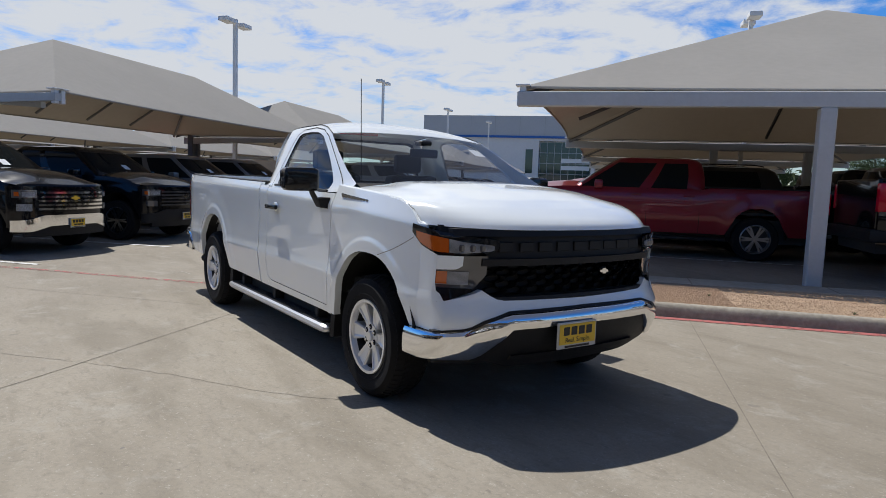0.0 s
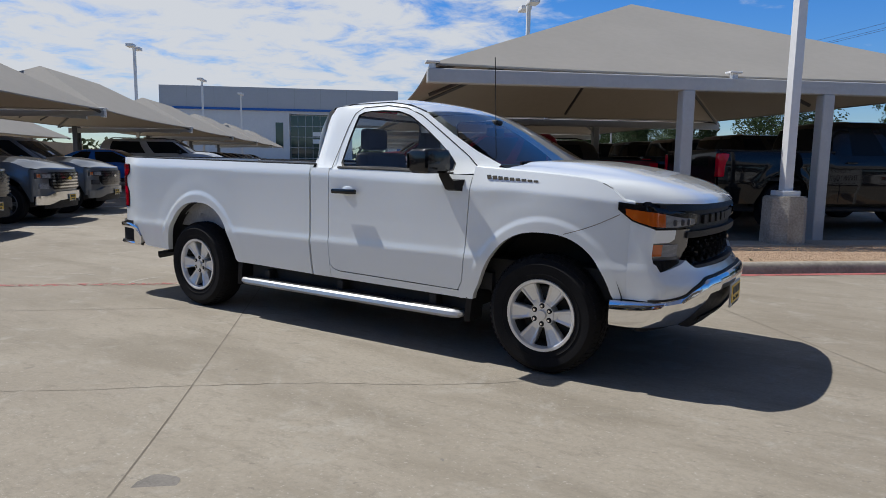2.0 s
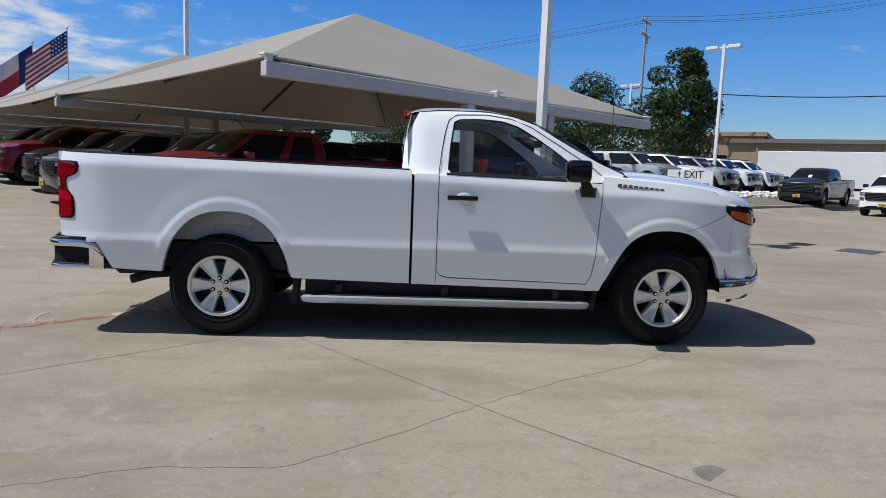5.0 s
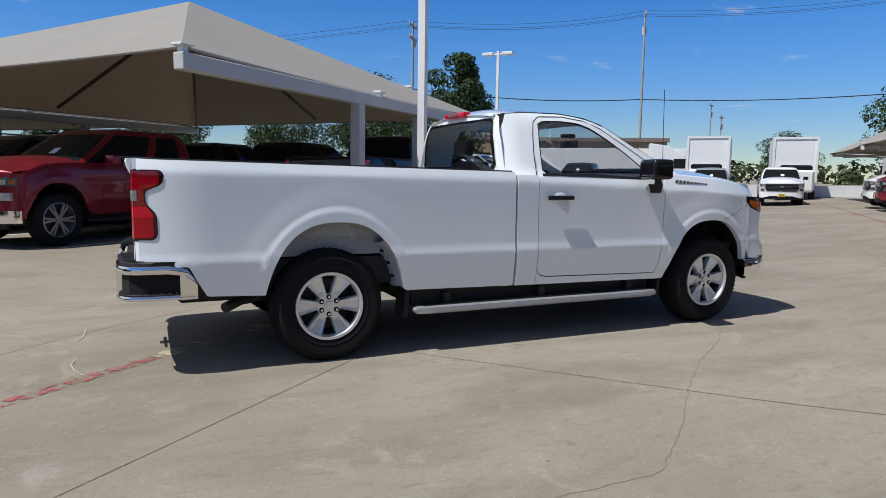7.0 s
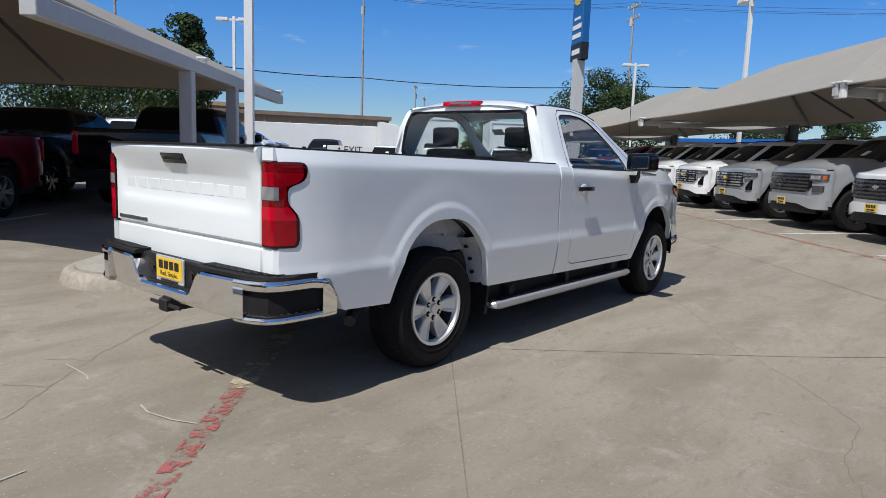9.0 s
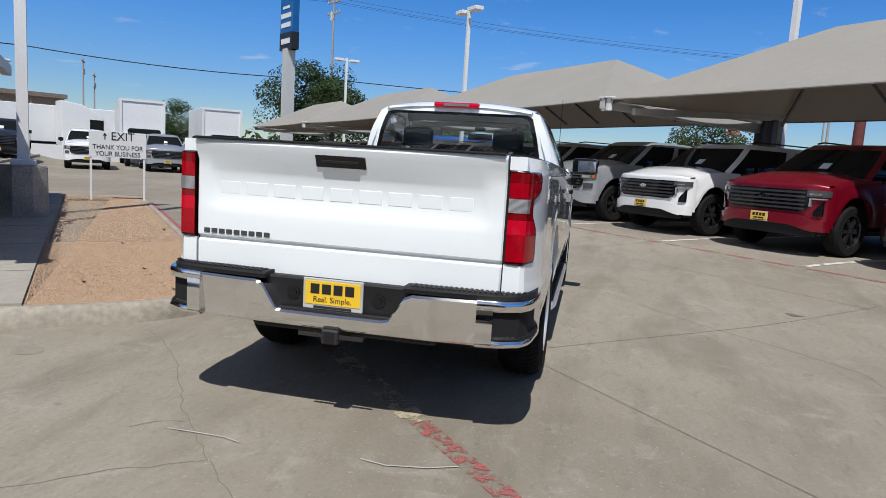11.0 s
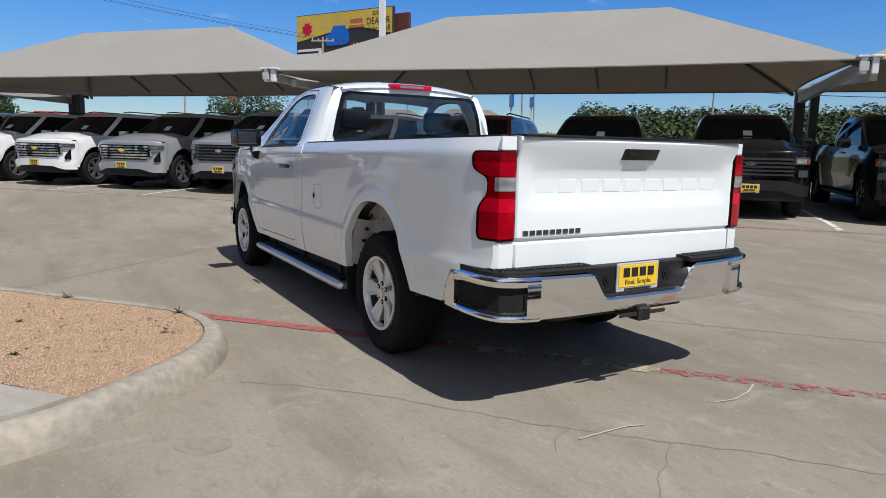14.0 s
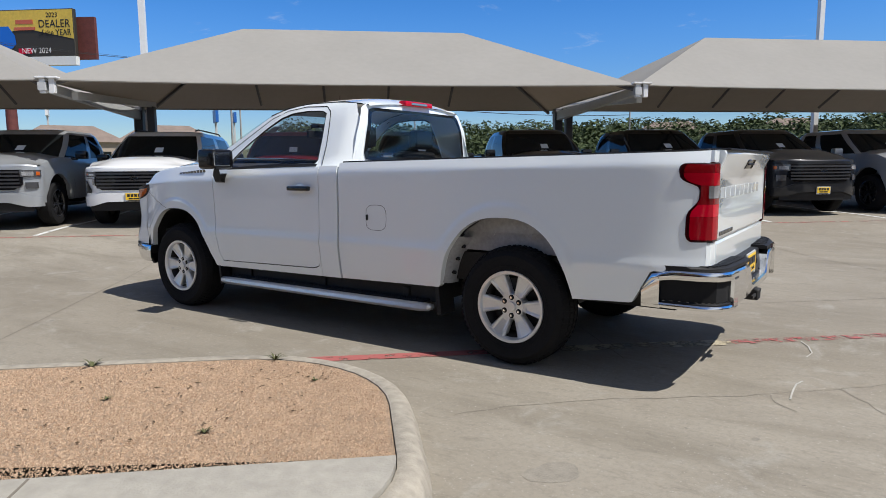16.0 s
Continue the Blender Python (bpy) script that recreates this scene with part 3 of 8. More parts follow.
ARCH_R, ARCH_F = (-1.715, 0.505, 0.985), (1.775, 0.490, 0.945)     # centre x, half width, top z


def arch_z(x, arch, floor):
    cx, hw, top = arch
    d = abs(x - cx) / hw
    if d >= 1:
        return floor
    return max(floor, 0.36 + (top - 0.36) * (1 - d ** 2.5) ** (1 / 1.9))


def shoulder_z(x):
    """Height of the crease below which the flank stands upright."""
    return interp(x, ((-3.0, 1.322), (-0.3, 1.288), (0.0, 1.276), (0.9, 1.245), (1.25, 1.212), (1.5, 1.215), (1.9, 1.190), (2.25, 1.160)))


def body_y(x, z):
    """Half width of the body side at a point of its length and height."""
    y = interp(z, ((0.36, 0.925), (0.42, 0.945), (0.50, 0.964), (0.58, 0.976), (0.70, 0.990), (0.738, 0.995), (0.765, 0.990), (0.80, 0.985), (0.95, 0.981), (1.12, 0.980), (1.25, 0.981)))
    k = z - shoulder_z(x)
    y -= 0.19 * (k + math.sqrt(k * k + 1.2e-4))
    for cx, hw, top in (ARCH_R, ARCH_F):
        rho = math.hypot((x - cx) / hw, (z - 0.39) / (top - 0.39))
        y += 0.008 * (1 - smooth01((rho - 1.11) / 0.09)) * smooth01((z - 0.50) / 0.22) + 0.005 * (1 - smooth01((rho - 1.2) / 0.3))
    if x > 1.7:
        y -= 0.050 * ((x - 1.7) / 0.6) ** 2.2
    if x < -2.55:
        y -= 0.070 * ((-2.55 - x) / 0.43) ** 2
    return y


def side_patch(bm, s, x0, x1, low, top, nx, nz, lip=0.05, surf=body_y, flange=0.035):
    """Pressed side panel with folded edges; s is the side (+1 left, -1 right)."""
    cols = []
    xs = [x0] + [x0 + (x1 - x0) * i / nx for i in range(nx + 1)] + [x1]
    for i, x in enumerate(xs):
        edge = i in (0, len(xs) - 1)
        lo, hi = low(x), top(x)
        zs = [lo] + [lo + (hi - lo) * (j / nz) for j in range(nz + 1)] + [hi]
        col = []
        for j, z in enumerate(zs):
            y = surf(x, z) - (lip if j == 0 else 0) - (flange if edge or j == len(zs) - 1 else 0)
            col.append(bm.verts.new((x, s * y, z)))
        cols.append(col)
    for a, b in zip(cols, cols[1:]):
        for j in range(len(a) - 1):
            bm.faces.new((a[j], a[j + 1], b[j + 1], b[j]) if s < 0 else (a[j], b[j], b[j + 1], a[j + 1]))


def cab_y(x, z):
    """Half width of the glasshouse."""
    y = interp(z, ((1.24, 0.972), (1.29, 0.958), (1.33, 0.934), (1.36, 0.907), (1.50, 0.850), (1.70, 0.765), (1.78, 0.725), (1.83, 0.685), (1.86, 0.63)))
    if x < -0.20:
        y -= 0.10 * smooth01((-0.20 - x) / 0.20) ** 1.5
    if x > 0.6:
        y -= 0.02 * (x - 0.6)
    return y


def ring_patch(bm, s, inner, outer, surf, steps=2, fold=0.02):
    """Skin between a window outline and the outer edge of a pillar frame, lying on a curved side; outlines hold equal point counts."""
    rings = []
    for k in range(steps + 1):
        t = k / steps
        ring = []
        for (ax, az), (bx, bz) in zip(inner, outer):
            x, z = ax + (bx - ax) * t, az + (bz - az) * t
            ring.append((x, s * surf(x, z), z))
        rings.append(ring)
    folded = [(p[0], p[1] - s * fold, p[2]) for p in rings[0]]
    loft(bm, [folded] + rings, closed=True, caps=False)


def resample(pts, n):
    """n points evenly along a closed outline."""
    pts = [Vector(p) for p in pts]
    seg = [(a, b, (b - a).length) for a, b in zip(pts, pts[1:] + pts[:1])]
    total = sum(l for _, _, l in seg)
    out, i, acc = [], 0, 0.0
    for k in range(n):
        d = total * k / n
        while acc + seg[i][2] < d and i < len(seg) - 1:
            acc += seg[i][2]
            i += 1
        a, b, l = seg[i]
        out.append(tuple(a + (b - a) * ((d - acc) / max(l, 1e-6))))
    return out


def fill_patch(bm, outline, centre, lift):
    """Closed outline of 3D points filled as a shallow fan in two rings."""
    c = Vector(centre)
    ring2 = [Vector(p) + (c - Vector(p)) * 0.5 + lift for p in outline]
    a = [bm.verts.new(p) for p in outline]
    b = [bm.verts.new(p) for p in ring2]
    m = bm.verts.new(c + lift)
    n = len(a)
    for i in range(n):
        bm.faces.new((a[i], a[(i + 1) % n], b[(i + 1) % n], b[i]))
        bm.faces.new((b[i], b[(i + 1) % n], m))


def front_c(y):
    """How far the nose falls back from its middle."""
    return interp(abs(y), ((0, 0), (0.2, 0.006), (0.4, 0.024), (0.55, 0.05), (0.68, 0.086), (0.78, 0.130), (0.86, 0.182), (0.92, 0.238), (0.96, 0.305), (0.985, 0.39)))


def nose_x(y, z, off=0.0):
    return interp(z, ((0.30, 2.60), (0.42, 2.70), (0.55, 2.765), (0.66, 2.77), (0.74, 2.715), (0.85, 2.69), (1.0, 2.705), (1.1, 2.70), (1.16, 2.67), (1.2, 2.62))) - front_c(y) + off


def nose_patch(bm, y0, y1, low, top, off=0.0, ny=12, nz=4, fold=0.04):
    """Panel of the nose between two heights that may vary across; folded back all round."""
    cols = []
    ys = [y0] + [y0 + (y1 - y0) * i / ny for i in range(ny + 1)] + [y1]
    for i, y in enumerate(ys):
        lo, hi = low(y), top(y)
        zs = [lo] + [lo + (hi - lo) * j / nz for j in range(nz + 1)] + [hi]
        cols.append([bm.verts.new((nose_x(y, z, off) - (fold if i in (0, len(ys) - 1) or j in (0, len(zs) - 1) else 0), y, z)) for j, z in enumerate(zs)])
    for a, b in zip(cols, cols[1:]):
        for j in range(len(a) - 1):
            bm.faces.new((a[j], b[j], b[j + 1], a[j + 1]))


def wheel(parent, x, y, r=0.396, s=-1, name="wheel", rim_mat=None, spokes=6, width=0.255, rim_r=0.238):
    """Tyre, alloy rim with paired flat spokes, hub cap, nuts, brake disc."""
    hub = empty(name)
    hub.parent = parent
    hub.matrix_local = pose(x, y, r) @ Matrix.Diagonal((1, -s, 1, 1)) @ pose(0, 0, 0, 90)
    # local frame: z runs out of the wheel's face
    h = width / 2
    prof = [(rim_r - 0.005, -h + 0.02), (rim_r + 0.03, -h), (r - 0.055, -h - 0.012), (r - 0.018, -h + 0.018), (r - 0.002, -h + 0.055), (r, 0), (r - 0.002, h - 0.055), (r - 0.018, h - 0.018), (r - 0.055, h + 0.012), (rim_r + 0.035, h + 0.006), (rim_r + 0.004, h - 0.006), (rim_r - 0.005, h - 0.02)]
    n = 64
    bm = bmesh.new()
    rings = [[(pr * math.cos(a), pr * math.sin(a), pz) for pr, pz in prof] for a in [2 * math.pi * k / n for k in range(n)]]
    loft(bm, rings + rings[:1], closed=False)
    bmesh.ops.remove_doubles(bm, verts=bm.verts, dist=0.0004)
    tyre = part("tyre", bm, TYRE, hub, "black all-terrain tyre", smooth=30)
    # tread: staggered lugs across the crown and over the shoulders
    bm = bmesh.new()
    for row, (za, zb, ra, rb, skew) in enumerate(((-h + 0.012, -h + 0.060, r - 0.016, r + 0.004, 0.010), (-h + 0.066, -0.008, r, r + 0.005, 0.022), (0.006, h - 0.066, r, r + 0.005, -0.022), (h - 0.060, h - 0.012, r + 0.004, r - 0.016, -0.010))):
        for q in range(62):
            a = 2 * math.pi * (q + 0.37 * row) / 62
            top, low = [], []
            for da, zz, rr, tw in ((-0.031, za, ra, -1), (0.031, za, ra, -1), (0.031, zb, rb, 1), (-0.031, zb, rb, 1)):
                an = a + da + tw * skew
                top.append(bm.verts.new((rr * math.cos(an), rr * math.sin(an), zz)))
                low.append(bm.verts.new(((rr - 0.012) * math.cos(an), (rr - 0.012) * math.sin(an), zz)))
            bm.faces.new(top)
            for e in range(4):
                bm.faces.new((top[e], low[e], low[(e + 1) % 4], top[(e + 1) % 4]))
    part("tread", bm, TYRE, tyre, "blocky black tyre tread")
    bm = bmesh.new()
    for rr in (rim_r + 0.040, r - 0.075):
        tube(bm, [(rr * math.cos(2 * math.pi * q / 48), rr * math.sin(2 * math.pi * q / 48), h + 0.006) for q in range(49)], 0.0035, 5)
    part("sidewall_rib", bm, TYRE, tyre)
    bm = bmesh.new()
    lipp = [(rim_r + 0.006, h - 0.012), (rim_r + 0.002, h + 0.004), (rim_r - 0.016, h + 0.002), (rim_r - 0.024, h - 0.014), (rim_r - 0.028, h - 0.035)]
    rings = [[(pr * math.cos(a), pr * math.sin(a), pz) for pr, pz in lipp] for a in [2 * math.pi * k / 48 for k in range(48)]]
    loft(bm, rings + rings[:1], closed=False)
    bmesh.ops.remove_doubles(bm, verts=bm.verts, dist=0.0004)
    rim = part("rim", bm, rim_mat or ALLOY, hub, "silver alloy rim", smooth=30)
    bm = bmesh.new()
    barrel = [(rim_r - 0.027, h - 0.033), (rim_r - 0.034, h - 0.06), (rim_r - 0.045, -h + 0.03), (rim_r, -h + 0.01)]
    rings = [[(pr * math.cos(a), pr * math.sin(a), pz) for pr, pz in barrel] for a in [2 * math.pi * k / 48 for k in range(49)]]
    loft(bm, rings, closed=False)
    part("barrel", bm, CHASSIS, rim, "dark wheel barrel", smooth=30)
    for k in range(spokes):
        bm = bmesh.new()
        a0 = 2 * math.pi * k / spokes
        # broad wedge spoke with raised edges round a sunk panel
        ro, ri = rim_r - 0.012, 0.050
        wo, wi = 0.066, 0.024
        rows = []
        for t in (0.0, 0.25, 0.34, 0.7, 0.9, 1.0):
            rr = ri + (ro - ri) * t
            w = wi + (wo - wi) * t
            zt = h - 0.038 + 0.028 * t ** 1.5
            sink = 0.0 if t < 0.3 else 0.007
            rows.append([(rr, -w, zt - 0.060), (rr, -w, zt - 0.010), (rr, -w * 0.84, zt), (rr, -w * 0.66, zt - 0.001), (rr, -w * 0.50, zt - sink), (rr, w * 0.50, zt - sink), (rr, w * 0.66, zt - 0.001), (rr, w * 0.84, zt), (rr, w, zt - 0.010), (rr, w, zt - 0.060)])
        loft(bm, rows, closed=True, caps=True)
        bmesh.ops.rotate(bm, verts=bm.verts, cent=(0, 0, 0), matrix=Matrix.Rotation(a0, 3, "Z"))
        part("spoke", bm, rim_mat or ALLOY, rim, smooth=25)
    bm = bmesh.new()
    cyl(bm, (0, 0, h - 0.10), (0, 0, h - 0.030), 0.090, 0.083, 24)
    cyl(bm, (0, 0, h - 0.035), (0, 0, h - 0.014), 0.036, 0.031, 24)
    part("hub_cap", bm, rim_mat or ALLOY, rim, smooth=30)
    # dark discs on the hub give the shade of nut pockets, bright nuts on top
    for k in range(6):
        bm = bmesh.new()
        a = 2 * math.pi * (k + 0.5) / 6
        c = Vector((0.061 * math.cos(a), 0.061 * math.sin(a), 0))
        cyl(bm, c + Vector((0, 0, h - 0.05)), c + Vector((0, 0, h - 0.0285)), 0.0185, 0.0185, 14)
        pocket = part("nut_shade_disc", bm, SEAM, rim, "dark disc standing in for a shaded nut pocket")
        bm = bmesh.new()
        cyl(bm, c + Vector((0, 0, h - 0.05)), c + Vector((0, 0, h - 0.018)), 0.0105, 0.0085, 6)
        part("wheel_nut", bm, CHROME, rim, "bright wheel nut")
    bm = bmesh.new()
    cyl(bm, (0, 0, -0.02), (0, 0, 0.012), 0.185, 0.185, 32)
    box(bm, -0.06, 0.06, 0.10, 0.19, -0.05, 0.04, 0.01)
    part("brake_disc", bm, CHASSIS, hub, "dark brake disc and caliper", smooth=30)
    return hub


def build_hero():
    truck = empty("pickup_truck", pose(0, 0.012, 0), "white regular-cab pickup truck with long bed, chrome bumpers", "pickup truck")

    def add(name, bm, mat, parent=truck, label="", smooth=35):
        return part(name, bm, mat, parent, label, smooth=smooth)

    # -- sides
    rail = lambda x: interp(x, ((-3.0, 1.398), (-2.85, 1.392), (-0.28, 1.352)))
    bed_low = lambda x: arch_z(x, ARCH_R, interp(x, ((-3.0, 0.715), (-2.69, 0.715), (-2.63, 0.60), (-2.58, 0.515), (-2.2, 0.50), (-1.2, 0.475), (-0.2, 0.455))))
    cab_low = lambda x: interp(x, ((-0.3, 0.455), (1.3, 0.435)))
    door_top = lambda x: interp(x, ((-0.1, 1.318), (1.25, 1.300)))
    fender_low = lambda x: arch_z(x, ARCH_F, interp(x, ((1.2, 0.435), (1.3, 0.44), (2.2, 0.56), (2.4, 0.57))))
    fender_top = lambda x: interp(x, ((1.2, 1.358), (1.44, 1.345), (1.70, 1.328), (1.90, 1.312), (2.07, 1.290), (2.14, 1.270), (2.20, 1.240), (2.25, 1.200), (2.29, 1.166), (2.36, 1.158)))
    for s in (-1, 1):
        bm = bmesh.new()
        side_patch(bm, s, -2.975, -0.292, bed_low, rail, 130, 44)
        panel = add("bed_side", bm, PAINT, label="white pressed bed side panel")
        if s > 0:
            bm = bmesh.new()
            o = []
            for k in range(28):
                a = 2 * math.pi * k / 28
                o.append((-0.66 + 0.098 * math.copysign(abs(math.cos(a)) ** 0.6, math.cos(a)), 0.945 + 0.095 * math.copysign(abs(math.sin(a)) ** 0.6, math.sin(a))))
            ring = [(x, body_y(x, z) + 0.0012, z) for x, z in o]
            ring2 = [(-0.66 + (x + 0.66) * 0.97, body_y(x, z) + 0.0012, 0.945 + (z - 0.945) * 0.97) for x, z in o]
            loft(bm, [ring, ring2], closed=True, caps=False)
            add("fuel_door_gap", bm, SEAM, panel, smooth=False)
            bm = bmesh.new()
            box(bm, -0.585, -0.572, 0.984, 0.990, 0.925, 0.965)
            add("fuel_door_notch", bm, SEAM, panel, smooth=False)
        # cab rear corner strip, door, fender
        bm = bmesh.new()
        side_patch(bm, s, -0.272, -0.083, cab_low, lambda x: 1.33, 6, 42)
        add("cab_corner", bm, PAINT, label="white cab corner panel")
        bm = bmesh.new()
        door_low = lambda x: interp(x, ((-0.078, 0.58), (-0.06, 0.545), (-0.03, 0.528), (0.02, 0.518), (1.18, 0.495)))
        xr = lambda z: interp(z, ((0.5, 1.130), (0.56, 1.165), (0.75, 1.19), (1.0, 1.205), (1.3, 1.225)))
        side_patch(bm, s, -0.076, 1.178, door_low, door_top, 60, 38)
        # lean the front edge to the fender's line
        for v in bm.verts:
            t = smooth01((v.co.x - 0.6) / 0.578)
            v.co.x += (xr(v.co.z) - 1.178) * t
            v.co.y = s * (abs(v.co.y) - body_y(v.co.x - (xr(v.co.z) - 1.178) * t, v.co.z) + body_y(v.co.x, v.co.z))
        door = add("door", bm, PAINT, label="white cab door")
        bm = bmesh.new()
        side_patch(bm, s, -0.0785, 1.165, cab_low, lambda x: door_low(x) - 0.008, 100, 3)
        add("sill", bm, PAINT, label="white rocker panel")
        bm = bmesh.new()
        side_patch(bm, s, 1.186, 2.34, fender_low, fender_top, 84, 40)
        for v in bm.verts:
            t = 1 - smooth01((v.co.x - 1.186) / 0.3)
            dx = (xr(v.co.z) + 0.008 - 1.186) * t
            y_old, y_new = body_y(v.co.x, v.co.z), body_y(v.co.x + dx, v.co.z)
            v.co.x += dx
            v.co.y += s * (y_new - y_old)
        fender = add("fender", bm, PAINT, label="white front fender")
        bm = bmesh.new()
        line = [(2.262 - 0.34 * k / 12, 1.085 - 0.140 * k / 12 - 0.012 * math.sin(math.pi * k / 12)) for k in range(13)]
        vs = [[bm.verts.new((x, s * (body_y(x, z + dz) + 0.0016), z + dz)) for dz in (-0.0022, 0.0022)] for x, z in line]
        for p, q in zip(vs, vs[1:]):
            bm.faces.new((p[0], q[0], q[1], p[1]))
        add("cover_seam", bm, JOINT, fender, smooth=False)
        # model badge, unreadable bars
        for k in range(9):
            bm = bmesh.new()
            x = 1.345 + 0.043 * k
            yb = body_y(x + 0.018, 1.283)
            box(bm, x, x + 0.034, -0.004, 0.004, -0.017, 0.017, 0.003, 1, Matrix.Translation((0, s * (yb + 0.002), 1.290 - 0.0035 * k)) @ Matrix.Rotation(s * radians(-20), 4, "X"))
            add("badge_bar", bm, BADGE, fender, "grey metal badge bar", smooth=False)
        # door handle with cup
        bm = bmesh.new()
        yh = body_y(0.1, 1.15)
        box(bm, -0.012, 0.228, -0.016, 0.016, -0.019, 0.019, 0.012, 2, Matrix.Translation((0, s * (yh + 0.034), 1.152)))
        add("door_handle", bm, GLOSS_BLACK, door, "black door handle")
        bm = bmesh.new()
        bmesh.ops.create_uvsphere(bm, u_segments=20, v_segments=10, radius=1, matrix=Matrix.Translation((0.12, s * (yh - 0.002), 1.155)) @ Matrix.Diagonal((0.062, 0.010, 0.040, 1)))
        add("handle_cup", bm, PAINT, door, smooth="all")
        # glasshouse frame with its window
        win = resample([(0.035, 1.752), (0.085, 1.778), (0.26, 1.785), (0.43, 1.775), (0.56, 1.735), (0.72, 1.640), (0.88, 1.530), (1.005, 1.432), (1.06, 1.372), (1.055, 1.318), (0.55, 1.332), (0.00, 1.342), (-0.012, 1.36), (0.005, 1.56)], 56)
        cut = resample([(-0.245, 1.822), (0.02, 1.846), (0.30, 1.846), (0.52, 1.815), (0.69, 1.757), (0.95, 1.603), (1.20, 1.468), (1.42, 1.372), (1.37, 1.315), (0.90, 1.30), (0.40, 1.305), (-0.30, 1.322), (-0.375, 1.326), (-0.355, 1.60)], 56)
        bm = bmesh.new()
        ring_patch(bm, s, win, cut, cab_y, 4)
        add("cab_frame", bm, PAINT, label="white cab pillar frame")
        bm = bmesh.new()
        edge = [(x, s * (cab_y(x, z) - 0.014), z) for x, z in win]
        fill_patch(bm, edge, (0.42, s * (cab_y(0.42, 1.55) - 0.010), 1.55), Vector((0, s * 0.008, 0)))
        g = add("side_glass", bm, GLASS_SIDE, label="clear side window", smooth="all")
        g.visible_shadow = False
        bm = bmesh.new()
        rub = [(x, s * (cab_y(x, z) + 0.0015), z) for x, z in win]
        c = Vector((0.45, 0, 1.55))
        rub2 = []
        for x, z in win:
            d = Vector((x - 0.45, z - 1.55)).normalized() * 0.014
            rub2.append((x - d.x, s * (cab_y(x, z) - 0.006), z - d.y))
        loft(bm, [rub, rub2], closed=True, caps=False)
        add("window_seal", bm, TRIM, g, "black window rubber")
        # the door's upper seam, a narrow groove line
        bm = bmesh.new()
        line = [(-0.082, 1.33), (-0.062, 1.50), (-0.035, 1.66), (-0.005, 1.765), (0.06, 1.812), (0.30, 1.822), (0.50, 1.795), (0.66, 1.735), (0.90, 1.588), (1.15, 1.430), (1.235, 1.36), (1.232, 1.31)]
        prev = None
        for (xa, za), (xb, zb) in zip(line, line[1:]):
            d = Vector((xb - xa, zb - za)).normalized()
            nx, nz = -d.y * 0.0035, d.x * 0.0035
            vs = []
            for x, z in ((xa + nx, za + nz), (xa - nx, za - nz), (xb - nx, zb - nz), (xb + nx, zb + nz)):
                vs.append(bm.verts.new((x, s * (cab_y(x, z) + 0.0030), z)))
            bm.faces.new(vs)
        add("door_seam", bm, SEAM, door, smooth=False)
        # belt moulding
        bm = bmesh.new()
        tube(bm, [(x, s * (cab_y(x, z) + 0.002), z) for x, z in ((-0.02, 1.335), (0.25, 1.331), (0.55, 1.325), (0.85, 1.317), (1.06, 1.310))], 0.011, 6)
        add("belt_moulding", bm, TRIM, door, "black belt moulding")
        # mirror
        bm = bmesh.new()
        box(bm, -0.088, 0.100, -0.125, 0.125, -0.080, 0.088, 0.042, 3, Matrix.Translation((0.975, s * 1.115, 1.388)) @ Matrix.Rotation(s * radians(10), 4, "Z"))
        mirror = add("door_mirror", bm, GLOSS_BLACK, door, "black door mirror")
        bm = bmesh.new()
        loft(bm, [[(1.02, s * 1.06, 1.33), (1.08, s * 1.06, 1.33), (1.08, s * 1.06, 1.295), (1.02, s * 1.06, 1.295)], [(1.03, s * 1.04, 1.26), (1.13, s * 1.04, 1.26), (1.13, s * 1.02, 1.20), (1.05, s * 1.02, 1.20)], [(1.03, s * 0.965, 1.27), (1.175, s * 0.965, 1.27), (1.165, s * 0.98, 1.19), (1.05, s * 0.98, 1.19)]])
        add("mirror_arm", bm, TRIM, mirror, "black mirror arm")
        bm = bmesh.new()
        box(bm, -0.004, 0.004, -0.092, 0.092, -0.055, 0.058, 0.002, 1, Matrix.Translation((0.880, s * 1.130, 1.392)) @ Matrix.Rotation(s * radians(10), 4, "Z"))
        add("mirror_glass", bm, CHROME, mirror, "mirror glass", smooth=False)
        # mud flaps and step bar
        for x in (1.235, -1.165):
            bm = bmesh.new()
            loft(bm, [[(x + 0.045 * k - 0.030 + dx, s * (0.885 + dy), z) for dx, dy in ((-0.020, -0.11), (0.020, -0.11), (0.020, 0.060), (-0.020, 0.072))] for k, z in ((-0.1, 0.270), (0, 0.32), (0.35, 0.46), (0.9, 0.60))])
            add("mud_flap", bm, TRIM, label="black mud flap")
        bm = bmesh.new()
        prof = [(-0.055, -0.02), (-0.045, 0.012), (0.03, 0.028), (0.055, 0.014), (0.06, -0.012), (0.04, -0.034), (-0.03, -0.034)]
        rings = []
        for x, k in ((-1.14, 0.35), (-1.12, 0.85), (-1.06, 1.0), (1.08, 1.0), (1.15, 0.85), (1.175, 0.35)):
            rings.append([(x, s * (0.945 + py * k), 0.322 + pz * k) for py, pz in prof])
        loft(bm, rings)
        step = add("side_step", bm, STEP_METAL, label="brushed metal side step bar")
        bm = bmesh.new()
        box(bm, -1.06, 1.07, -0.065, 0.035, 0.345, 0.356, 0.004, 1, Matrix.Translation((0, s * 0.915, 0)))
        for k in range(5):
            box(bm, -1.04, 1.05, -0.056 + 0.018 * k, -0.050 + 0.018 * k, 0.356, 0.360, 0, 1, Matrix.Translation((0, s * 0.915, 0)))
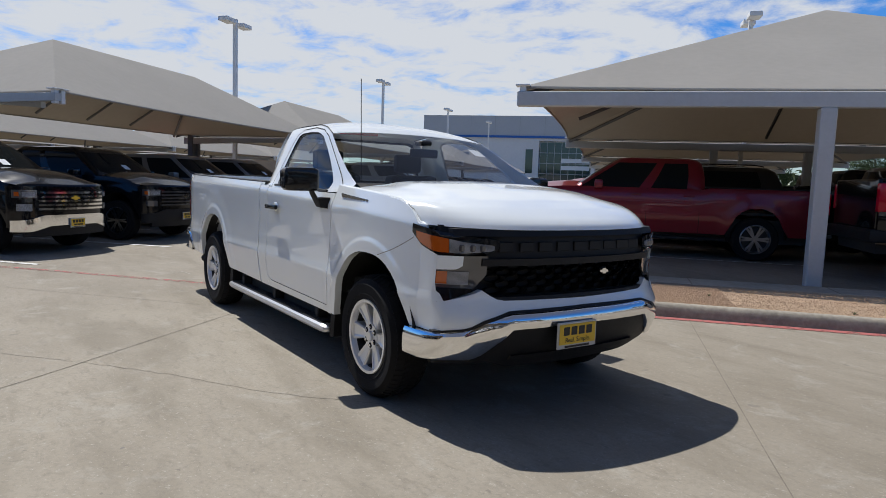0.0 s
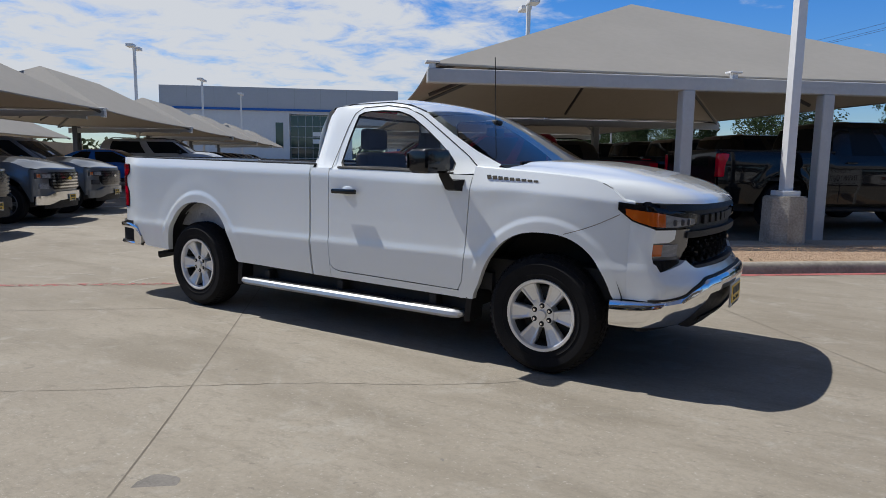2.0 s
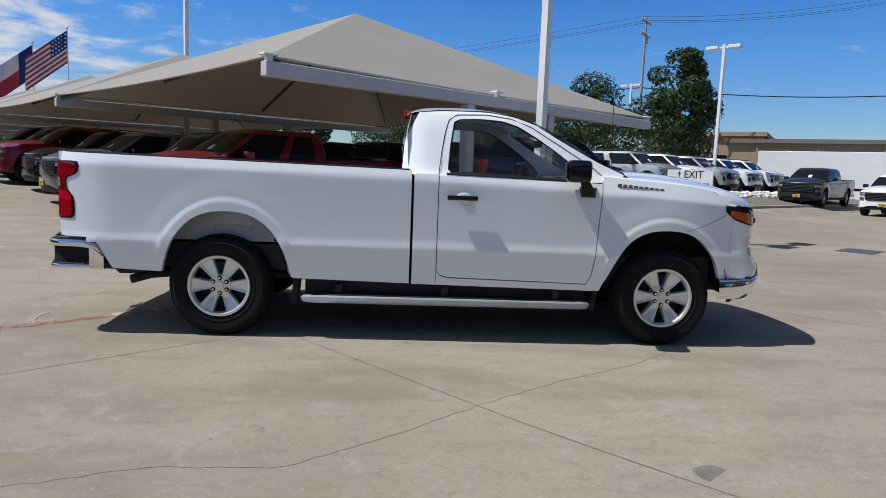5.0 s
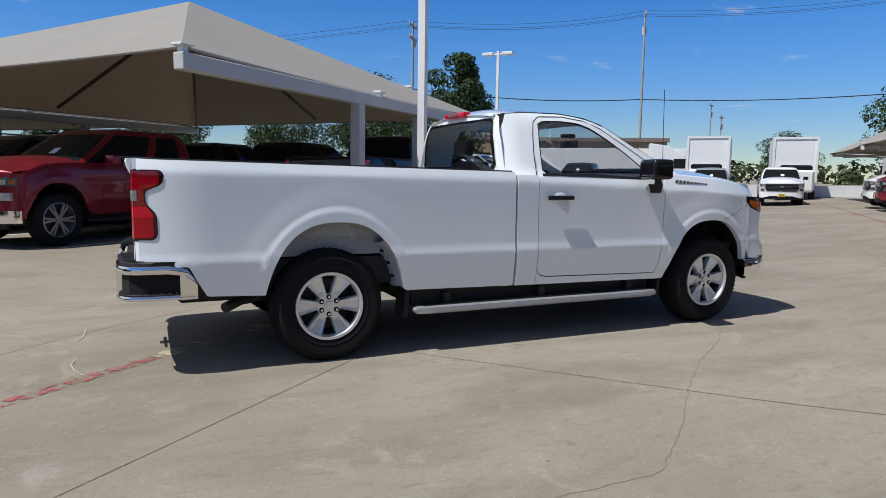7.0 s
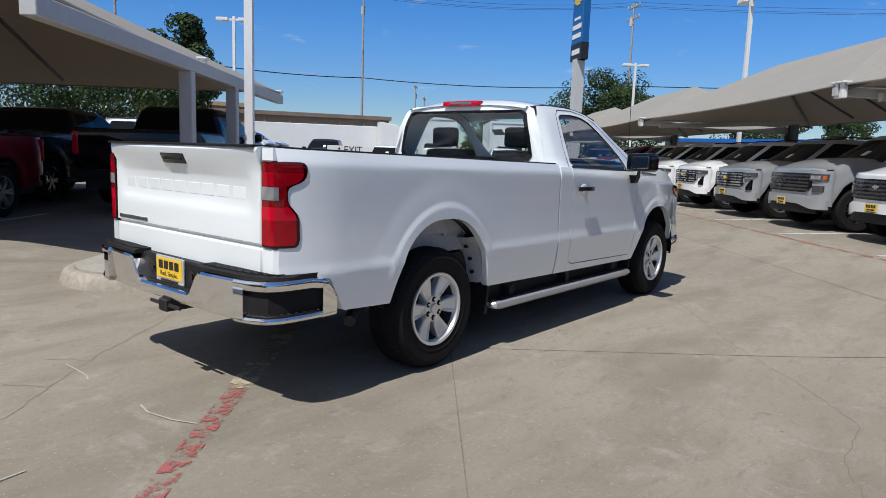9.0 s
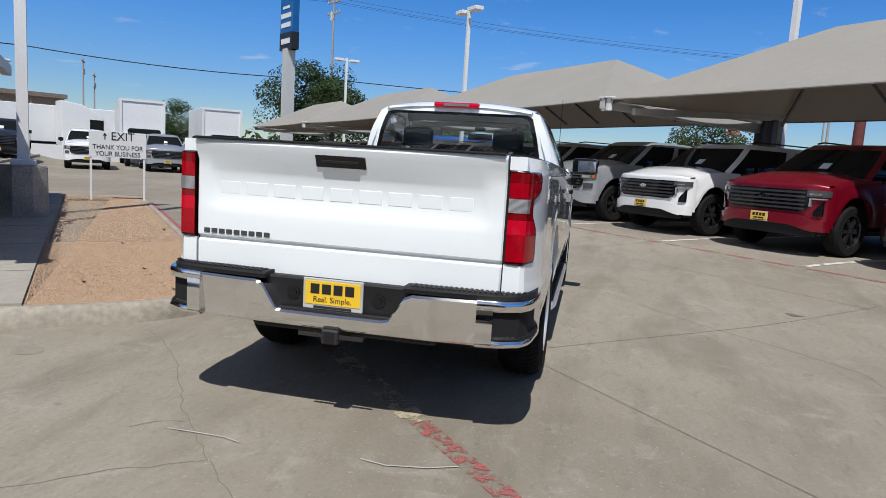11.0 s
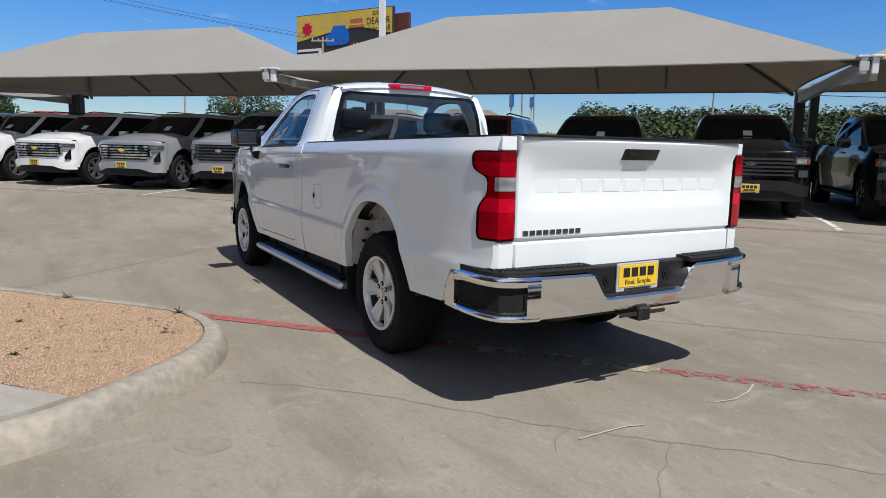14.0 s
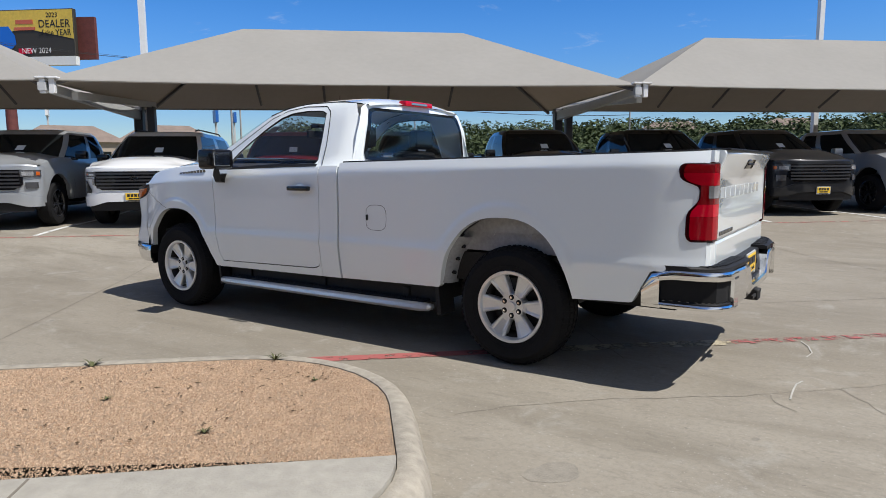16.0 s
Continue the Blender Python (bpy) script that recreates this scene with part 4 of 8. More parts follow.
        add("step_tread", bm, TRIM, step, "black ribbed step tread")
        for x in (-0.85, 0.0, 0.9):
            bm = bmesh.new()
            box(bm, x - 0.03, x + 0.03, -0.16, 0.10, 0.33, 0.43, 0.006, 1, Matrix.Translation((0, s * 0.78, 0)))
            add("step_bracket", bm, CHASSIS, step)
        # tail lamp: a waisted block wrapping the corner
        lamp_edge = ((0.885, -2.905), (0.892, -2.884), (0.905, -2.868), (0.93, -2.860), (1.03, -2.862), (1.060, -2.872), (1.085, -2.894), (1.108, -2.916), (1.130, -2.927), (1.175, -2.929), (1.196, -2.920), (1.208, -2.898), (1.220, -2.864), (1.234, -2.838), (1.252, -2.823), (1.29, -2.815), (1.312, -2.822), (1.325, -2.836), (1.332, -2.858))

        def lamp_out(z):
            return interp(z, lamp_edge)

        def lamp_ring(z, k=0.0, out=0.006, xo=None, inner=True):
            xo = lamp_out(z) if xo is None else xo
            ring = [(xo + (-2.95 - xo) * q, s * (body_y(xo + (-2.95 - xo) * q, z) + out - k), z) for q in (0, 0.08, 0.3, 0.55, 0.8)]
            ring[0] = (ring[0][0], ring[0][1] - s * (out + 0.004), z)
            ring += [(-2.95, s * (body_y(-2.95, z) + out - k), z), (-2.978 + k, s * (body_y(-2.978, z) + out - 0.001 - k), z), (-2.992 - out + k, s * (0.906 + out - 0.006 - k), z), (-3.002 - out + k, s * 0.878, z), (-3.004 - out + k, s * 0.822, z)]
            return ring + ([(-2.90, s * 0.822, z), (xo, s * 0.86, z)] if inner else [])
        bm = bmesh.new()
        loft(bm, [lamp_ring(z, 0.010 if z in (0.885, 1.332) else 0) for z, x in lamp_edge])
        lamp = add("tail_lamp", bm, LAMP_RIM, label="glossy dark rim of the red tail lamp")
        for name, mat, label, levels, margin, out in (
                ("lower_lens", TAIL_RED, "ribbed red lower lens", (0.902, 0.912, 0.93, 0.98, 1.03), 0.020, 0.0080),
                ("lamp_core", LAMP_RED, "bright red lamp core", (1.031, 1.060, 1.085, 1.100), 0.016, 0.0082),
                ("link_lens", LAMP_RED_DARK, "dark red middle lens", (1.101, 1.130, 1.175, 1.204), 0.008, 0.0076),
                ("upper_lens", TAIL_RED, "ribbed red upper lens", (1.205, 1.220, 1.234, 1.252, 1.275), 0.020, 0.0080),
                ("smoked_band", LAMP_RED_DARK, "dark smoked upper lens", (1.276, 1.29, 1.312, 1.321), 0.026, 0.0080)):
            bm = bmesh.new()
            loft(bm, [lamp_ring(z, 0, out, min(lamp_out(z) - margin, -2.838 if z > 1.2 else -2.880) if z not in (1.204, 1.205) else -2.936, False) for z in levels], closed=False)
            add(name, bm, mat, lamp, label)
        bm = bmesh.new()
        loft(bm, [lamp_ring(z, 0, 0.0100, -2.925, False)[6:] for z in (1.134, 1.168, 1.201)], closed=False)
        add("reverse_lens", bm, CHROME_LENS, lamp, "clear reversing lens")
        # bed corner below the lamp and behind
        for z0, z1 in ((0.70, 0.884), (1.333, 1.396)):
            bm = bmesh.new()
            loft(bm, [[(-2.975, s * body_y(-2.975, z), z), (-2.995, s * 0.895, z), (-3.002, s * 0.815, z), (-2.90, s * 0.815, z), (-2.90, s * (body_y(-2.975, z) - 0.03), z)] for z in (z0, z1)])
            add("bed_corner", bm, PAINT, label="white bed corner post")
        # wheel house, light grey inside the arch
        for cx in (-1.715, 1.775):
            bm = bmesh.new()
            rings = []
            for k in range(15):
                a = math.pi * k / 14
                x, z = cx + 0.535 * math.cos(a), 0.47 + 0.53 * math.sin(a)
                rings.append([(x, s * 0.955, z), (x, s * 0.60, z)])
            loft(bm, rings, closed=False)
            vs = [bm.verts.new((cx + 0.535 * math.cos(math.pi * k / 14), s * 0.60, 0.47 + 0.53 * math.sin(math.pi * k / 14))) for k in range(15)]
            bm.faces.new(vs)
            add("wheel_house", bm, CHASSIS, label="black inner wheel house", smooth=40)
        bm = bmesh.new()
        o = [(-2.20, 0.872), (-2.16, 0.90), (-1.98, 0.985), (-1.72, 1.01), (-1.46, 0.985), (-1.30, 0.90), (-1.24, 0.872)]
        prism(bm, o, "y", s * 0.845, s * 0.857)
        inner = add("bed_inner_panel", bm, LINER, label="grey bed panel above the tyre", smooth=False)
        for x in (-2.08, -1.86, -1.58, -1.36):
            bm = bmesh.new()
            prism(bm, [(x - 0.022, 0.873), (x + 0.022, 0.873), (x + 0.008, 0.850), (x - 0.008, 0.850)], "y", s * 0.85, s * 0.858)
            add("panel_tab", bm, LINER, inner, smooth=False)
        bm = bmesh.new()
        rows = []
        for q in range(9):
            a = radians(4 + 42 * q / 8)
            x, z = -1.715 + 0.50 * math.cos(a), 0.47 + 0.515 * math.sin(a)
            rows.append([(x, s * 0.945, z), (x - 0.035, s * 0.90, z - 0.01), (x - 0.05, s * 0.80, z - 0.012)])
        loft(bm, rows, closed=False)
        brace = add("arch_brace", bm, LINER, label="pale grey metal arch brace", smooth=40)
        # solid dark plugs imitate shaded holes in the brace
        for q in range(3):
            bm = bmesh.new()
            a = radians(12 + 12 * q)
            x, z = -1.715 + 0.455 * math.cos(a), 0.47 + 0.50 * math.sin(a)
            cyl(bm, (x - 0.02, s * 0.872, z), (x + 0.012, s * 0.872, z), 0.013, 0.013, 8)
            add("hole_shade_plug", bm, SEAM, brace)

    # -- rails, bed box
    for s in (-1, 1):
        bm = bmesh.new()
        rings = []
        for x in (-2.96, -2.8, -2.0, -1.2, -0.31):
            z = rail(x)
            rings.append([(x, s * (body_y(x, z) - 0.012), z - 0.004), (x, s * (body_y(x, z) - 0.016), z + 0.010), (x, s * 0.835, z + 0.012), (x, s * 0.825, z - 0.02)])
        loft(bm, rings)
        add("bed_rail_cap", bm, TRIM, label="black bed rail cap")
        bm = bmesh.new()
        prism(bm, [(-2.95, 0.80), (-0.30, 0.80), (-0.30, 1.345), (-2.95, 1.385)], "y", s * 0.80, s * 0.83)
        add("bed_inner_side", bm, LINER, smooth=False)
        bm = bmesh.new()
        box(bm, -2.20, -1.22, min(s * 0.55, s * 0.81), max(s * 0.55, s * 0.81), 0.80, 1.02, 0.05, 2)
        add("wheel_tub", bm, LINER, smooth=False)
    bm = bmesh.new()
    box(bm, -0.335, -0.31, -0.81, 0.81, 0.78, 1.345)
    add("bed_head_wall", bm, LINER, smooth=False)
    bm = bmesh.new()
    box(bm, -2.95, -0.31, -0.83, 0.83, 0.74, 0.80)
    floor = add("bed_floor", bm, LINER, label="grey ribbed bed floor", smooth=False)
    for k in range(10):
        bm = bmesh.new()
        y = -0.74 + 0.162 * k
        box(bm, -2.94, -0.34, y, y + 0.07, 0.80, 0.812)
        add("floor_rib", bm, LINER, floor, smooth=False)

    # -- tailgate
    bm = bmesh.new()
    prof = [(-2.93, 0.715), (-3.000, 0.715), (-3.006, 0.725), (-3.004, 0.870), (-2.990, 0.884), (-2.990, 0.892), (-3.008, 0.905), (-3.010, 1.02), (-3.000, 1.065), (-2.990, 1.09), (-2.990, 1.225), (-3.000, 1.245), (-3.022, 1.29), (-3.048, 1.345), (-3.058, 1.380), (-3.050, 1.398), (-3.020, 1.402), (-2.93, 1.398)]
    rings = []
    for y in (-0.808, -0.80, -0.74, -0.68, -0.3, 0.3, 0.68, 0.74, 0.80, 0.808):
        flat = smooth01((abs(y) - 0.66) / 0.11)
        inset = 0.008 if abs(y) > 0.805 else 0
        ring = []
        for x, z in prof:
            bulge = 0.016 * (y / 0.8) ** 2 if z > 1.25 else 0
            x2 = x + (-3.008 - x) * flat * 0.9 if 0.95 < z < 1.28 else x
            ring.append((x2 + bulge + inset, y, z))
        rings.append(ring)
    loft(bm, rings)
    gate = add("tailgate", bm, PAINT, label="white pressed tailgate", smooth=28)
    for k in range(9):   # embossed maker's lettering as plain raised bars
        bm = bmesh.new()
        y = 0.690 - 0.153 * k
        box(bm, -2.9920, -2.985, y - 0.118, y, 1.122, 1.188, 0.0018)
        add("embossed_bar", bm, PAINT, gate, smooth=False)
    for k in range(9):
        bm = bmesh.new()
        y = 0.765 - 0.0425 * k
        box(bm, -3.014, -3.004, y - 0.033, y, 0.914, 0.938, 0.002)
        add("badge_bar", bm, BADGE, gate, "grey metal badge bar", smooth=False)
    bm = bmesh.new()
    prism(bm, [(-3.0255, 1.291), (-3.0500, 1.344), (-3.045, 1.352), (-2.99, 1.352), (-2.99, 1.288)], "y", -0.118, 0.142, 0.003)
    grip = add("tailgate_handle", bm, GLOSS_BLACK, gate, "black tailgate handle")
    bm = bmesh.new()
    box(bm, -3.046, -3.03, -0.085, 0.11, 1.312, 1.326, 0.003, 1)
    add("handle_paddle", bm, TRIM, grip)
    bm = bmesh.new()
    box(bm, -3.06, -2.93, -0.80, 0.80, 1.397, 1.410, 0.006, 2)
    add("gate_cap", bm, TRIM, gate, "black tailgate cap")
    bm = bmesh.new()
    box(bm, -2.97, -2.90, -0.80, 0.80, 0.70, 0.718)
    for s in (-1, 1):
        box(bm, -2.985, -2.93, min(s * 0.806, s * 0.817), max(s * 0.806, s * 0.817), 0.70, 1.39)
    add("gate_gap", bm, SEAM, gate, smooth=False)

    # -- rear bumper
    bm = bmesh.new()
    def bump_x(y):
        return -3.125 + interp(abs(y), ((0, 0), (0.5, 0.004), (0.8, 0.03), (0.9, 0.07), (0.96, 0.14), (0.985, 0.25)))
    def rear_strip(bm, y0, y1, low, top, off=0.0, ny=14, depth=0.10):
        cols = []
        for i in range(ny + 1):
            y = y0 + (y1 - y0) * i / ny
            lo, hi, x = low(y), top(y), bump_x(y) + off
            cols.append([(x + depth, y, lo), (x + 0.020, y, lo), (x + 0.010, y, lo + 0.012), (x + 0.002, y, (lo + hi) / 2), (x - 0.003, y, hi - 0.012), (x + 0.006, y, hi), (x + depth, y, hi)])
        loft(bm, cols)
    rear_strip(bm, -0.74, 0.74, lambda y: 0.498, lambda y: 0.575 if abs(y) < 0.29 else interp(abs(y), ((0.29, 0.575), (0.38, 0.715), (0.74, 0.718))), ny=40)
    def wrap(s, t):
        """Plan line of the bumper's end: from the rear face round to the side."""
        return Vector((interp(t, ((0, -3.118), (0.25, -3.105), (0.45, -3.06), (0.6, -2.98), (0.8, -2.80), (1.0, -2.64))), s * interp(t, ((0, 0.72), (0.25, 0.84), (0.45, 0.935), (0.6, 0.975), (0.8, 0.995), (1.0, 0.985))), 0))

    def band(s, t0, t1, lo, hi, n=14, depth=0.035, out=0.0):
        rings = []
        for i in range(n + 1):
            t = t0 + (t1 - t0) * i / n
            p = wrap(s, t)
            d = (wrap(s, min(1, t + 0.02)) - wrap(s, max(0, t - 0.02))).normalized()
            nrm = Vector((d.y, -d.x, 0)) * (-s)
            zl, zh = lo(t), hi(t)
            rings.append([tuple(p + nrm * (-depth) + Vector((0, 0, zl))), tuple(p + nrm * (out - 0.008) + Vector((0, 0, zl))), tuple(p + nrm * out + Vector((0, 0, zl + 0.012))), tuple(p + nrm * out + Vector((0, 0, zh - 0.012))), tuple(p + nrm * (out - 0.008) + Vector((0, 0, zh))), tuple(p + nrm * (-depth) + Vector((0, 0, zh)))])
        loft(bm, rings)
    bumper = add("rear_bumper", bm, CHROME, label="chrome rear step bumper")
    for s in (-1, 1):
        bm = bmesh.new()
        band(s, 0.0, 1.0, lambda t: interp(t, ((0, 0.672), (0.8, 0.676), (0.93, 0.655), (1.0, 0.60))), lambda t: interp(t, ((0, 0.722), (0.80, 0.728), (0.93, 0.70), (1.0, 0.615))))
        band(s, 0.0, 1.0, lambda t: interp(t, ((0, 0.498), (1.0, 0.512))), lambda t: interp(t, ((0, 0.530), (1.0, 0.540))))
        band(s, 0.87, 1.0, lambda t: 0.506, lambda t: interp(t, ((0.87, 0.70), (1.0, 0.612))), 5)
        band(s, 0.0, 0.16, lambda t: 0.50, lambda t: 0.70, 3)
        add("bumper_end", bm, CHROME, bumper, "chrome bumper end round step recess")
        bm = bmesh.new()
        y0, y1 = sorted((s * 0.36, s * 0.975))
        rings = []
        for i in range(13):
            y = y0 + (y1 - y0) * i / 12
            x = bump_x(y)
            rings.append([(x + 0.012, y, 0.722), (x + 0.008, y, 0.742), (x + 0.03, y, 0.752), (x + 0.16, y, 0.752), (x + 0.16, y, 0.722)])
        loft(bm, rings)
        pad = add("step_pad", bm, TRIM, bumper, "black ribbed step pad")
        for k in range(22):
            bm = bmesh.new()
            y = 0.40 + 0.025 * k
            x = bump_x(y)
            box(bm, x + 0.03, x + 0.105, s * y - 0.007, s * y + 0.007, 0.752, 0.757)
            add("pad_rib", bm, TRIM, pad, smooth=False)
        bm = bmesh.new()
        band(s, 0.10, 0.92, lambda t: 0.52, lambda t: 0.69, 14, 0.03, -0.085)
        add("step_recess", bm, SEAM, bumper, "black step recess")
        bm = bmesh.new()
        band(s, 0.17, 0.86, lambda t: 0.531, lambda t: 0.547, 14, 0.085, -0.010)
        tread = add("corner_step", bm, TRIM, bumper, "black toothed corner step")
        for q in range(13):
            bm = bmesh.new()
            p = wrap(s, 0.22 + 0.05 * q)
            box(bm, -0.008, 0.008, -0.008, 0.008, 0.547, 0.553, 0, 1, Matrix.Translation((p.x + 0.02, p.y - s * 0.03, 0)))
            add("tread_tooth", bm, BADGE, tread, "grey tread tooth")
    bm = bmesh.new()
    box(bm, -3.06, -2.95, -0.39, 0.39, 0.56, 0.735, 0.01)
    box(bm, -3.085, -3.02, -0.31, 0.31, 0.565, 0.585, 0.004)
    add("plate_recess", bm, TRIM, bumper, "black plate recess")
    for s in (-1, 1):
        bm = bmesh.new()
        cyl(bm, (-3.066, s * 0.225, 0.655), (-3.05, s * 0.225, 0.655), 0.033, 0.036, 20)
        cyl(bm, (-3.072, s * 0.225, 0.655), (-3.05, s * 0.225, 0.655), 0.018, 0.020, 16)
        add("socket_cap", bm, GLOSS_BLACK, bumper, "round black trailer socket cap")
    dealer_plate(truck, Matrix.Translation((-3.068, 0.012, 0.663)) @ Matrix.Rotation(radians(-90), 4, "Z"), True)
    bm = bmesh.new()
    box(bm, -3.13, -2.85, -0.045, 0.045, 0.425, 0.50, 0.008)
    box(bm, -2.95, -2.75, -0.5, 0.5, 0.43, 0.49, 0.01)
    box(bm, -3.115, -3.105, -0.17, 0.17, 0.455, 0.475)
    hitch = add("hitch_receiver", bm, CHASSIS, label="black hitch receiver")
    # near-black plate on the end stands in for the shade inside the tube
    bm = bmesh.new()
    box(bm, -3.1315, -3.12, -0.028, 0.028, 0.435, 0.49)
    add("receiver_shade_plate", bm, SEAM, hitch, smooth=False)

    # -- cab: roof, screens, back
    bm = bmesh.new()
    nx, ny = 14, 20
    rows = []
    for i in range(nx + 1):
        x = -0.345 + (0.70 + 0.345) * i / nx
        row = []
        for j in range(ny + 1):
            t = -1 + 2 * j / ny
            zs = interp(x, ((-0.345, 1.800), (-0.30, 1.822), (-0.1, 1.842), (0.3, 1.846), (0.52, 1.815), (0.70, 1.757)))
            ymax = cab_y(x, zs) + 0.004
            zc = interp(x, ((-0.345, 1.838), (-0.30, 1.868), (-0.22, 1.892), (-0.05, 1.908), (0.2, 1.910), (0.45, 1.880), (0.62, 1.830), (0.70, 1.788)))
            a = abs(t)
            row.append(bm.verts.new((x - 0.02 * (1 - a) * (0 if x < 0.5 else -1), t * ymax, zs + (zc - zs) * (1 - a ** 2.6))))
        rows.append(row)
    for a, b in zip(rows, rows[1:]):
        for j in range(ny):
            bm.faces.new((a[j], b[j], b[j + 1], a[j + 1]))
    roof = add("roof", bm, PAINT, label="white cab roof", smooth="all")
    # windscreen grid, from header to cowl
    bm = bmesh.new()
    rows = []
    for i in range(11):
        u = i / 10
        row = []
        for j in range(17):
            t = -1 + 2 * j / 16
            bow = 0.10 * (1 - t * t)
            x = 0.705 + (1.405 - 0.705) * u + bow * (0.35 + 0.65 * u)
            z = 1.770 - (1.770 - 1.372) * u ** 1.08 + 0.022 * (1 - t * t) * (1 - u)
            hw = 0.705 + (0.870 - 0.705) * u
            row.append(bm.verts.new((x, t * hw, z)))
        rows.append(row)
    for a, b in zip(rows, rows[1:]):
        for j in range(16):
            bm.faces.new((a[j], b[j], b[j + 1], a[j + 1]))
    ws = add("windscreen", bm, GLASS_CLEAR, label="raked windscreen", smooth="all")
    ws.visible_shadow = False
    bm = bmesh.new()
    box(bm, 0.80, 0.92, -0.05, 0.05, 1.70, 1.735, 0.01, 1, Matrix.Identity(4))
    add("sensor_pod", bm, TRIM, ws, "black sensor pod")
    bm = bmesh.new()
    rows = []
    for j in range(17):
        t = -1 + 2 * j / 16
        bow = 0.10 * (1 - t * t)
        rows.append([(1.385 + bow, t * 0.868, 1.381), (1.40 + bow, t * 0.872, 1.372), (1.47 + bow * 0.8, t * 0.87, 1.345), (1.44 + bow * 0.8, t * 0.868, 1.33)])
    loft(bm, rows)
    cowl = add("cowl", bm, TRIM, label="black cowl panel")
    for y0, y1 in ((-0.62, -0.04), (0.02, 0.62)):
        bm = bmesh.new()
        tube(bm, [(1.43, y0, 1.39), (1.40 + 0.1, (y0 + y1) / 2, 1.395), (1.42 + 0.05, y1, 1.385)], 0.010, 6)
        add("wiper", bm, TRIM, cowl, "black wiper blade")
    # back of the cab around its window
    def back(y, z):
        return -0.378 + 0.05 * smooth01((z - 1.62) / 0.25) + 0.045 * (abs(y) / 0.8) ** 3
    win_b = resample([(-0.70, 1.375), (0.70, 1.375), (0.735, 1.40), (0.695, 1.60), (0.645, 1.765), (0.61, 1.785), (-0.61, 1.785), (-0.645, 1.765), (-0.695, 1.60), (-0.735, 1.40)], 60)
    out_b = resample([(-0.80, 1.18), (0.80, 1.18), (0.855, 1.34), (0.795, 1.60), (0.705, 1.80), (0.62, 1.832), (-0.62, 1.832), (-0.705, 1.80), (-0.795, 1.60), (-0.855, 1.34)], 60)
    bm = bmesh.new()
    rings = []
    for k in range(4):
        t = k / 3
        rings.append([(back(a[0] + (b[0] - a[0]) * t, a[1] + (b[1] - a[1]) * t), a[0] + (b[0] - a[0]) * t, a[1] + (b[1] - a[1]) * t) for a, b in zip(win_b, out_b)])
    loft(bm, rings, closed=True, caps=False)
    add("cab_back", bm, PAINT, label="white cab back panel")
    bm = bmesh.new()
    fill_patch(bm, [(back(y, z) - 0.003, y, z) for y, z in win_b], (back(0, 1.57) - 0.004, 0, 1.57), Vector((-0.006, 0, 0)))
    rg = add("rear_glass", bm, GLASS, label="tinted rear window", smooth="all")
    rg.visible_shadow = False
    bm = bmesh.new()
    ra = [(back(y, z) - 0.006, y * 1.01, 1.58 + (z - 1.58) * 1.02) for y, z in win_b]
    rb = [(back(y, z) - 0.006, y * 0.955, 1.58 + (z - 1.58) * 0.90) for y, z in win_b]
    loft(bm, [ra, rb], closed=True, caps=False)
    add("rear_glass_band", bm, GLOSS_BLACK, rg, "black window border", smooth=False)
    bm = bmesh.new()
    box(bm, -0.372, -0.30, -0.185, 0.215, 1.828, 1.872, 0.012, 2)
    hl = add("high_stop_lamp", bm, LAMP_RED, roof, "red high brake lamp")
    bm = bmesh.new()
    box(bm, -0.376, -0.36, -0.10, 0.13, 1.840, 1.860, 0.003)
    add("cargo_lens", bm, LAMP_CLEAR, hl, "clear cargo lens")
    for s in (-1, 1):   # ditch seam between roof and side
        bm = bmesh.new()
        tube(bm, [(x, s * (cab_y(x, z) + 0.002), z) for x, z in ((-0.33, 1.81), (-0.1, 1.845), (0.3, 1.849), (0.52, 1.818), (0.69, 1.762))], 0.005, 5)
        add("roof_seam", bm, TRIM, roof)
    bm = bmesh.new()
    tube(bm, [(1.335, -0.805, 1.34), (1.330, -0.806, 1.38)], 0.012, 8)
    tube(bm, [(1.330, -0.806, 1.38), (1.305, -0.81, 2.10)], 0.0030, 5)
    add("antenna", bm, TRIM, label="thin black whip antenna")

    # -- hood: crowned sheet with a thick rounded front lip
    mid_fall = ((0.0, 1.146), (0.02, 1.176), (0.05, 1.200), (0.10, 1.226), (0.19, 1.264), (0.32, 1.306), (0.545, 1.354), (0.82, 1.394), (1.05, 1.404), (1.2, 1.392))
    rim_fall = ((0.0, 1.160), (0.02, 1.182), (0.045, 1.208), (0.09, 1.243), (0.14, 1.270), (0.22, 1.293), (0.40, 1.317), (0.60, 1.333), (0.86, 1.350), (1.0, 1.352))
    bm = bmesh.new()
    nx, ny = 34, 36
    rows = []
    for i in range(nx + 1):
        w = (1 - i / nx) ** 1.9
        row = []
        for j in range(ny + 1):
            t = -1 + 2 * j / ny
            a = abs(t)
            xf = 2.690 - front_c(a * 0.89) - 0.195 * a ** 9
            xb = 1.455 + 0.075 * (1 - t * t)
            d = (xf - xb) * w
            hw = interp(xf - d, ((1.4, 0.885), (1.9, 0.90), (2.25, 0.905), (2.65, 0.90)))
            zm, ze = interp(d, mid_fall), interp(d, rim_fall)
            dome = 0.016 * smooth01((0.80 - a) / 0.14) * smooth01((d - 0.15) / 0.5)
            row.append(bm.verts.new((xf - d, t * hw, ze + (zm - ze) * (1 - a ** 2.6) + dome)))
        rows.append(row)
    rows.append([bm.verts.new(v.co + Vector((-0.05, 0, -0.012))) for v in rows[-1]])
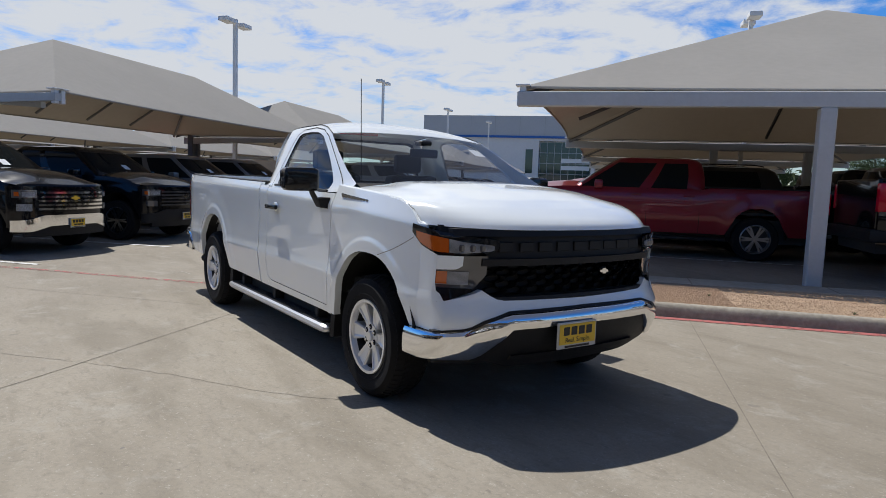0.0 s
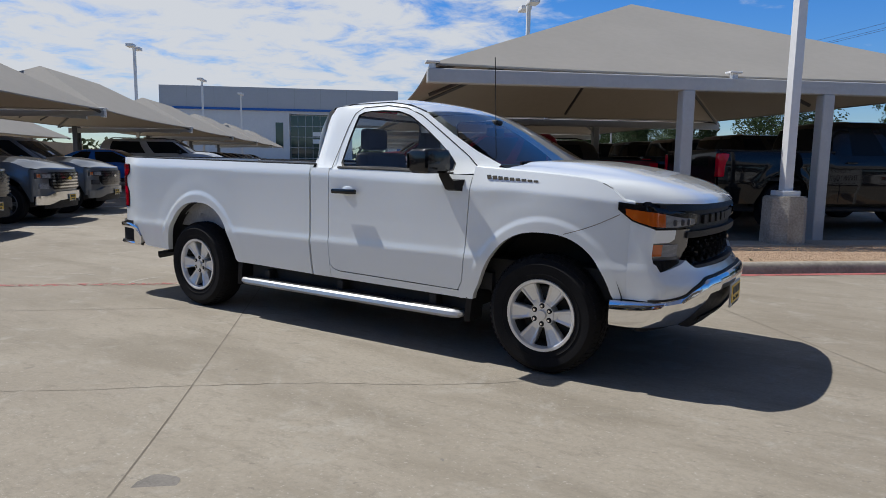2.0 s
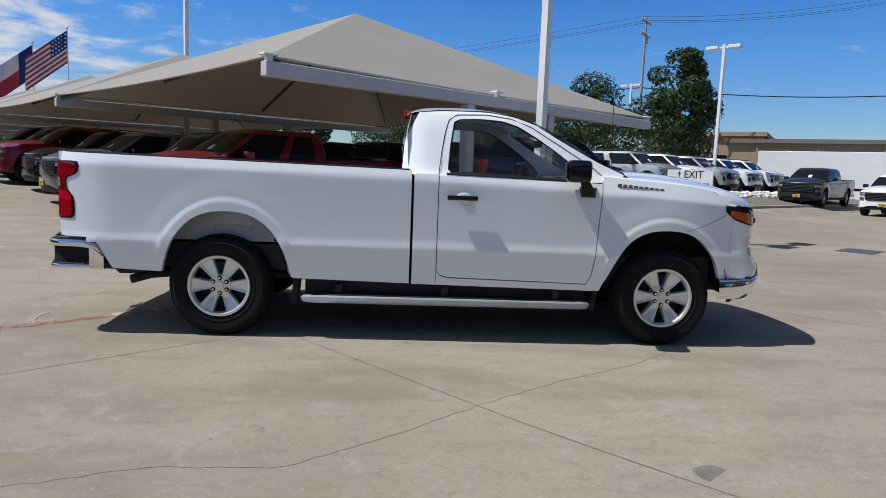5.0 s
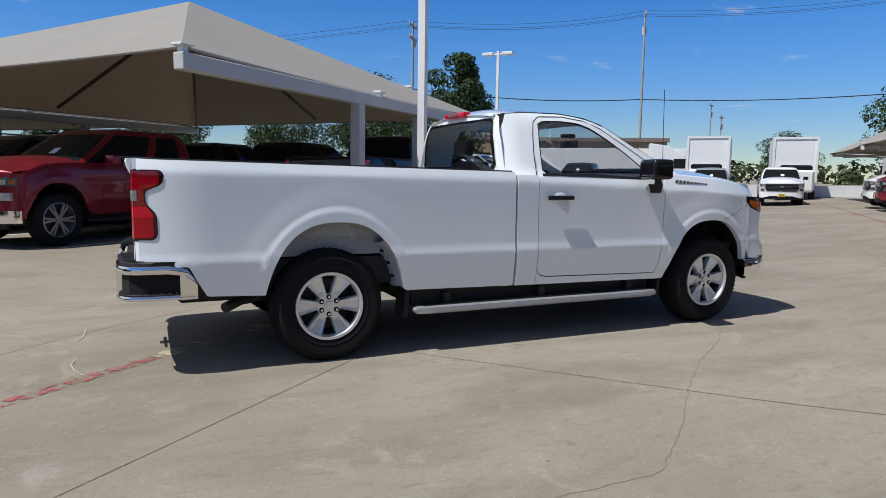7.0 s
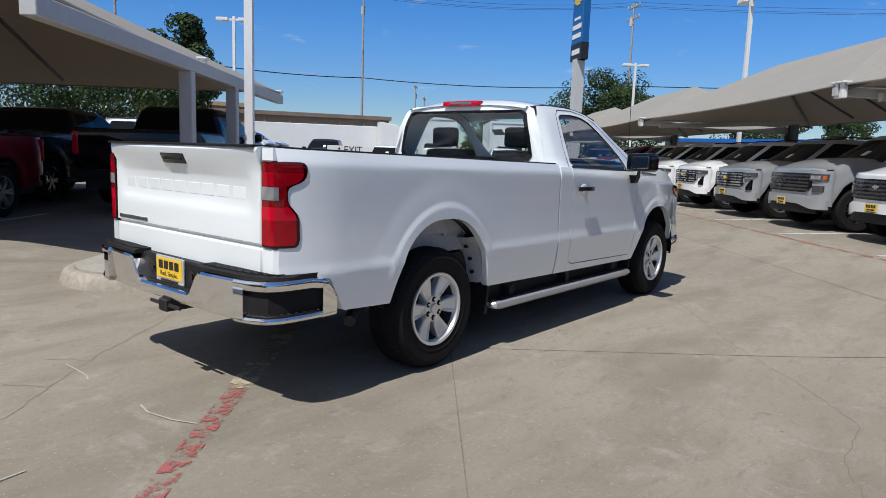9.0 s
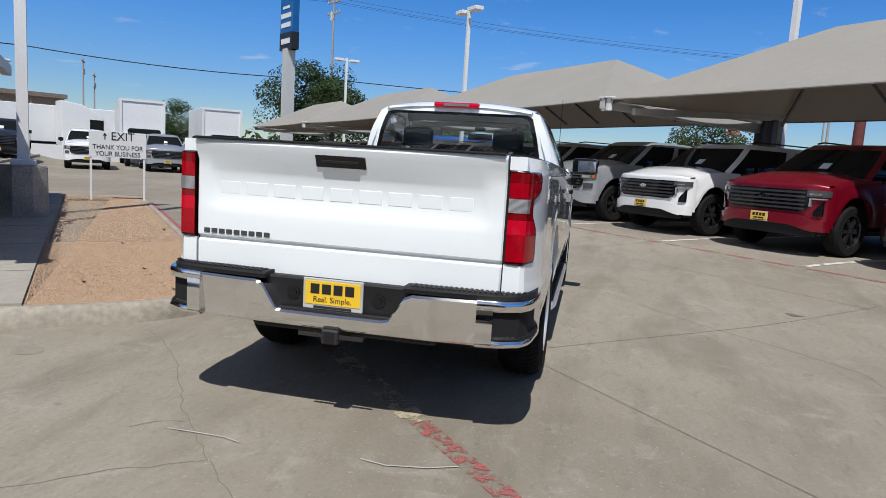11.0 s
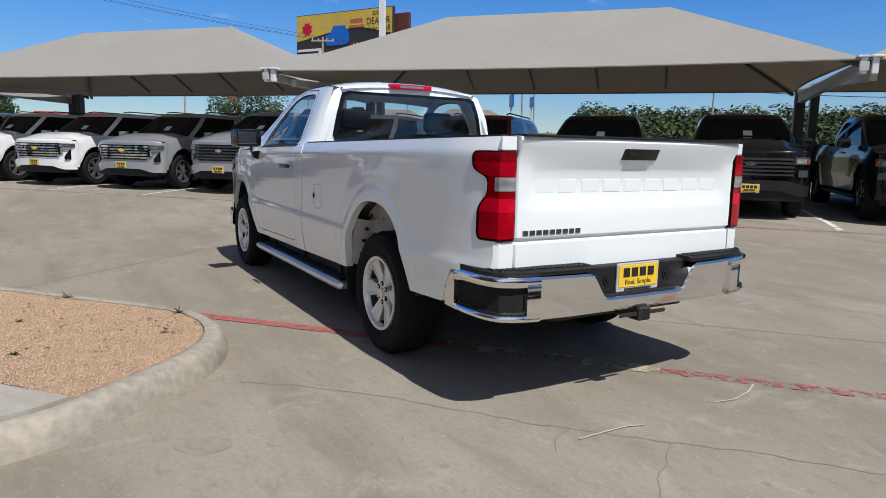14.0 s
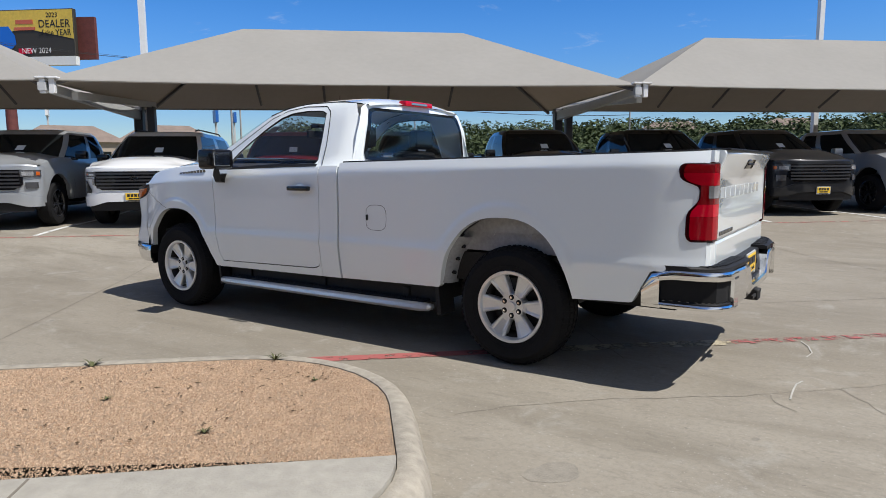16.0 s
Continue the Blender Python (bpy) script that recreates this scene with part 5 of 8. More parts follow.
    for a, b in zip(rows, rows[1:]):
        for j in range(ny):
            bm.faces.new((a[j], b[j], b[j + 1], a[j + 1]))
    add("hood", bm, PAINT, label="white domed hood", smooth=50)
    for s in (-1, 1):   # shut line of the hood
        bm = bmesh.new()
        pts = [(x, s * (interp(x, ((1.4, 0.885), (1.9, 0.90), (2.25, 0.905), (2.65, 0.90))) + 0.004), fender_top(x) + 0.002) for x in (1.40, 1.6, 1.8, 2.0, 2.07, 2.14, 2.2, 2.25, 2.285)]
        tube(bm, pts, 0.0045, 5)
        add("hood_gap", bm, SEAM, smooth=False)
    # fender tops: the shoulder between side panel and hood
    for s in (-1, 1):
        bm = bmesh.new()
        rows = []
        for k in range(19):
            x = 1.24 + (2.345 - 1.24) * k / 18
            z = fender_top(x)
            yo = body_y(x, z)
            yi = min(interp(x, ((1.24, 0.90), (1.4, 0.892), (1.9, 0.905), (2.36, 0.905))), yo - 0.004)
            rows.append([(x, s * (yo - 0.001), z - 0.012), (x, s * (yo - 0.008), z), (x, s * (yi + (yo - yi) * 0.5), z + 0.010), (x, s * yi, z + 0.006)])
        loft(bm, rows, closed=False)
        add("fender_top", bm, PAINT, label="white fender shoulder", smooth="all")

    # -- nose
    bm = bmesh.new()
    nose_patch(bm, -0.86, 0.86, lambda y: 0.36, lambda y: 1.165, off=-0.075, ny=40, nz=8)
    nose = add("nose_backing", bm, TRIM, label="black nose backing")
    bm = bmesh.new()
    nose_patch(bm, -0.845, 0.845, lambda y: 1.112, lambda y: 1.150, off=0.006, ny=36, nz=2)
    nose_patch(bm, -0.665, 0.665, lambda y: 0.985, lambda y: 1.112, off=-0.030, ny=28, nz=2)
    nose_patch(bm, -0.70, 0.70, lambda y: 0.945, lambda y: 0.985, off=0.004, ny=28, nz=2)
    nose_patch(bm, -0.665, 0.665, lambda y: 0.748, lambda y: 0.768, off=0.0, ny=28, nz=1)
    grille = add("grille", bm, TRIM, label="black moulded grille")
    for k in range(9):
        bm = bmesh.new()
        y = -0.60 + 0.135 * k
        x = nose_x(y + 0.05, 1.05)
        box(bm, x - 0.036, x - 0.020, y, y + 0.098, 1.022, 1.078, 0.003)
        add("grille_bar", bm, TRIM, grille, "dark raised maker's bar", smooth=False)
    for row in range(5):    # honeycomb of oval rings in the lower grille
        for k in range(10):
            y = -0.60 + 0.134 * k + (0.067 if row % 2 else 0)
            z = 0.800 + 0.034 * row
            if abs(y) > 0.645:
                continue
            bm = bmesh.new()
            ring = []
            for a in [2 * math.pi * q / 12 for q in range(12)]:
                yy, zz = y + 0.066 * math.cos(a), z + 0.024 * math.sin(a)
                ring.append((yy, zz))
            outer = [(nose_x(yy, zz, -0.028), yy, zz) for yy, zz in ring]
            inner = [(nose_x(yy, zz, -0.045), y + (yy - y) * 0.80, z + (zz - z) * 0.72) for yy, zz in ring]
            deep = [(nose_x(yy, zz, -0.075), y + (yy - y) * 0.78, z + (zz - z) * 0.70) for yy, zz in ring]
            loft(bm, [outer, inner, deep], closed=True, caps=False)
            add("grille_cell", bm, GLOSS_BLACK, grille)
    bm = bmesh.new()
    cross = [(-0.055, -0.012), (-0.02, -0.012), (-0.025, -0.026), (0.025, -0.026), (0.03, -0.012), (0.06, -0.012), (0.052, 0.012), (0.02, 0.012), (0.025, 0.026), (-0.025, 0.026), (-0.03, 0.012), (-0.062, 0.012)]
    bmx = nose_x(0.215, 0.885)
    prism(bm, [(0.215 + 0.62 * y, 0.887 + 0.62 * z) for y, z in cross], "x", bmx - 0.03, bmx - 0.004)
    add("grille_emblem", bm, CHROME, grille, "small bright emblem plate", smooth=False)
    # painted bumper cap with fangs up to the lamps
    bm = bmesh.new()
    nose_patch(bm, -0.90, 0.90, lambda y: interp(abs(y), ((0, 0.690), (0.55, 0.685), (0.70, 0.640), (0.90, 0.575))),
               lambda y: interp(abs(y), ((0, 0.742), (0.60, 0.750), (0.665, 0.785), (0.70, 0.812), (0.74, 0.788), (0.90, 0.742))), off=0.002, ny=44, nz=5)
    cap = add("bumper_cap", bm, PAINT, label="white bumper cover")
    WRAP = 0.918

    def nose_pt(w, z, off, xe=2.322):
        """Point of the nose at w across; past WRAP it runs back along the flank to xe."""
        if w <= WRAP:
            return nose_x(w, z, off), w
        k = (w - WRAP) / (1 - WRAP)
        xa = nose_x(WRAP, z, off)
        return xa + (xe - xa) * k, WRAP + (body_y(xe, z) + off - WRAP) * k ** (0.6 if xe > 2.3 else 0.42)

    def wrap_panel(name, s, a, b, lo, hi, mat, off, parent, label="", n=14, nz=4, fold=0.02, xe=2.322):
        bm = bmesh.new()
        cols = []
        ws = [a] + [a + (b - a) * i / n for i in range(n + 1)] + [b]
        for i, w in enumerate(ws):
            zl, zh = lo(w), hi(w)
            zz = [zl] + [zl + (zh - zl) * k / nz for k in range(nz + 1)] + [zh]
            col = []
            for k, z in enumerate(zz):
                edge = i == 0 or (b < 1 and i == len(ws) - 1) or k in (0, len(zz) - 1)
                x, y = nose_pt(w, z, off - (fold if edge else 0), xe)
                col.append(bm.verts.new((x, s * y, z)))
            cols.append(col)
        for p, q in zip(cols, cols[1:]):
            for k in range(len(p) - 1):
                bm.faces.new((p[k], q[k], q[k + 1], p[k + 1]))
        return add(name, bm, mat, parent, label, smooth=40)

    for s in (-1, 1):
        # corner of the nose between lamp, arch and bumper
        wrap_panel("nose_corner", s, 0.80, 1.0, lambda w: 0.568, lambda w: interp(w, ((0.80, 0.725), (0.885, 0.74), (0.905, 0.80))), PAINT, 0.003, cap, "white lower nose corner")
        wrap_panel("nose_cheek", s, 0.915, 1.0, lambda w: 0.795, lambda w: interp(w, ((0.915, 1.004), (0.96, 1.03), (1.0, 1.10))), PAINT, 0.003, cap, "white cheek below the headlamp", n=10)
        lo_u = lambda w: interp(w, ((0.60, 1.045), (0.66, 1.018), (0.80, 1.006), (0.92, 1.010), (0.965, 1.045), (1.0, 1.115)))
        hi_u = lambda w: interp(w, ((0.60, 1.085), (0.66, 1.098), (0.80, 1.112), (0.92, 1.140), (1.0, 1.163)))
        head = wrap_panel("headlamp", s, 0.605, 1.0, lo_u, hi_u, GLOSS_BLACK, 0.006, truck, "headlamp with amber corner and clear lens", n=24, xe=2.252)
        wrap_panel("amber_lens", s, 0.872, 0.982, lambda w: lo_u(w) + 0.010, lambda w: hi_u(w) - 0.034, LAMP_AMBER, 0.011, head, "amber corner lens", n=8, xe=2.252)
        wrap_panel("clear_lens", s, 0.640, 0.868, lambda w: lo_u(w) + 0.010, lambda w: hi_u(w) - 0.034, CHROME_LENS, 0.010, head, "faceted clear lens")
        for yy in (0.70, 0.752, 0.805):
            bm = bmesh.new()
            x = nose_x(yy, 1.045)
            box(bm, x - 0.01, x + 0.014, s * yy - 0.020, s * yy + 0.016, 1.024, 1.064, 0.006, 1)
            add("projector", bm, LAMP_DARK, head, "dark square projector")
        low = wrap_panel("lower_lamp", s, 0.665, 0.915, lambda w: interp(w, ((0.66, 0.90), (0.73, 0.815), (0.90, 0.815))), lambda w: 1.000, LAMP_DARK, -0.010, truck, "lower lamp in dark grey bezel")
        wrap_panel("nose_tongue", s, 0.800, 0.925, lambda w: interp(w, ((0.800, 0.945), (0.825, 0.925), (0.925, 0.920))), lambda w: 1.000, PAINT, 0.0045, cap, "white tongue between the lamps", n=8)
        wrap_panel("fog_lens", s, 0.765, 0.910, lambda w: 0.838, lambda w: 0.912, CHROME_LENS, 0.0, low, "clear fog lens", n=8)
        wrap_panel("amber_lens", s, 0.868, 0.911, lambda w: 0.842, lambda w: 0.912, LAMP_AMBER, 0.003, low, "amber side lens", n=4)
        wrap_panel("air_vent", s, 0.755, 0.915, lambda w: interp(w, ((0.755, 0.80), (0.905, 0.735))), lambda w: 0.818, GLOSS_BLACK, 0.001, truck, "black side air vent")
    # chrome bumper blade, bent round the corners
    bm = bmesh.new()
    cols = []
    half = [0.955 * k / 34 for k in range(35)] + [0.97, 0.985, 1.0]
    for w in [-q for q in reversed(half[1:])] + half:
        a, sg = abs(w), (1 if w >= 0 else -1)
        lo = interp(a, ((0, 0.598), (0.56, 0.590), (0.70, 0.445), (0.75, 0.412), (0.95, 0.400), (1.0, 0.405)))
        hi = interp(a, ((0, 0.690), (0.56, 0.682), (0.71, 0.635), (0.80, 0.590), (0.95, 0.566), (1.0, 0.560)))
        col = []
        for k, (t, inn) in enumerate(((0, 0.05), (0, 0.008), (0.06, 0), (0.3, -0.003), (0.6, -0.002), (0.88, 0.002), (1, 0.012), (1, 0.05))):
            z = lo + (hi - lo) * t
            if a <= 0.955:
                x, y = nose_x(a, z, 0.026 - inn), a - (inn if a > 0.8 else 0)
            else:
                xe = nose_x(0.955, z, 0.026)
                x, y = xe + (2.235 - xe) * (a - 0.955) / 0.045, interp(a, ((0.955, 0.955), (0.97, 0.972), (0.985, 0.980), (1.0, 0.980))) - inn
            col.append(bm.verts.new((x, sg * y, z)))
        cols.append(col)
    for p, q in zip(cols, cols[1:]):
        for k in range(len(p) - 1):
            bm.faces.new((p[k], q[k], q[k + 1], p[k + 1]))
    fb = add("front_bumper", bm, CHROME, label="chrome front bumper", smooth=40)
    bm = bmesh.new()
    nose_patch(bm, -0.73, 0.73, lambda y: interp(abs(y), ((0, 0.335), (0.5, 0.345), (0.73, 0.42))), lambda y: interp(abs(y), ((0, 0.60), (0.57, 0.594), (0.73, 0.44))), off=0.004, ny=30, nz=4)
    nose_patch(bm, -0.52, 0.52, lambda y: 0.40, lambda y: 0.43, off=0.02, ny=20, nz=1)
    add("air_dam", bm, TRIM, fb, "black lower air dam")
    bm = bmesh.new()
    nose_patch(bm, -0.945, 0.945, lambda y: interp(abs(y), ((0, 0.691), (0.56, 0.683), (0.71, 0.636), (0.80, 0.591), (0.97, 0.567))), lambda y: interp(abs(y), ((0, 0.704), (0.56, 0.696), (0.71, 0.652), (0.80, 0.604), (0.97, 0.578))), off=0.012, ny=50, nz=1)
    add("bumper_gap", bm, TRIM, fb)
    dealer_plate(truck, Matrix.Translation((2.812, -0.135, 0.545)) @ Matrix.Rotation(radians(90), 4, "Z"), True)

    # -- cabin
    bm = bmesh.new()
    box(bm, -0.30, 1.35, -0.86, 0.86, 0.50, 0.62)
    for s in (-1, 1):
        box(bm, -0.28, 1.2, min(s * 0.84, s * 0.90), max(s * 0.84, s * 0.90), 0.55, 1.29)
    box(bm, -0.345, -0.28, -0.80, 0.80, 0.55, 1.36)
    add("cabin_tub", bm, UPHOLSTERY, label="dark cabin lining", smooth=False)
    bm = bmesh.new()
    prism(bm, [(1.44, 1.36), (1.10, 1.34), (0.98, 1.28), (0.96, 1.05), (1.10, 0.75), (1.30, 0.70), (1.40, 1.2)], "y", -0.80, 0.80, 0.02)
    dash = add("dashboard", bm, DASH, label="dark grey dashboard")
    bm = bmesh.new()
    c, ax = Vector((0.80, 0.40, 1.20)), Matrix.Rotation(radians(-68), 4, "Y")
    ringp = [c + ax @ Vector((0.185 * math.cos(a), 0.185 * math.sin(a), 0)) for a in [2 * math.pi * k / 28 for k in range(29)]]
    tube(bm, ringp, 0.015, 8)
    tube(bm, [ringp[0], c, ringp[14]], 0.018, 6)
    tube(bm, [c, c + Vector((0.22, 0, -0.08))], 0.035, 8)
    add("steering_wheel", bm, TRIM, dash, "black steering wheel")
    for y in (-0.42, 0.42):
        bm = bmesh.new()
        box(bm, 0.10, 0.62, y - 0.27, y + 0.27, 0.80, 0.98, 0.05, 2)
        box(bm, -0.08, 0.10, y - 0.26, y + 0.26, 0.90, 1.46, 0.06, 3, Matrix.Translation((0, 0, 0)))
        seat = add("seat", bm, UPHOLSTERY, label="dark cloth seat")
        bm = bmesh.new()
        box(bm, -0.12, -0.02, y - 0.14, y + 0.14, 1.48, 1.66, 0.045, 3)
        add("headrest", bm, UPHOLSTERY, seat, "dark headrest")
    bm = bmesh.new()
    box(bm, -0.06, 0.10, -0.14, 0.14, 0.85, 1.36, 0.05, 2)
    add("centre_seat_back", bm, UPHOLSTERY)
    bm = bmesh.new()
    box(bm, 0.86, 0.89, -0.13, 0.13, 1.60, 1.67, 0.012, 2)
    add("rear_view_mirror", bm, TRIM, label="black interior mirror")
    bm = bmesh.new()
    nx = 6
    vs = [bm.verts.new((0.86 + 0.095 * k + 0.005, 0.56 + 0.02 * k, 1.688 - 0.056 * k)) for k in range(2)] + [bm.verts.new((0.86 + 0.095 * k + 0.025, 0.44 + 0.01 * k, 1.694 - 0.056 * k)) for k in (1, 0)]
    bm.faces.new(vs)
    add("window_sticker", bm, PAPER, ws, "small pale window sticker", smooth=False)

    # -- underside
    bm = bmesh.new()
    box(bm, -2.75, 2.45, -0.55, 0.55, 0.40, 0.60, 0.03)
    box(bm, -2.6, 2.2, -0.82, 0.82, 0.52, 0.72)
    # added block, no real part: keeps the gap between sill and step dark
    box(bm, -1.12, 1.16, -0.86, 0.86, 0.335, 0.53)
    box(bm, 1.3, 2.3, -0.56, 0.56, 0.55, 1.10)
    add("chassis", bm, CHASSIS, label="black chassis underside", smooth=False)
    for x in (-1.773, 1.773):
        bm = bmesh.new()
        tube(bm, [(x, -0.8, 0.39), (x, 0.8, 0.39)], 0.05, 10)
        bmesh.ops.create_uvsphere(bm, u_segments=12, v_segments=8, radius=0.15, matrix=Matrix.Translation((x, 0.05, 0.38)))
        add("axle", bm, CHASSIS, label="black axle")
    bm = bmesh.new()
    tube(bm, [(-0.6, -0.55, 0.42), (-2.0, -0.62, 0.46), (-2.35, -0.80, 0.45), (-2.47, -0.90, 0.42)], 0.035, 10)
    add("exhaust_pipe", bm, CHASSIS, label="dull exhaust pipe")
    for x in (-1.773, 1.773):
        for s in (-1, 1):
            wheel(truck, x, s * 0.845, s=s)
    return truck


def dealer_plate(parent, m, near=False):
    """Yellow paper plate in a pale frame; its wording is drawn as bars. Faces local -y."""
    p = empty("dealer_plate")
    p.parent = parent
    p.matrix_local = m
    tagged(p, "yellow dealer plate in a pale frame")
    bm = bmesh.new()
    box(bm, -0.158, 0.158, -0.004, 0.008, -0.078, 0.078, 0.003)
    part("plate_frame", bm, PLATE_WHITE, p)
    bm = bmesh.new()
    box(bm, -0.146, 0.146, -0.008, -0.003, -0.052, 0.066, 0.001)
    part("plate_sheet", bm, PLATE_YELLOW, p, "yellow plate sheet")
    for k in range(4):
        bm = bmesh.new()
        box(bm, -0.116 + 0.061 * k, -0.116 + 0.061 * k + 0.047, -0.0105, -0.008, 0.002, 0.052, 0.001)
        part("plate_bar", bm, PLATE_INK, p)
    if near:
        text_part("Real. Simple.", 0.040, p, Matrix.Translation((0, -0.0085, -0.027)) @ Matrix.Rotation(radians(90), 4, "X"), PLATE_INK, depth=0.001)
    for x0, x1 in () if near else ((-0.092, -0.022), (-0.010, 0.092)):
        bm = bmesh.new()
        box(bm, x0, x1, -0.0105, -0.008, -0.040, -0.016)
        part("plate_bar", bm, PLATE_INK, p)
    bm = bmesh.new()
    box(bm, -0.10, 0.10, -0.0065, -0.004, -0.072, -0.060)
    part("plate_bar", bm, PLATE_INK, p)
    return p


hero = build_hero()


# ---- parked vehicles ----
CAR_GLASS = material("dark_car_glass", (0.010, 0.012, 0.013), 0.04, spec=0.12)
BAR_BLACK = material("satin_black_bar", (0.034, 0.034, 0.037), 0.26, coat=0.5)
CAR_BLACK_RIM = material("black_rim", (0.02, 0.02, 0.022), 0.25, coat=0.5)
GREY_RIM = material("machined_grey_rim", (0.23, 0.23, 0.24), 0.28, metal=0.6, coat=0.4)
PAINTS = {
    "black": BLACK,
    "white": material("white_car_paint", (0.78, 0.79, 0.80), 0.22, coat=1.0),
    "red": material("dark_red_metallic_paint", (0.205, 0.003, 0.016), 0.30, metal=0.35, coat=0.6),
    "silver": material("silver_grey_paint", (0.40, 0.42, 0.44), 0.28, metal=0.4, coat=1.0),
    "slate": material("slate_grey_paint", (0.14, 0.155, 0.17), 0.28, metal=0.4, coat=1.0),
    "blue": material("bright_blue_paint", (0.01, 0.13, 0.55), 0.2, metal=0.2, coat=1.0),
    "charcoal": material("charcoal_paint", (0.022, 0.023, 0.026), 0.28, metal=0.3, coat=0.7, spec=0.2),
}
PICKUP = dict(wb=3.745, nose=2.80, tail=-3.06, hw=0.985, r=0.41, arch=(0.50, 0.98),
              top=((-3.06, 1.36), (-1.0, 1.345), (-0.98, 1.30), (1.35, 1.300), (1.7, 1.290), (2.05, 1.265), (2.18, 1.225), (2.28, 1.17), (2.5, 1.14)),
              crown=((1.2, 1.36), (1.6, 1.395), (2.0, 1.365), (2.3, 1.31), (2.5, 1.25), (2.62, 1.20), (2.75, 1.14)), cowl=1.42,
              xf=((0, 1.52), (0.45, 1.13), (0.85, 0.78), (1, 0.62)), xr=((0, -0.97), (0.5, -0.95), (0.85, -0.90), (1, -0.80)), belt=1.27, roof=1.87, bars=(0, 5, 6))
SUV = dict(wb=3.07, nose=2.47, tail=-2.86, hw=0.985, r=0.405, arch=(0.49, 0.95),
           top=((-2.86, 1.22), (1.1, 1.235), (1.4, 1.23), (1.8, 1.20), (1.95, 1.165), (2.05, 1.12), (2.2, 1.10)),
           crown=((0.9, 1.28), (1.3, 1.325), (1.8, 1.285), (2.1, 1.225), (2.3, 1.155), (2.42, 1.10)), cowl=1.15,
           xf=((0, 1.26), (0.45, 0.86), (0.85, 0.50), (1, 0.32)), xr=((0, -2.83), (0.5, -2.78), (0.85, -2.66), (1, -2.50)), belt=1.21, roof=1.84, bars=(0, 4, 8))
CAR = dict(wb=2.75, nose=2.25, tail=-2.3, hw=0.91, r=0.34, arch=(0.42, 0.76),
           top=((-2.3, 0.92), (-1.7, 0.98), (1.0, 0.96), (1.7, 0.86), (2.0, 0.80)),
           crown=((0.8, 1.0), (1.2, 0.99), (1.7, 0.93), (2.0, 0.86), (2.2, 0.78)), cowl=1.05,
           xf=((0, 1.15), (0.5, 0.60), (0.85, 0.22), (1, 0.05)), xr=((0, -1.95), (0.5, -1.62), (0.85, -1.25), (1, -1.0)), belt=0.95, roof=1.42, bars=(0, 5, 9))


def plain_wheel(parent, x, y, r, s, rim_mat, width=0.26):
    hub = empty("wheel")
    hub.parent = parent
    hub.matrix_local = pose(x, y, r) @ Matrix.Diagonal((1, -s, 1, 1)) @ pose(0, 0, 0, 90)
    h, rr = width / 2, r * 0.66
    prof = [(rr, -h), (r - 0.03, -h), (r, -h + 0.04), (r, h - 0.04), (r - 0.03, h), (rr + 0.01, h - 0.003), (rr, h - 0.02)]
    bm = bmesh.new()
    rings = [[(p * math.cos(a), p * math.sin(a), z) for p, z in prof] for a in [2 * math.pi * k / 32 for k in range(33)]]
    loft(bm, rings, closed=False)
    part("tyre", bm, TYRE, hub, "black tyre", smooth=30)
    bm = bmesh.new()
    cyl(bm, (0, 0, -h + 0.04), (0, 0, h - 0.10), rr - 0.03, rr - 0.03, 24)
    part("brake_drum", bm, CHASSIS, hub, "dark brake behind the spokes", smooth=30)
    bm = bmesh.new()
    prof = [(rr + 0.002, h - 0.01), (rr - 0.015, h - 0.004), (rr - 0.03, h - 0.05), (rr - 0.034, h - 0.10)]
    rings = [[(p * math.cos(a), p * math.sin(a), z) for p, z in prof] for a in [2 * math.pi * k / 32 for k in range(33)]]
    loft(bm, rings, closed=False)
    for k in range(6):
        for d in (-0.13, 0.13):
            a = 2 * math.pi * k / 6 + d
            m = Matrix.Rotation(a, 4, "Z")
            v = box(bm, 0.03, rr - 0.01, -0.017, 0.017, h - 0.07, h - 0.025)
            bmesh.ops.transform(bm, matrix=m, verts=v)
    cyl(bm, (0, 0, h - 0.08), (0, 0, h - 0.02), 0.06, 0.05, 16)
    part("rim", bm, rim_mat, hub, smooth=25)


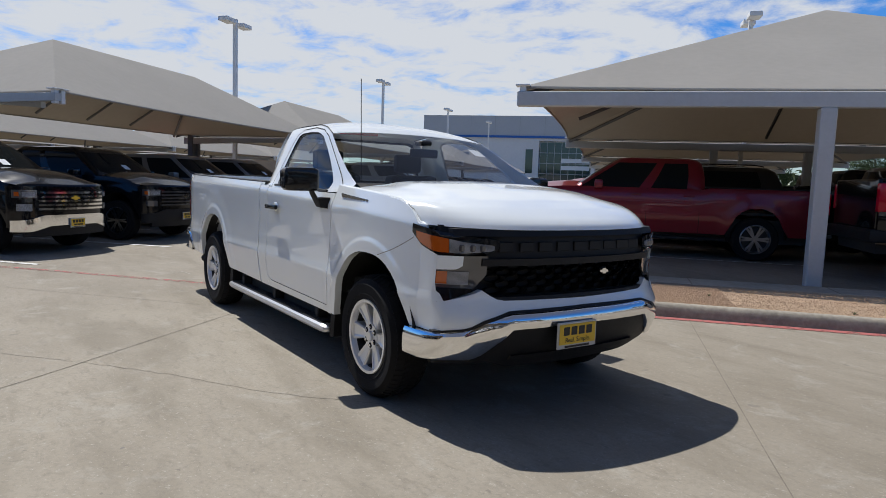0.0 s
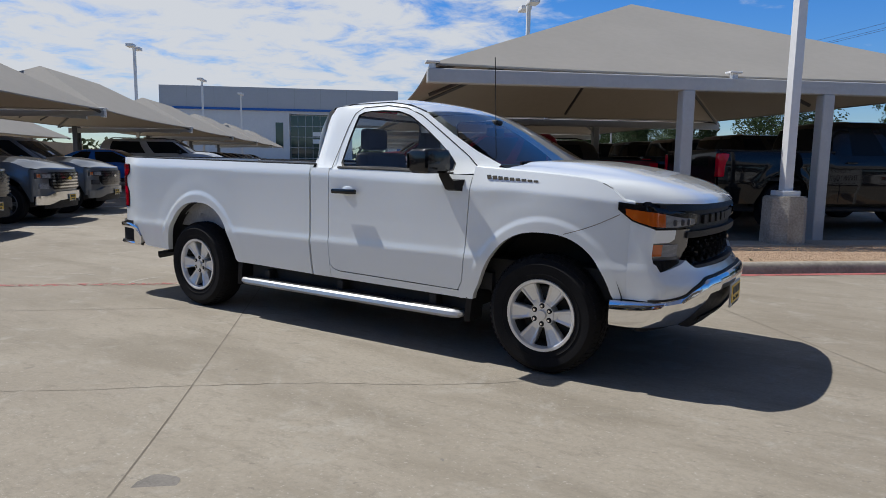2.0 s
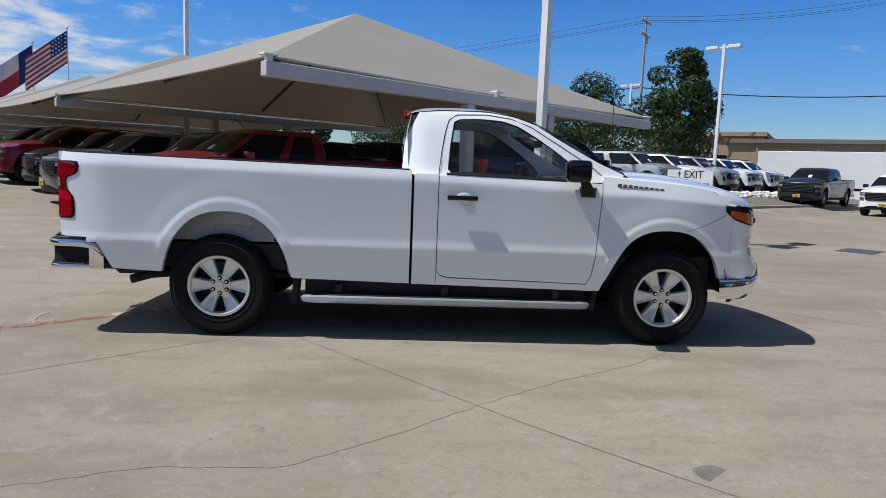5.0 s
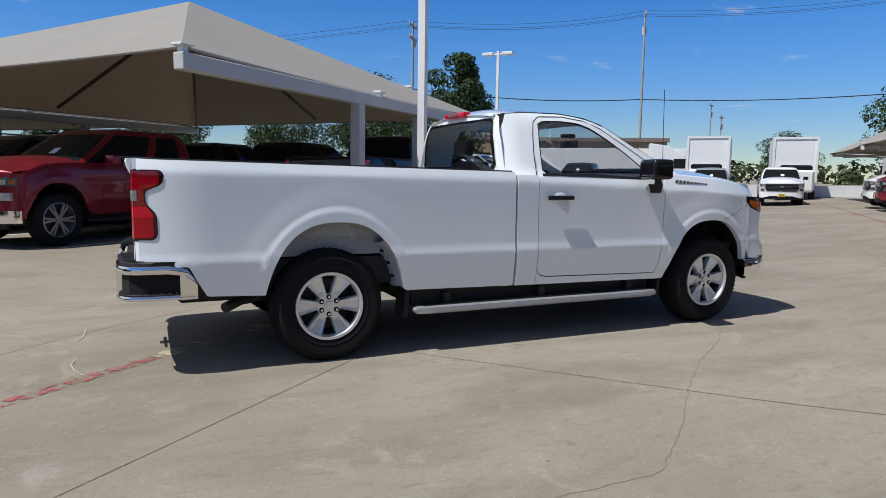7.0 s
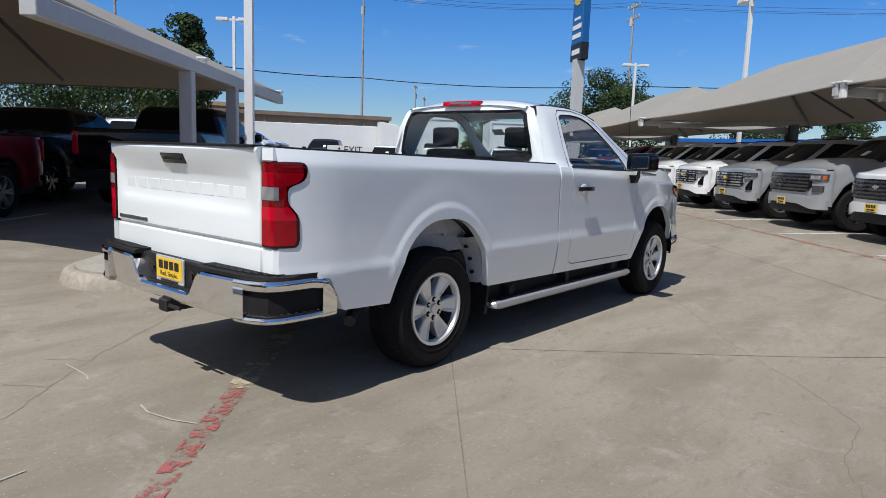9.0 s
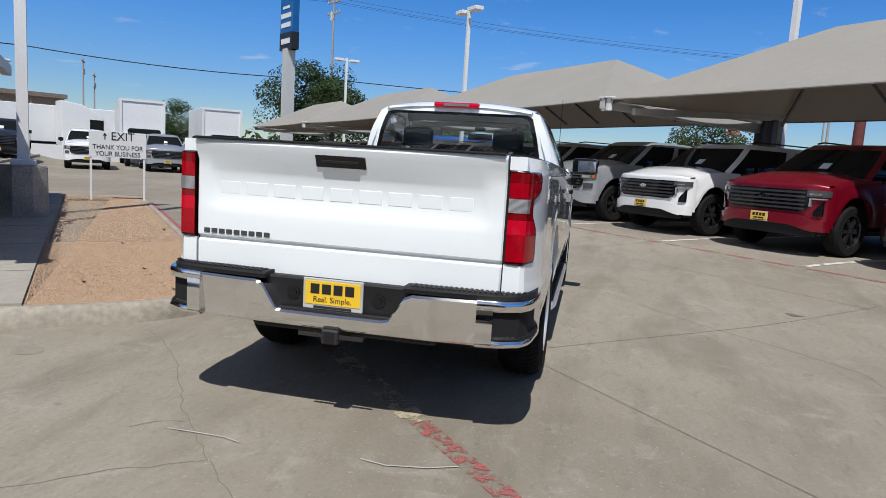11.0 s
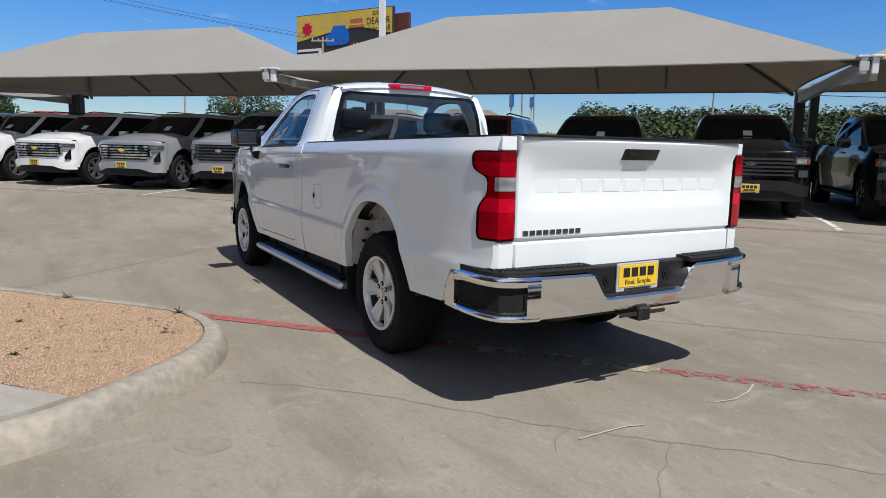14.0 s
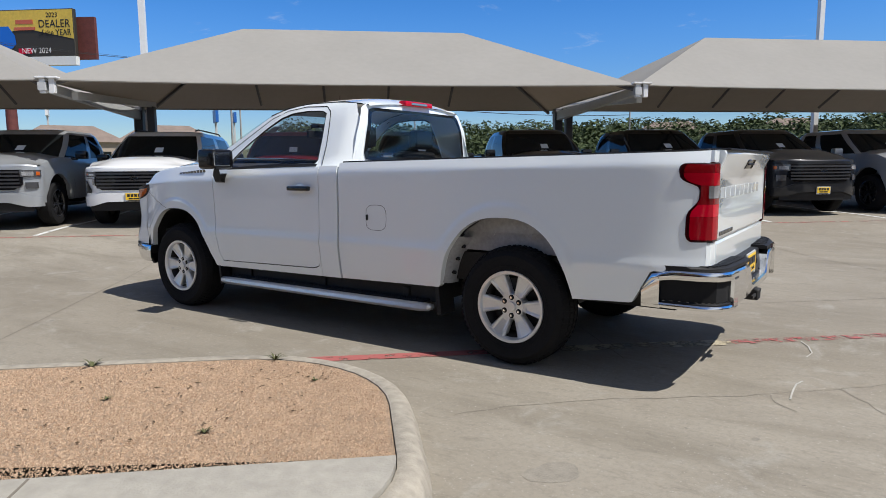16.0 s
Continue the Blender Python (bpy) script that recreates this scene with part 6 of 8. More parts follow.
def parked(spec, m, paint, grille="black", bumper="paint", rims="black", label="", group="", category="", name="pickup_truck", plate=True, lamps=True):
    sp = spec
    body = PAINTS[paint]
    truck = empty(name, m, label, category or ("pickup truck" if spec is PICKUP else "car"), group)
    ax = sp["wb"] / 2
    hw, arch = sp["hw"], sp["arch"]
    low0 = sp["r"] + 0.06

    def surf(x, z):
        top = interp(x, sp["top"])
        t = (z - low0) / (top - low0)
        y = hw * interp(t, ((-0.2, 0.95), (0, 0.965), (0.3, 0.99), (0.36, 1.0), (0.42, 0.992), (0.75, 0.99), (0.9, 0.972), (1.0, 0.945)))
        for cx in (-ax, ax):
            rho = math.hypot((x - cx) / arch[0], (z - sp["r"]) / (arch[1] - sp["r"]))
            y += 0.02 * (1 - smooth01((rho - 1.05) / 0.3))
        f = max(0.0, (x - (sp["nose"] - 0.75)) / 0.5)
        b = max(0.0, ((sp["tail"] + 0.35) - x) / 0.35)
        return y - 0.05 * min(f, 1.2) ** 2 - 0.05 * b ** 2

    def low(x):
        base = low0
        return max(arch_z(x, (ax, arch[0], arch[1]), base), arch_z(x, (-ax, arch[0], arch[1]), base))

    xfront = sp["nose"] - 0.40
    for s in (-1, 1):
        bm = bmesh.new()
        side_patch(bm, s, sp["tail"], xfront, low, lambda x: interp(x, sp["top"]), 60, 9, surf=surf)
        part("body_side", bm, body, truck, smooth=35)
        for xd in ((1.12, 0.10, -0.86) if spec is not CAR else (0.9, -0.35)):
            bm = bmesh.new()
            if spec is SUV and xd < -0.5:
                xd = -1.0
            zz0, zz1 = low0 + 0.02, interp(xd, sp["top"]) - 0.01
            v = [bm.verts.new((xd + dx, s * (surf(xd, z) + 0.0015), z)) for z in (zz0, zz0 + (zz1 - zz0) * 0.35, zz1) for dx in (-0.004, 0.004)]
            for k in (0, 2):
                bm.faces.new((v[k], v[k + 1], v[k + 3], v[k + 2]))
            part("door_seam", bm, SEAM, truck)
        for xd in ((0.20, -0.76) if spec is not CAR else (-0.25,)):
            bm = bmesh.new()
            box(bm, xd, xd + 0.2, -0.012, 0.012, -0.015, 0.015, 0.006, 1, Matrix.Translation((0, s * (hw * 0.99 + 0.012), interp(xd, sp["top"]) - 0.13)))
            part("door_handle", bm, body if paint != "white" else GLOSS_BLACK, truck)
        bm = bmesh.new()
        zc = sp["belt"] + 0.08
        xm = sp["cowl"] - 0.42
        box(bm, -0.07, 0.09, -0.11, 0.11, -0.08, 0.08, 0.035, 2, Matrix.Translation((xm, s * (hw + 0.13), zc)))
        box(bm, 0.0, 0.10, -0.13, 0.0, -0.10, -0.05, 0.01, 1, Matrix.Translation((xm, s * (hw + 0.05 + (0.05 if s > 0 else 0.08) * 0), zc)))
        part("door_mirror", bm, GLOSS_BLACK if grille == "black" else body, truck, "door mirror", smooth=35)
        bm = bmesh.new()
        box(bm, -ax + 0.5, ax - 0.5, min(s * 0.80, s * 0.97), max(s * 0.80, s * 0.97), low0 - 0.13, low0 - 0.06, 0.02)
        part("side_step", bm, TRIM, truck, "black side step", smooth=35)
        for cx in (-ax, ax):
            plain_wheel(truck, cx, s * (hw - 0.15), sp["r"], s, CAR_BLACK_RIM if rims == "black" else GREY_RIM)
            bm = bmesh.new()
            rings = []
            for k in range(11):
                a = math.pi * k / 10
                rings.append([(cx + (arch[0] + 0.02) * math.cos(a), s * y, sp["r"] + (arch[1] - sp["r"] + 0.01) * math.sin(a)) for y in (hw - 0.06, 0.5)])
            loft(bm, rings, closed=False)
            part("wheel_house", bm, CHASSIS, truck)
    # hood
    bm = bmesh.new()
    rows = []
    for i in range(21):
        row = []
        for j in range(17):
            t = -1 + 2 * j / 16
            x0, x1 = sp["cowl"] - 0.05 + 0.07 * (1 - t * t), sp["nose"] - 0.05 - front_c(abs(t) * 0.9) * 0.95
            x = x0 + (x1 - x0) * (1 - (1 - i / 20) ** 1.7)
            edge = interp(x, sp["top"])
            cr = interp(x, sp["crown"])
            a = abs(t)
            z = edge + max(0.0, cr - edge) * (1 - a ** 2.5) + 0.018 * smooth01((0.75 - a) / 0.15) * smooth01((x1 - x) / 0.4)
            if i == 20:
                z -= 0.035
            row.append(bm.verts.new((x, t * min(hw * 0.955, surf(min(x, xfront), edge)), z)))
        rows.append(row)
    for a, b in zip(rows, rows[1:]):
        for j in range(16):
            bm.faces.new((a[j], b[j], b[j + 1], a[j + 1]))
    part("hood", bm, body, truck, smooth="all")
    # nose
    ztop = interp(sp["nose"], sp["crown"]) - 0.02
    zs = (ztop - 0.36) / 0.80

    def npatch(name, y0, y1, a, b, off, mat, lab="", ny=14, nz=3):
        bm = bmesh.new()
        cols = []
        ys = [y0] + [y0 + (y1 - y0) * i / ny for i in range(ny + 1)] + [y1]
        for i, y in enumerate(ys):
            lo, hi = (a(y) if callable(a) else a), (b(y) if callable(b) else b)
            lo, hi = 0.36 + lo * zs, 0.36 + hi * zs
            zz = [lo] + [lo + (hi - lo) * j / nz for j in range(nz + 1)] + [hi]
            cols.append([bm.verts.new((sp["nose"] - front_c(y) * 0.92 + off - 0.10 * max(0.0, (z - 0.36) / zs - 0.5) ** 2 - 0.10 * max(0.0, 0.12 - (z - 0.36) / zs) - (0.04 if i in (0, len(ys) - 1) or j in (0, len(zz) - 1) else 0), y * hw / 0.985, z)) for j, z in enumerate(zz)])
        for p, q in zip(cols, cols[1:]):
            for j in range(len(p) - 1):
                bm.faces.new((p[j], q[j], q[j + 1], p[j + 1]))
        return part(name, bm, mat, truck, lab, smooth=40)

    npatch("nose", -0.975, 0.975, 0.10, 0.80, -0.03, body, ny=34, nz=6)
    g = npatch("grille", -0.72, 0.72, lambda y: interp(abs(y), ((0, 0.36), (0.60, 0.36), (0.72, 0.46))), 0.74, 0.0, GLOSS_BLACK, "black grille", ny=22)
    for k in range(5):
        npatch("grille_bar", -0.68, 0.68, 0.395 + 0.07 * k, 0.43 + 0.07 * k, 0.02, CHROME if grille == "chrome" else BAR_BLACK, ny=18, nz=1)
    bm = bmesh.new()
    zc = 0.36 + 0.60 * zs
    prism(bm, [(y * 1.4, zc + z * 1.4) for y, z in ((-0.055, -0.012), (-0.02, -0.012), (-0.025, -0.026), (0.025, -0.026), (0.03, -0.012), (0.06, -0.012), (0.052, 0.012), (0.02, 0.012), (0.025, 0.026), (-0.025, 0.026), (-0.03, 0.012), (-0.062, 0.012))], "x", sp["nose"] - 0.03, sp["nose"] + 0.022)
    part("emblem", bm, PLATE_YELLOW if grille == "chrome" else CHROME, truck)
    bm_mat = {"paint": body, "chrome": CHROME, "black": TRIM}[bumper]
    npatch("front_bumper", -0.972, 0.972, lambda y: interp(abs(y), ((0, 0.13), (0.5, 0.12), (0.78, 0.03), (0.98, 0.03))), lambda y: interp(abs(y), ((0, 0.31), (0.6, 0.31), (0.8, 0.24), (0.98, 0.22))), 0.03, bm_mat, ny=34)
    npatch("air_dam", -0.84, 0.84, -0.06, 0.17, -0.01, TRIM, "black lower intake", ny=20)
    for s in (-1, 1):
        a, b = sorted((s * 0.69, s * 0.955))
        npatch("headlamp", a, b, 0.60 if spec is PICKUP else 0.63, 0.735, 0.008, LAMP_DARK, "slim headlamp", ny=8)
        a, b = sorted((s * 0.72, s * 0.88))
        if spec is PICKUP:
            npatch("headlamp_lens", a, b, 0.625, 0.70, 0.016, CHROME_LENS, ny=5)
            a, b = sorted((s * 0.915, s * 0.95))
            npatch("corner_lens", a, b, 0.63, 0.70, 0.016, LAMP_AMBER, ny=3)
        else:
            npatch("headlamp_lens", a, b, 0.655, 0.685, 0.016, LAMP_CLEAR, ny=5)
        if spec is PICKUP:
            a, b = sorted((s * 0.76, s * 0.92))
            npatch("lower_lamp", a, b, 0.38, 0.50, 0.008, LAMP_DARK if grille == "black" else CHROME_LENS, ny=5)
        else:
            a, b = sorted((s * 0.80, s * 0.90))
            npatch("daytime_lamp", *sorted((s * 0.735, s * 0.930)), 0.585, 0.603, 0.020, CHROME_LENS, "slim clear daytime lamp", ny=6, nz=1)
            npatch("daytime_lamp", *sorted((s * 0.735, s * 0.755)), 0.46, 0.600, 0.020, CHROME_LENS, "slim clear daytime lamp", ny=2, nz=2)
            npatch("side_vent", a, b, lambda y: 0.30, lambda y: interp(abs(y), ((0.80, 0.38), (0.90, 0.56))), 0.010, GLOSS_BLACK, ny=4)
    if plate:
        dealer_plate(truck, Matrix.Translation((sp["nose"] + 0.05, 0, 0.36 + (0.16 if spec is PICKUP else 0.22) * zs)) @ Matrix.Rotation(radians(90), 4, "Z"))
    # glasshouse: rings of a rounded plan, split into painted and glazed columns
    levels = (0.0, 0.2, 0.45, 0.7, 0.85, 0.94, 1.0)
    plan = []
    for t in levels:
        z = sp["belt"] + (sp["roof"] - sp["belt"]) * t
        xf, xr = interp(t, sp["xf"]), interp(t, sp["xr"])
        w = hw * interp(t, ((0, 0.925), (0.5, 0.86), (0.85, 0.765), (1, 0.69)))
        r = 0.13
        ring = [(xf + 0.06 * (1 - (y / w) ** 2), y, z) for y in [(-1 + 2 * k / 6) * (w - r) for k in range(7)]]
        ring += [(xf - r + r * math.cos(a), w - r + r * math.sin(a), z) for a in (radians(30), radians(60))]
        ring += [(xf - r + (xr - xf + 2 * r) * k / 10, w + 0.012 * math.sin(math.pi * k / 10), z) for k in range(11)]
        ring += [(xr + r - r * math.sin(a), w - r + r * math.cos(a), z) for a in (radians(30), radians(60))]
        half = ring[3:]
        left = half
        right = [(x, -y, z) for x, y, z in reversed(half[1:])]
        plan.append(left + [(xr, w - r, z), (xr - 0.01, 0, z), (xr, -(w - r), z)] + right)
    n = len(plan[0])
    fr = bmesh.new()
    panes = {}
    kinds = {"f": ("windscreen", "dark tinted windscreen"), "r": ("rear_window", "dark tinted rear window")}
    bars = sp["bars"]
    nh = len(half)
    for i in range(len(levels) - 1):
        for j in range(n):
            k = (j + 1) % n
            # position along the left half; the right half mirrors it
            idx = j if j < nh else (n - 1 - j)
            side = idx - 6       # column on the flank, 0..9
            painted = i >= 4 or idx in (4, 5) or side in bars[1:2] or idx >= 15 and idx < 18
            if painted:
                bm = fr
            else:
                key = "f" if idx < 4 or j == n - 1 else "r" if idx >= 15 else ("left" if j < nh else "right", side < bars[1])
                bm = panes.setdefault(key, bmesh.new())
            bm.faces.new([bm.verts.new(p) for p in (plan[i][j], plan[i][k], plan[i + 1][k], plan[i + 1][j])])
    cap = [(x, y, z + 0.0) for x, y, z in plan[-1]]
    c = Vector((sum(p[0] for p in cap) / n, 0, sp["roof"] + 0.05))
    mid = [tuple(Vector(p) + (c - Vector(p)) * 0.35 + Vector((0, 0, 0.012))) for p in cap]
    for a, b in ((cap, mid),):
        for j in range(n):
            k = (j + 1) % n
            fr.faces.new([fr.verts.new(p) for p in (a[j], a[k], b[k], b[j])])
    for j in range(n):
        k = (j + 1) % n
        fr.faces.new([fr.verts.new(p) for p in (mid[j], mid[k], c)])
    bmesh.ops.remove_doubles(fr, verts=fr.verts, dist=0.0005)
    part("cab_frame", fr, body, truck, smooth=40)
    for key in sorted(panes, key=str):
        bmesh.ops.remove_doubles(panes[key], verts=panes[key].verts, dist=0.0005)
        nm, lab = kinds.get(key, ("side_window", "dark tinted side window"))
        part(nm, panes[key], CAR_GLASS, truck, lab, smooth=40)
    # shelf under the glass, tail and floor
    bm = bmesh.new()
    xr0 = interp(0, sp["xr"])
    box(bm, xr0, sp["cowl"] + 0.12, -hw * 0.94, hw * 0.94, sp["belt"] - 0.06, sp["belt"] - 0.005 + (0.02 if spec is PICKUP else 0))
    part("waist_deck", bm, body, truck)
    bm = bmesh.new()
    box(bm, sp["tail"] + 0.05, sp["nose"] - 0.5, -0.78, 0.78, sp["r"] - 0.08, low0 + 0.3)
    part("chassis", bm, CHASSIS, truck, "dark underside")
    bm = bmesh.new()
    zt = interp(sp["tail"], sp["top"])
    box(bm, sp["tail"] - 0.02, sp["tail"] + 0.06, -hw * 0.88, hw * 0.88, low0 + 0.15, zt, 0.02, 2)
    tg = part("tailgate", bm, body, truck, smooth=35)
    bm = bmesh.new()
    box(bm, sp["tail"] - 0.10, sp["tail"] + 0.15, -hw * 0.97, hw * 0.97, low0 + 0.02, low0 + 0.2, 0.04, 2)
    part("rear_bumper", bm, bm_mat, truck, smooth=35)
    for s in (-1, 1):
        bm = bmesh.new()
        box(bm, sp["tail"] - 0.025, sp["tail"] + 0.16, min(s * hw * 0.85, s * hw * 0.963), max(s * hw * 0.85, s * hw * 0.963), zt - 0.45, zt - 0.06, 0.02, 2)
        part("tail_lamp", bm, LAMP_RED, truck, "red tail lamp", smooth=35)
    if spec is PICKUP:
        bm = bmesh.new()
        box(bm, sp["tail"] + 0.05, xr0, -hw * 0.9, hw * 0.9, 0.85, 0.90)
        part("bed_floor", bm, CHASSIS, truck)
        for s in (-1, 1):
            bm = bmesh.new()
            box(bm, sp["tail"] + 0.02, xr0 + 0.02, min(s * 0.82, s * 0.945), max(s * 0.82, s * 0.945), 1.33, 1.365, 0.01)
            part("bed_rail_cap", bm, TRIM, truck, "black bed rail")
        bm = bmesh.new()
        box(bm, xr0 - 0.03, xr0 + 0.03, -hw * 0.93, hw * 0.93, 0.86, 1.31)
        part("cab_back", bm, body, truck)
    elif spec is SUV:
        for s in (-1, 1):
            bm = bmesh.new()
            tube(bm, [(0.2, s * 0.62, sp["roof"] + 0.03), (0.0, s * 0.63, sp["roof"] + 0.065), (-2.2, s * 0.63, sp["roof"] + 0.065), (-2.4, s * 0.62, sp["roof"] + 0.03)], 0.016, 6)
            part("roof_rail", bm, TRIM, truck, "black roof rail")
    # sticker behind the windscreen
    bm = bmesh.new()
    ta, tb = 0.30, 0.46
    za, zb = sp["belt"] + (sp["roof"] - sp["belt"]) * ta, sp["belt"] + (sp["roof"] - sp["belt"]) * tb
    xa, xb = interp(ta, sp["xf"]) + 0.066, interp(tb, sp["xf"]) + 0.066
    bm.faces.new([bm.verts.new(p) for p in ((xa, -0.02, za), (xa, 0.14, za), (xb, 0.14, zb), (xb, -0.02, zb))])
    part("window_sticker", bm, PAPER, truck)
    return truck


def s_car(u, spec, paint, gap=0.0, **kw):
    """In the south row, nose to the lane."""
    return parked(spec, at_lot(u, -6.68 - spec["nose"] - gap, 0, 90, True), paint, group="cars under the south canopy", **kw)


s_car(-12.2, PICKUP, "silver", grille="chrome", bumper="chrome", label="silver-grey pickup truck parked under fabric canopy")
s_car(-9.4, PICKUP, "charcoal", label="charcoal crew-cab pickup parked under fabric canopy")
s_car(-6.65, PICKUP, "black", label="black crew-cab pickup with yellow dealer plate")
s_car(-3.8, PICKUP, "black", 0.1, bumper="black", label="black crew-cab pickup with black grille and bumper")
s_car(-1.05, SUV, "black", name="suv", category="suv", label="black full-size suv with black grille")
s_car(1.65, SUV, "red", name="suv", category="suv", label="dark red full-size suv with black grille")
s_car(4.35, SUV, "white", 0.05, name="suv", category="suv", label="white full-size suv with black grille and wheels")
s_car(7.0, PICKUP, "silver", label="silver-grey crew-cab pickup with black wheels")
s_car(9.7, SUV, "silver", grille="chrome", rims="alloy", name="suv", category="suv", label="silver full-size suv with chrome grille")
s_car(12.4, SUV, "white", grille="chrome", rims="alloy", name="suv", category="suv", label="white full-size suv with bright grille")
s_car(15.1, SUV, "white", grille="chrome", rims="alloy", name="suv", category="suv", label="white full-size suv with bright grille")
s_car(17.8, PICKUP, "white", label="white crew-cab pickup with black grille")
s_car(20.5, PICKUP, "white", bumper="black", label="white crew-cab pickup with black bumper")
s_car(23.2, PICKUP, "red", label="dark red crew-cab pickup truck")
s_car(25.9, PICKUP, "white", label="white crew-cab pickup with black grille")
parked(PICKUP, at_lot(30.5, -9.3, 0, 150, True), "white", bumper="black", label="white work pickup parked askew at row end", group="cars under the south canopy")


def w_car(v, spec, paint, **kw):
    """In the west row, nose to the cross lane."""
    return parked(spec, at_lot(-6.65 - spec["nose"], v, 0, 0, True), paint, group="cars under the west canopy", **kw)


w_car(3.5, PICKUP, "black", grille="chrome", bumper="chrome", rims="alloy", label="black crew-cab pickup with chrome grille bars")
w_car(6.5, PICKUP, "black", bumper="black", label="black crew-cab pickup with black grille")
w_car(9.65, PICKUP, "slate", grille="chrome", bumper="chrome", rims="alloy", label="slate-grey heavy pickup with chrome grille")
w_car(12.5, PICKUP, "slate", label="slate-grey crew-cab pickup truck")
parked(SUV, at_lot(-12.2, 15.3, 0, 0, True), "red", name="suv", category="suv", label="dark red full-size suv", group="cars under the west canopy")
parked(CAR, at_lot(-9.25, 20.7, 0, 0, True), "blue", name="sports_car", category="car", plate=False, label="low bright blue sports car", group="cars under the west canopy")
parked(SUV, at_lot(-8.9, 26.8, 0, 0, True), "silver", name="suv", category="suv", plate=False, label="pale silver crossover under canopy", rims="alloy", group="cars under the west canopy")
for v, c in ((30.2, "charcoal"), (33.2, "black"), (36.2, "slate"), (39.2, "black"), (42.2, "charcoal"), (45.2, "black"), (48.5, "slate"), (52, "white"), (55, "black")):
    parked(CAR, at_lot(-9.0, v, 0, 0, True), c, name="sedan", category="car", plate=False, label=c + " sedan in the far canopy row", group="far canopy cars")

parked(PICKUP, at_lot(2.93, 8.4, 0, 180, True), "red", grille="chrome", bumper="chrome", rims="alloy", label="dark red crew-cab pickup with chrome bumper", group="cars under the north canopy")
parked(SUV, at_lot(3.1, 11.3, 0, 180, True), "charcoal", name="suv", category="suv", label="dark full-size suv under north canopy", group="cars under the north canopy")
parked(PICKUP, at_lot(2.9, 14.2, 0, 180, True), "slate", label="slate pickup under the north canopy", group="cars under the north canopy")
for v, c, k in ((18.0, "black", SUV), (21, "red", PICKUP), (24, "charcoal", SUV), (27.3, "black", SUV), (31, "white", CAR), (35, "white", CAR), (39, "slate", CAR)):
    parked(k, at_lot(3.0, v, 0, 180, True), c, name="suv" if k is SUV else "pickup_truck" if k is PICKUP else "sedan", category="" if k is not SUV else "suv", plate=False, label=c + " vehicle deep under the north canopy", group="cars under the north canopy")
parked(PICKUP, at_lot(9.15, 5.88, 0.0, 0, True) @ Matrix.Scale(1.06, 4), "black", bumper="black", label="black lifted crew-cab pickup beside steel posts", group="cars under the north canopy")
for v, c in ((8.9, "black"), (11.7, "charcoal"), (14.5, "black"), (17.6, "black")):
    parked(PICKUP, at_lot(9.0, v, 0, 0, True), c, plate=False, label=c + " crew-cab pickup under the north canopy", group="cars under the north canopy")

# east row, noses to the camera's side
for v, c, lab in ((-3.9, "white", "white heavy pickup in the far row"), (-0.6, "silver", "silver pickup in the far row"), (2.88, "white", "white pickup in the far row"), (6.4, "charcoal", "dark heavy pickup in the far row")):
    parked(PICKUP, at_lot(29.9 + 2.8, v, 0, 180, True), c, label=lab, group="far east row", bumper="paint")
for k, c in enumerate(("silver", "white", "silver", "white", "white")):
    parked(SUV, pose(10.6 + 2.34 * k, 26.0 + 1.86 * k, 0.72, 0, 0, -51), c, grille="black", rims="alloy", name="suv", category="suv", plate=False, label=c + " suv in the raised display row", group="far display row")
for k, (v, c) in enumerate(((2.0, "black"), (5.0, "charcoal"), (8.2, "black"), (11.2, "slate"), (14.4, "black"), (17.6, "charcoal"), (20.8, "black"), (24.0, "black"))):
    parked(SUV, at_lot(-24.5, v, 0, 0, True), c, name="suv", category="suv", plate=False, label=c + " suv in the second west row", group="second west row")



# ---- marks on the paving ----
STRIPE = material("worn_white_stripe", (0.62, 0.62, 0.60), 0.7, vary=0.25, scale=5)
SCUFF = material("pale_scuff", (0.43, 0.415, 0.375), 0.85, vary=0.2, scale=9)
WORN = material("worn_grey_concrete", (0.262, 0.236, 0.194), 0.9, vary=0.25, scale=14)
OIL = material("dark_tar_patch", (0.165, 0.152, 0.135), 0.75, vary=0.3, scale=8)


def worn_paint(name, color, cover, scale):
    """Road paint flaked away in patches: the bare parts are cut out."""
    mat = bpy.data.materials.new(name)
    mat.use_nodes = True
    nt = mat.node_tree
    b, out = nt.nodes["Principled BSDF"], nt.nodes["Material Output"]
    b.inputs["Base Color"].default_value, b.inputs["Roughness"].default_value = (*color, 1), 0.75
    co, nz, rg = nt.nodes.new("ShaderNodeTexCoord"), nt.nodes.new("ShaderNodeTexNoise"), nt.nodes.new("ShaderNodeMapRange")
    nz.inputs["Scale"].default_value, nz.inputs["Detail"].default_value, nz.inputs["Roughness"].default_value = scale, 9, 0.75
    rg.inputs["From Min"].default_value, rg.inputs["From Max"].default_value = cover - 0.05, cover + 0.05
    nt.links.new(co.outputs["Object"], nz.inputs["Vector"])
    nt.links.new(nz.outputs["Fac"], rg.inputs["Value"])
    nt.links.new(rg.outputs[0], b.inputs["Alpha"])
    return mat


RED_FLAKED = worn_paint("flaked_red_paint", (0.37, 0.11, 0.10), 0.515, 13)
RED_SOLID = worn_paint("red_kerb_line_paint", (0.37, 0.11, 0.10), 0.42, 9)
RED_FAINT = worn_paint("faded_red_paint", (0.37, 0.15, 0.125), 0.50, 5)
WHITE_FLAKED = worn_paint("flaked_white_paint", (0.66, 0.66, 0.63), 0.42, 6)
BUFF = worn_paint("buff_overpaint", (0.46, 0.40, 0.28), 0.50, 5)


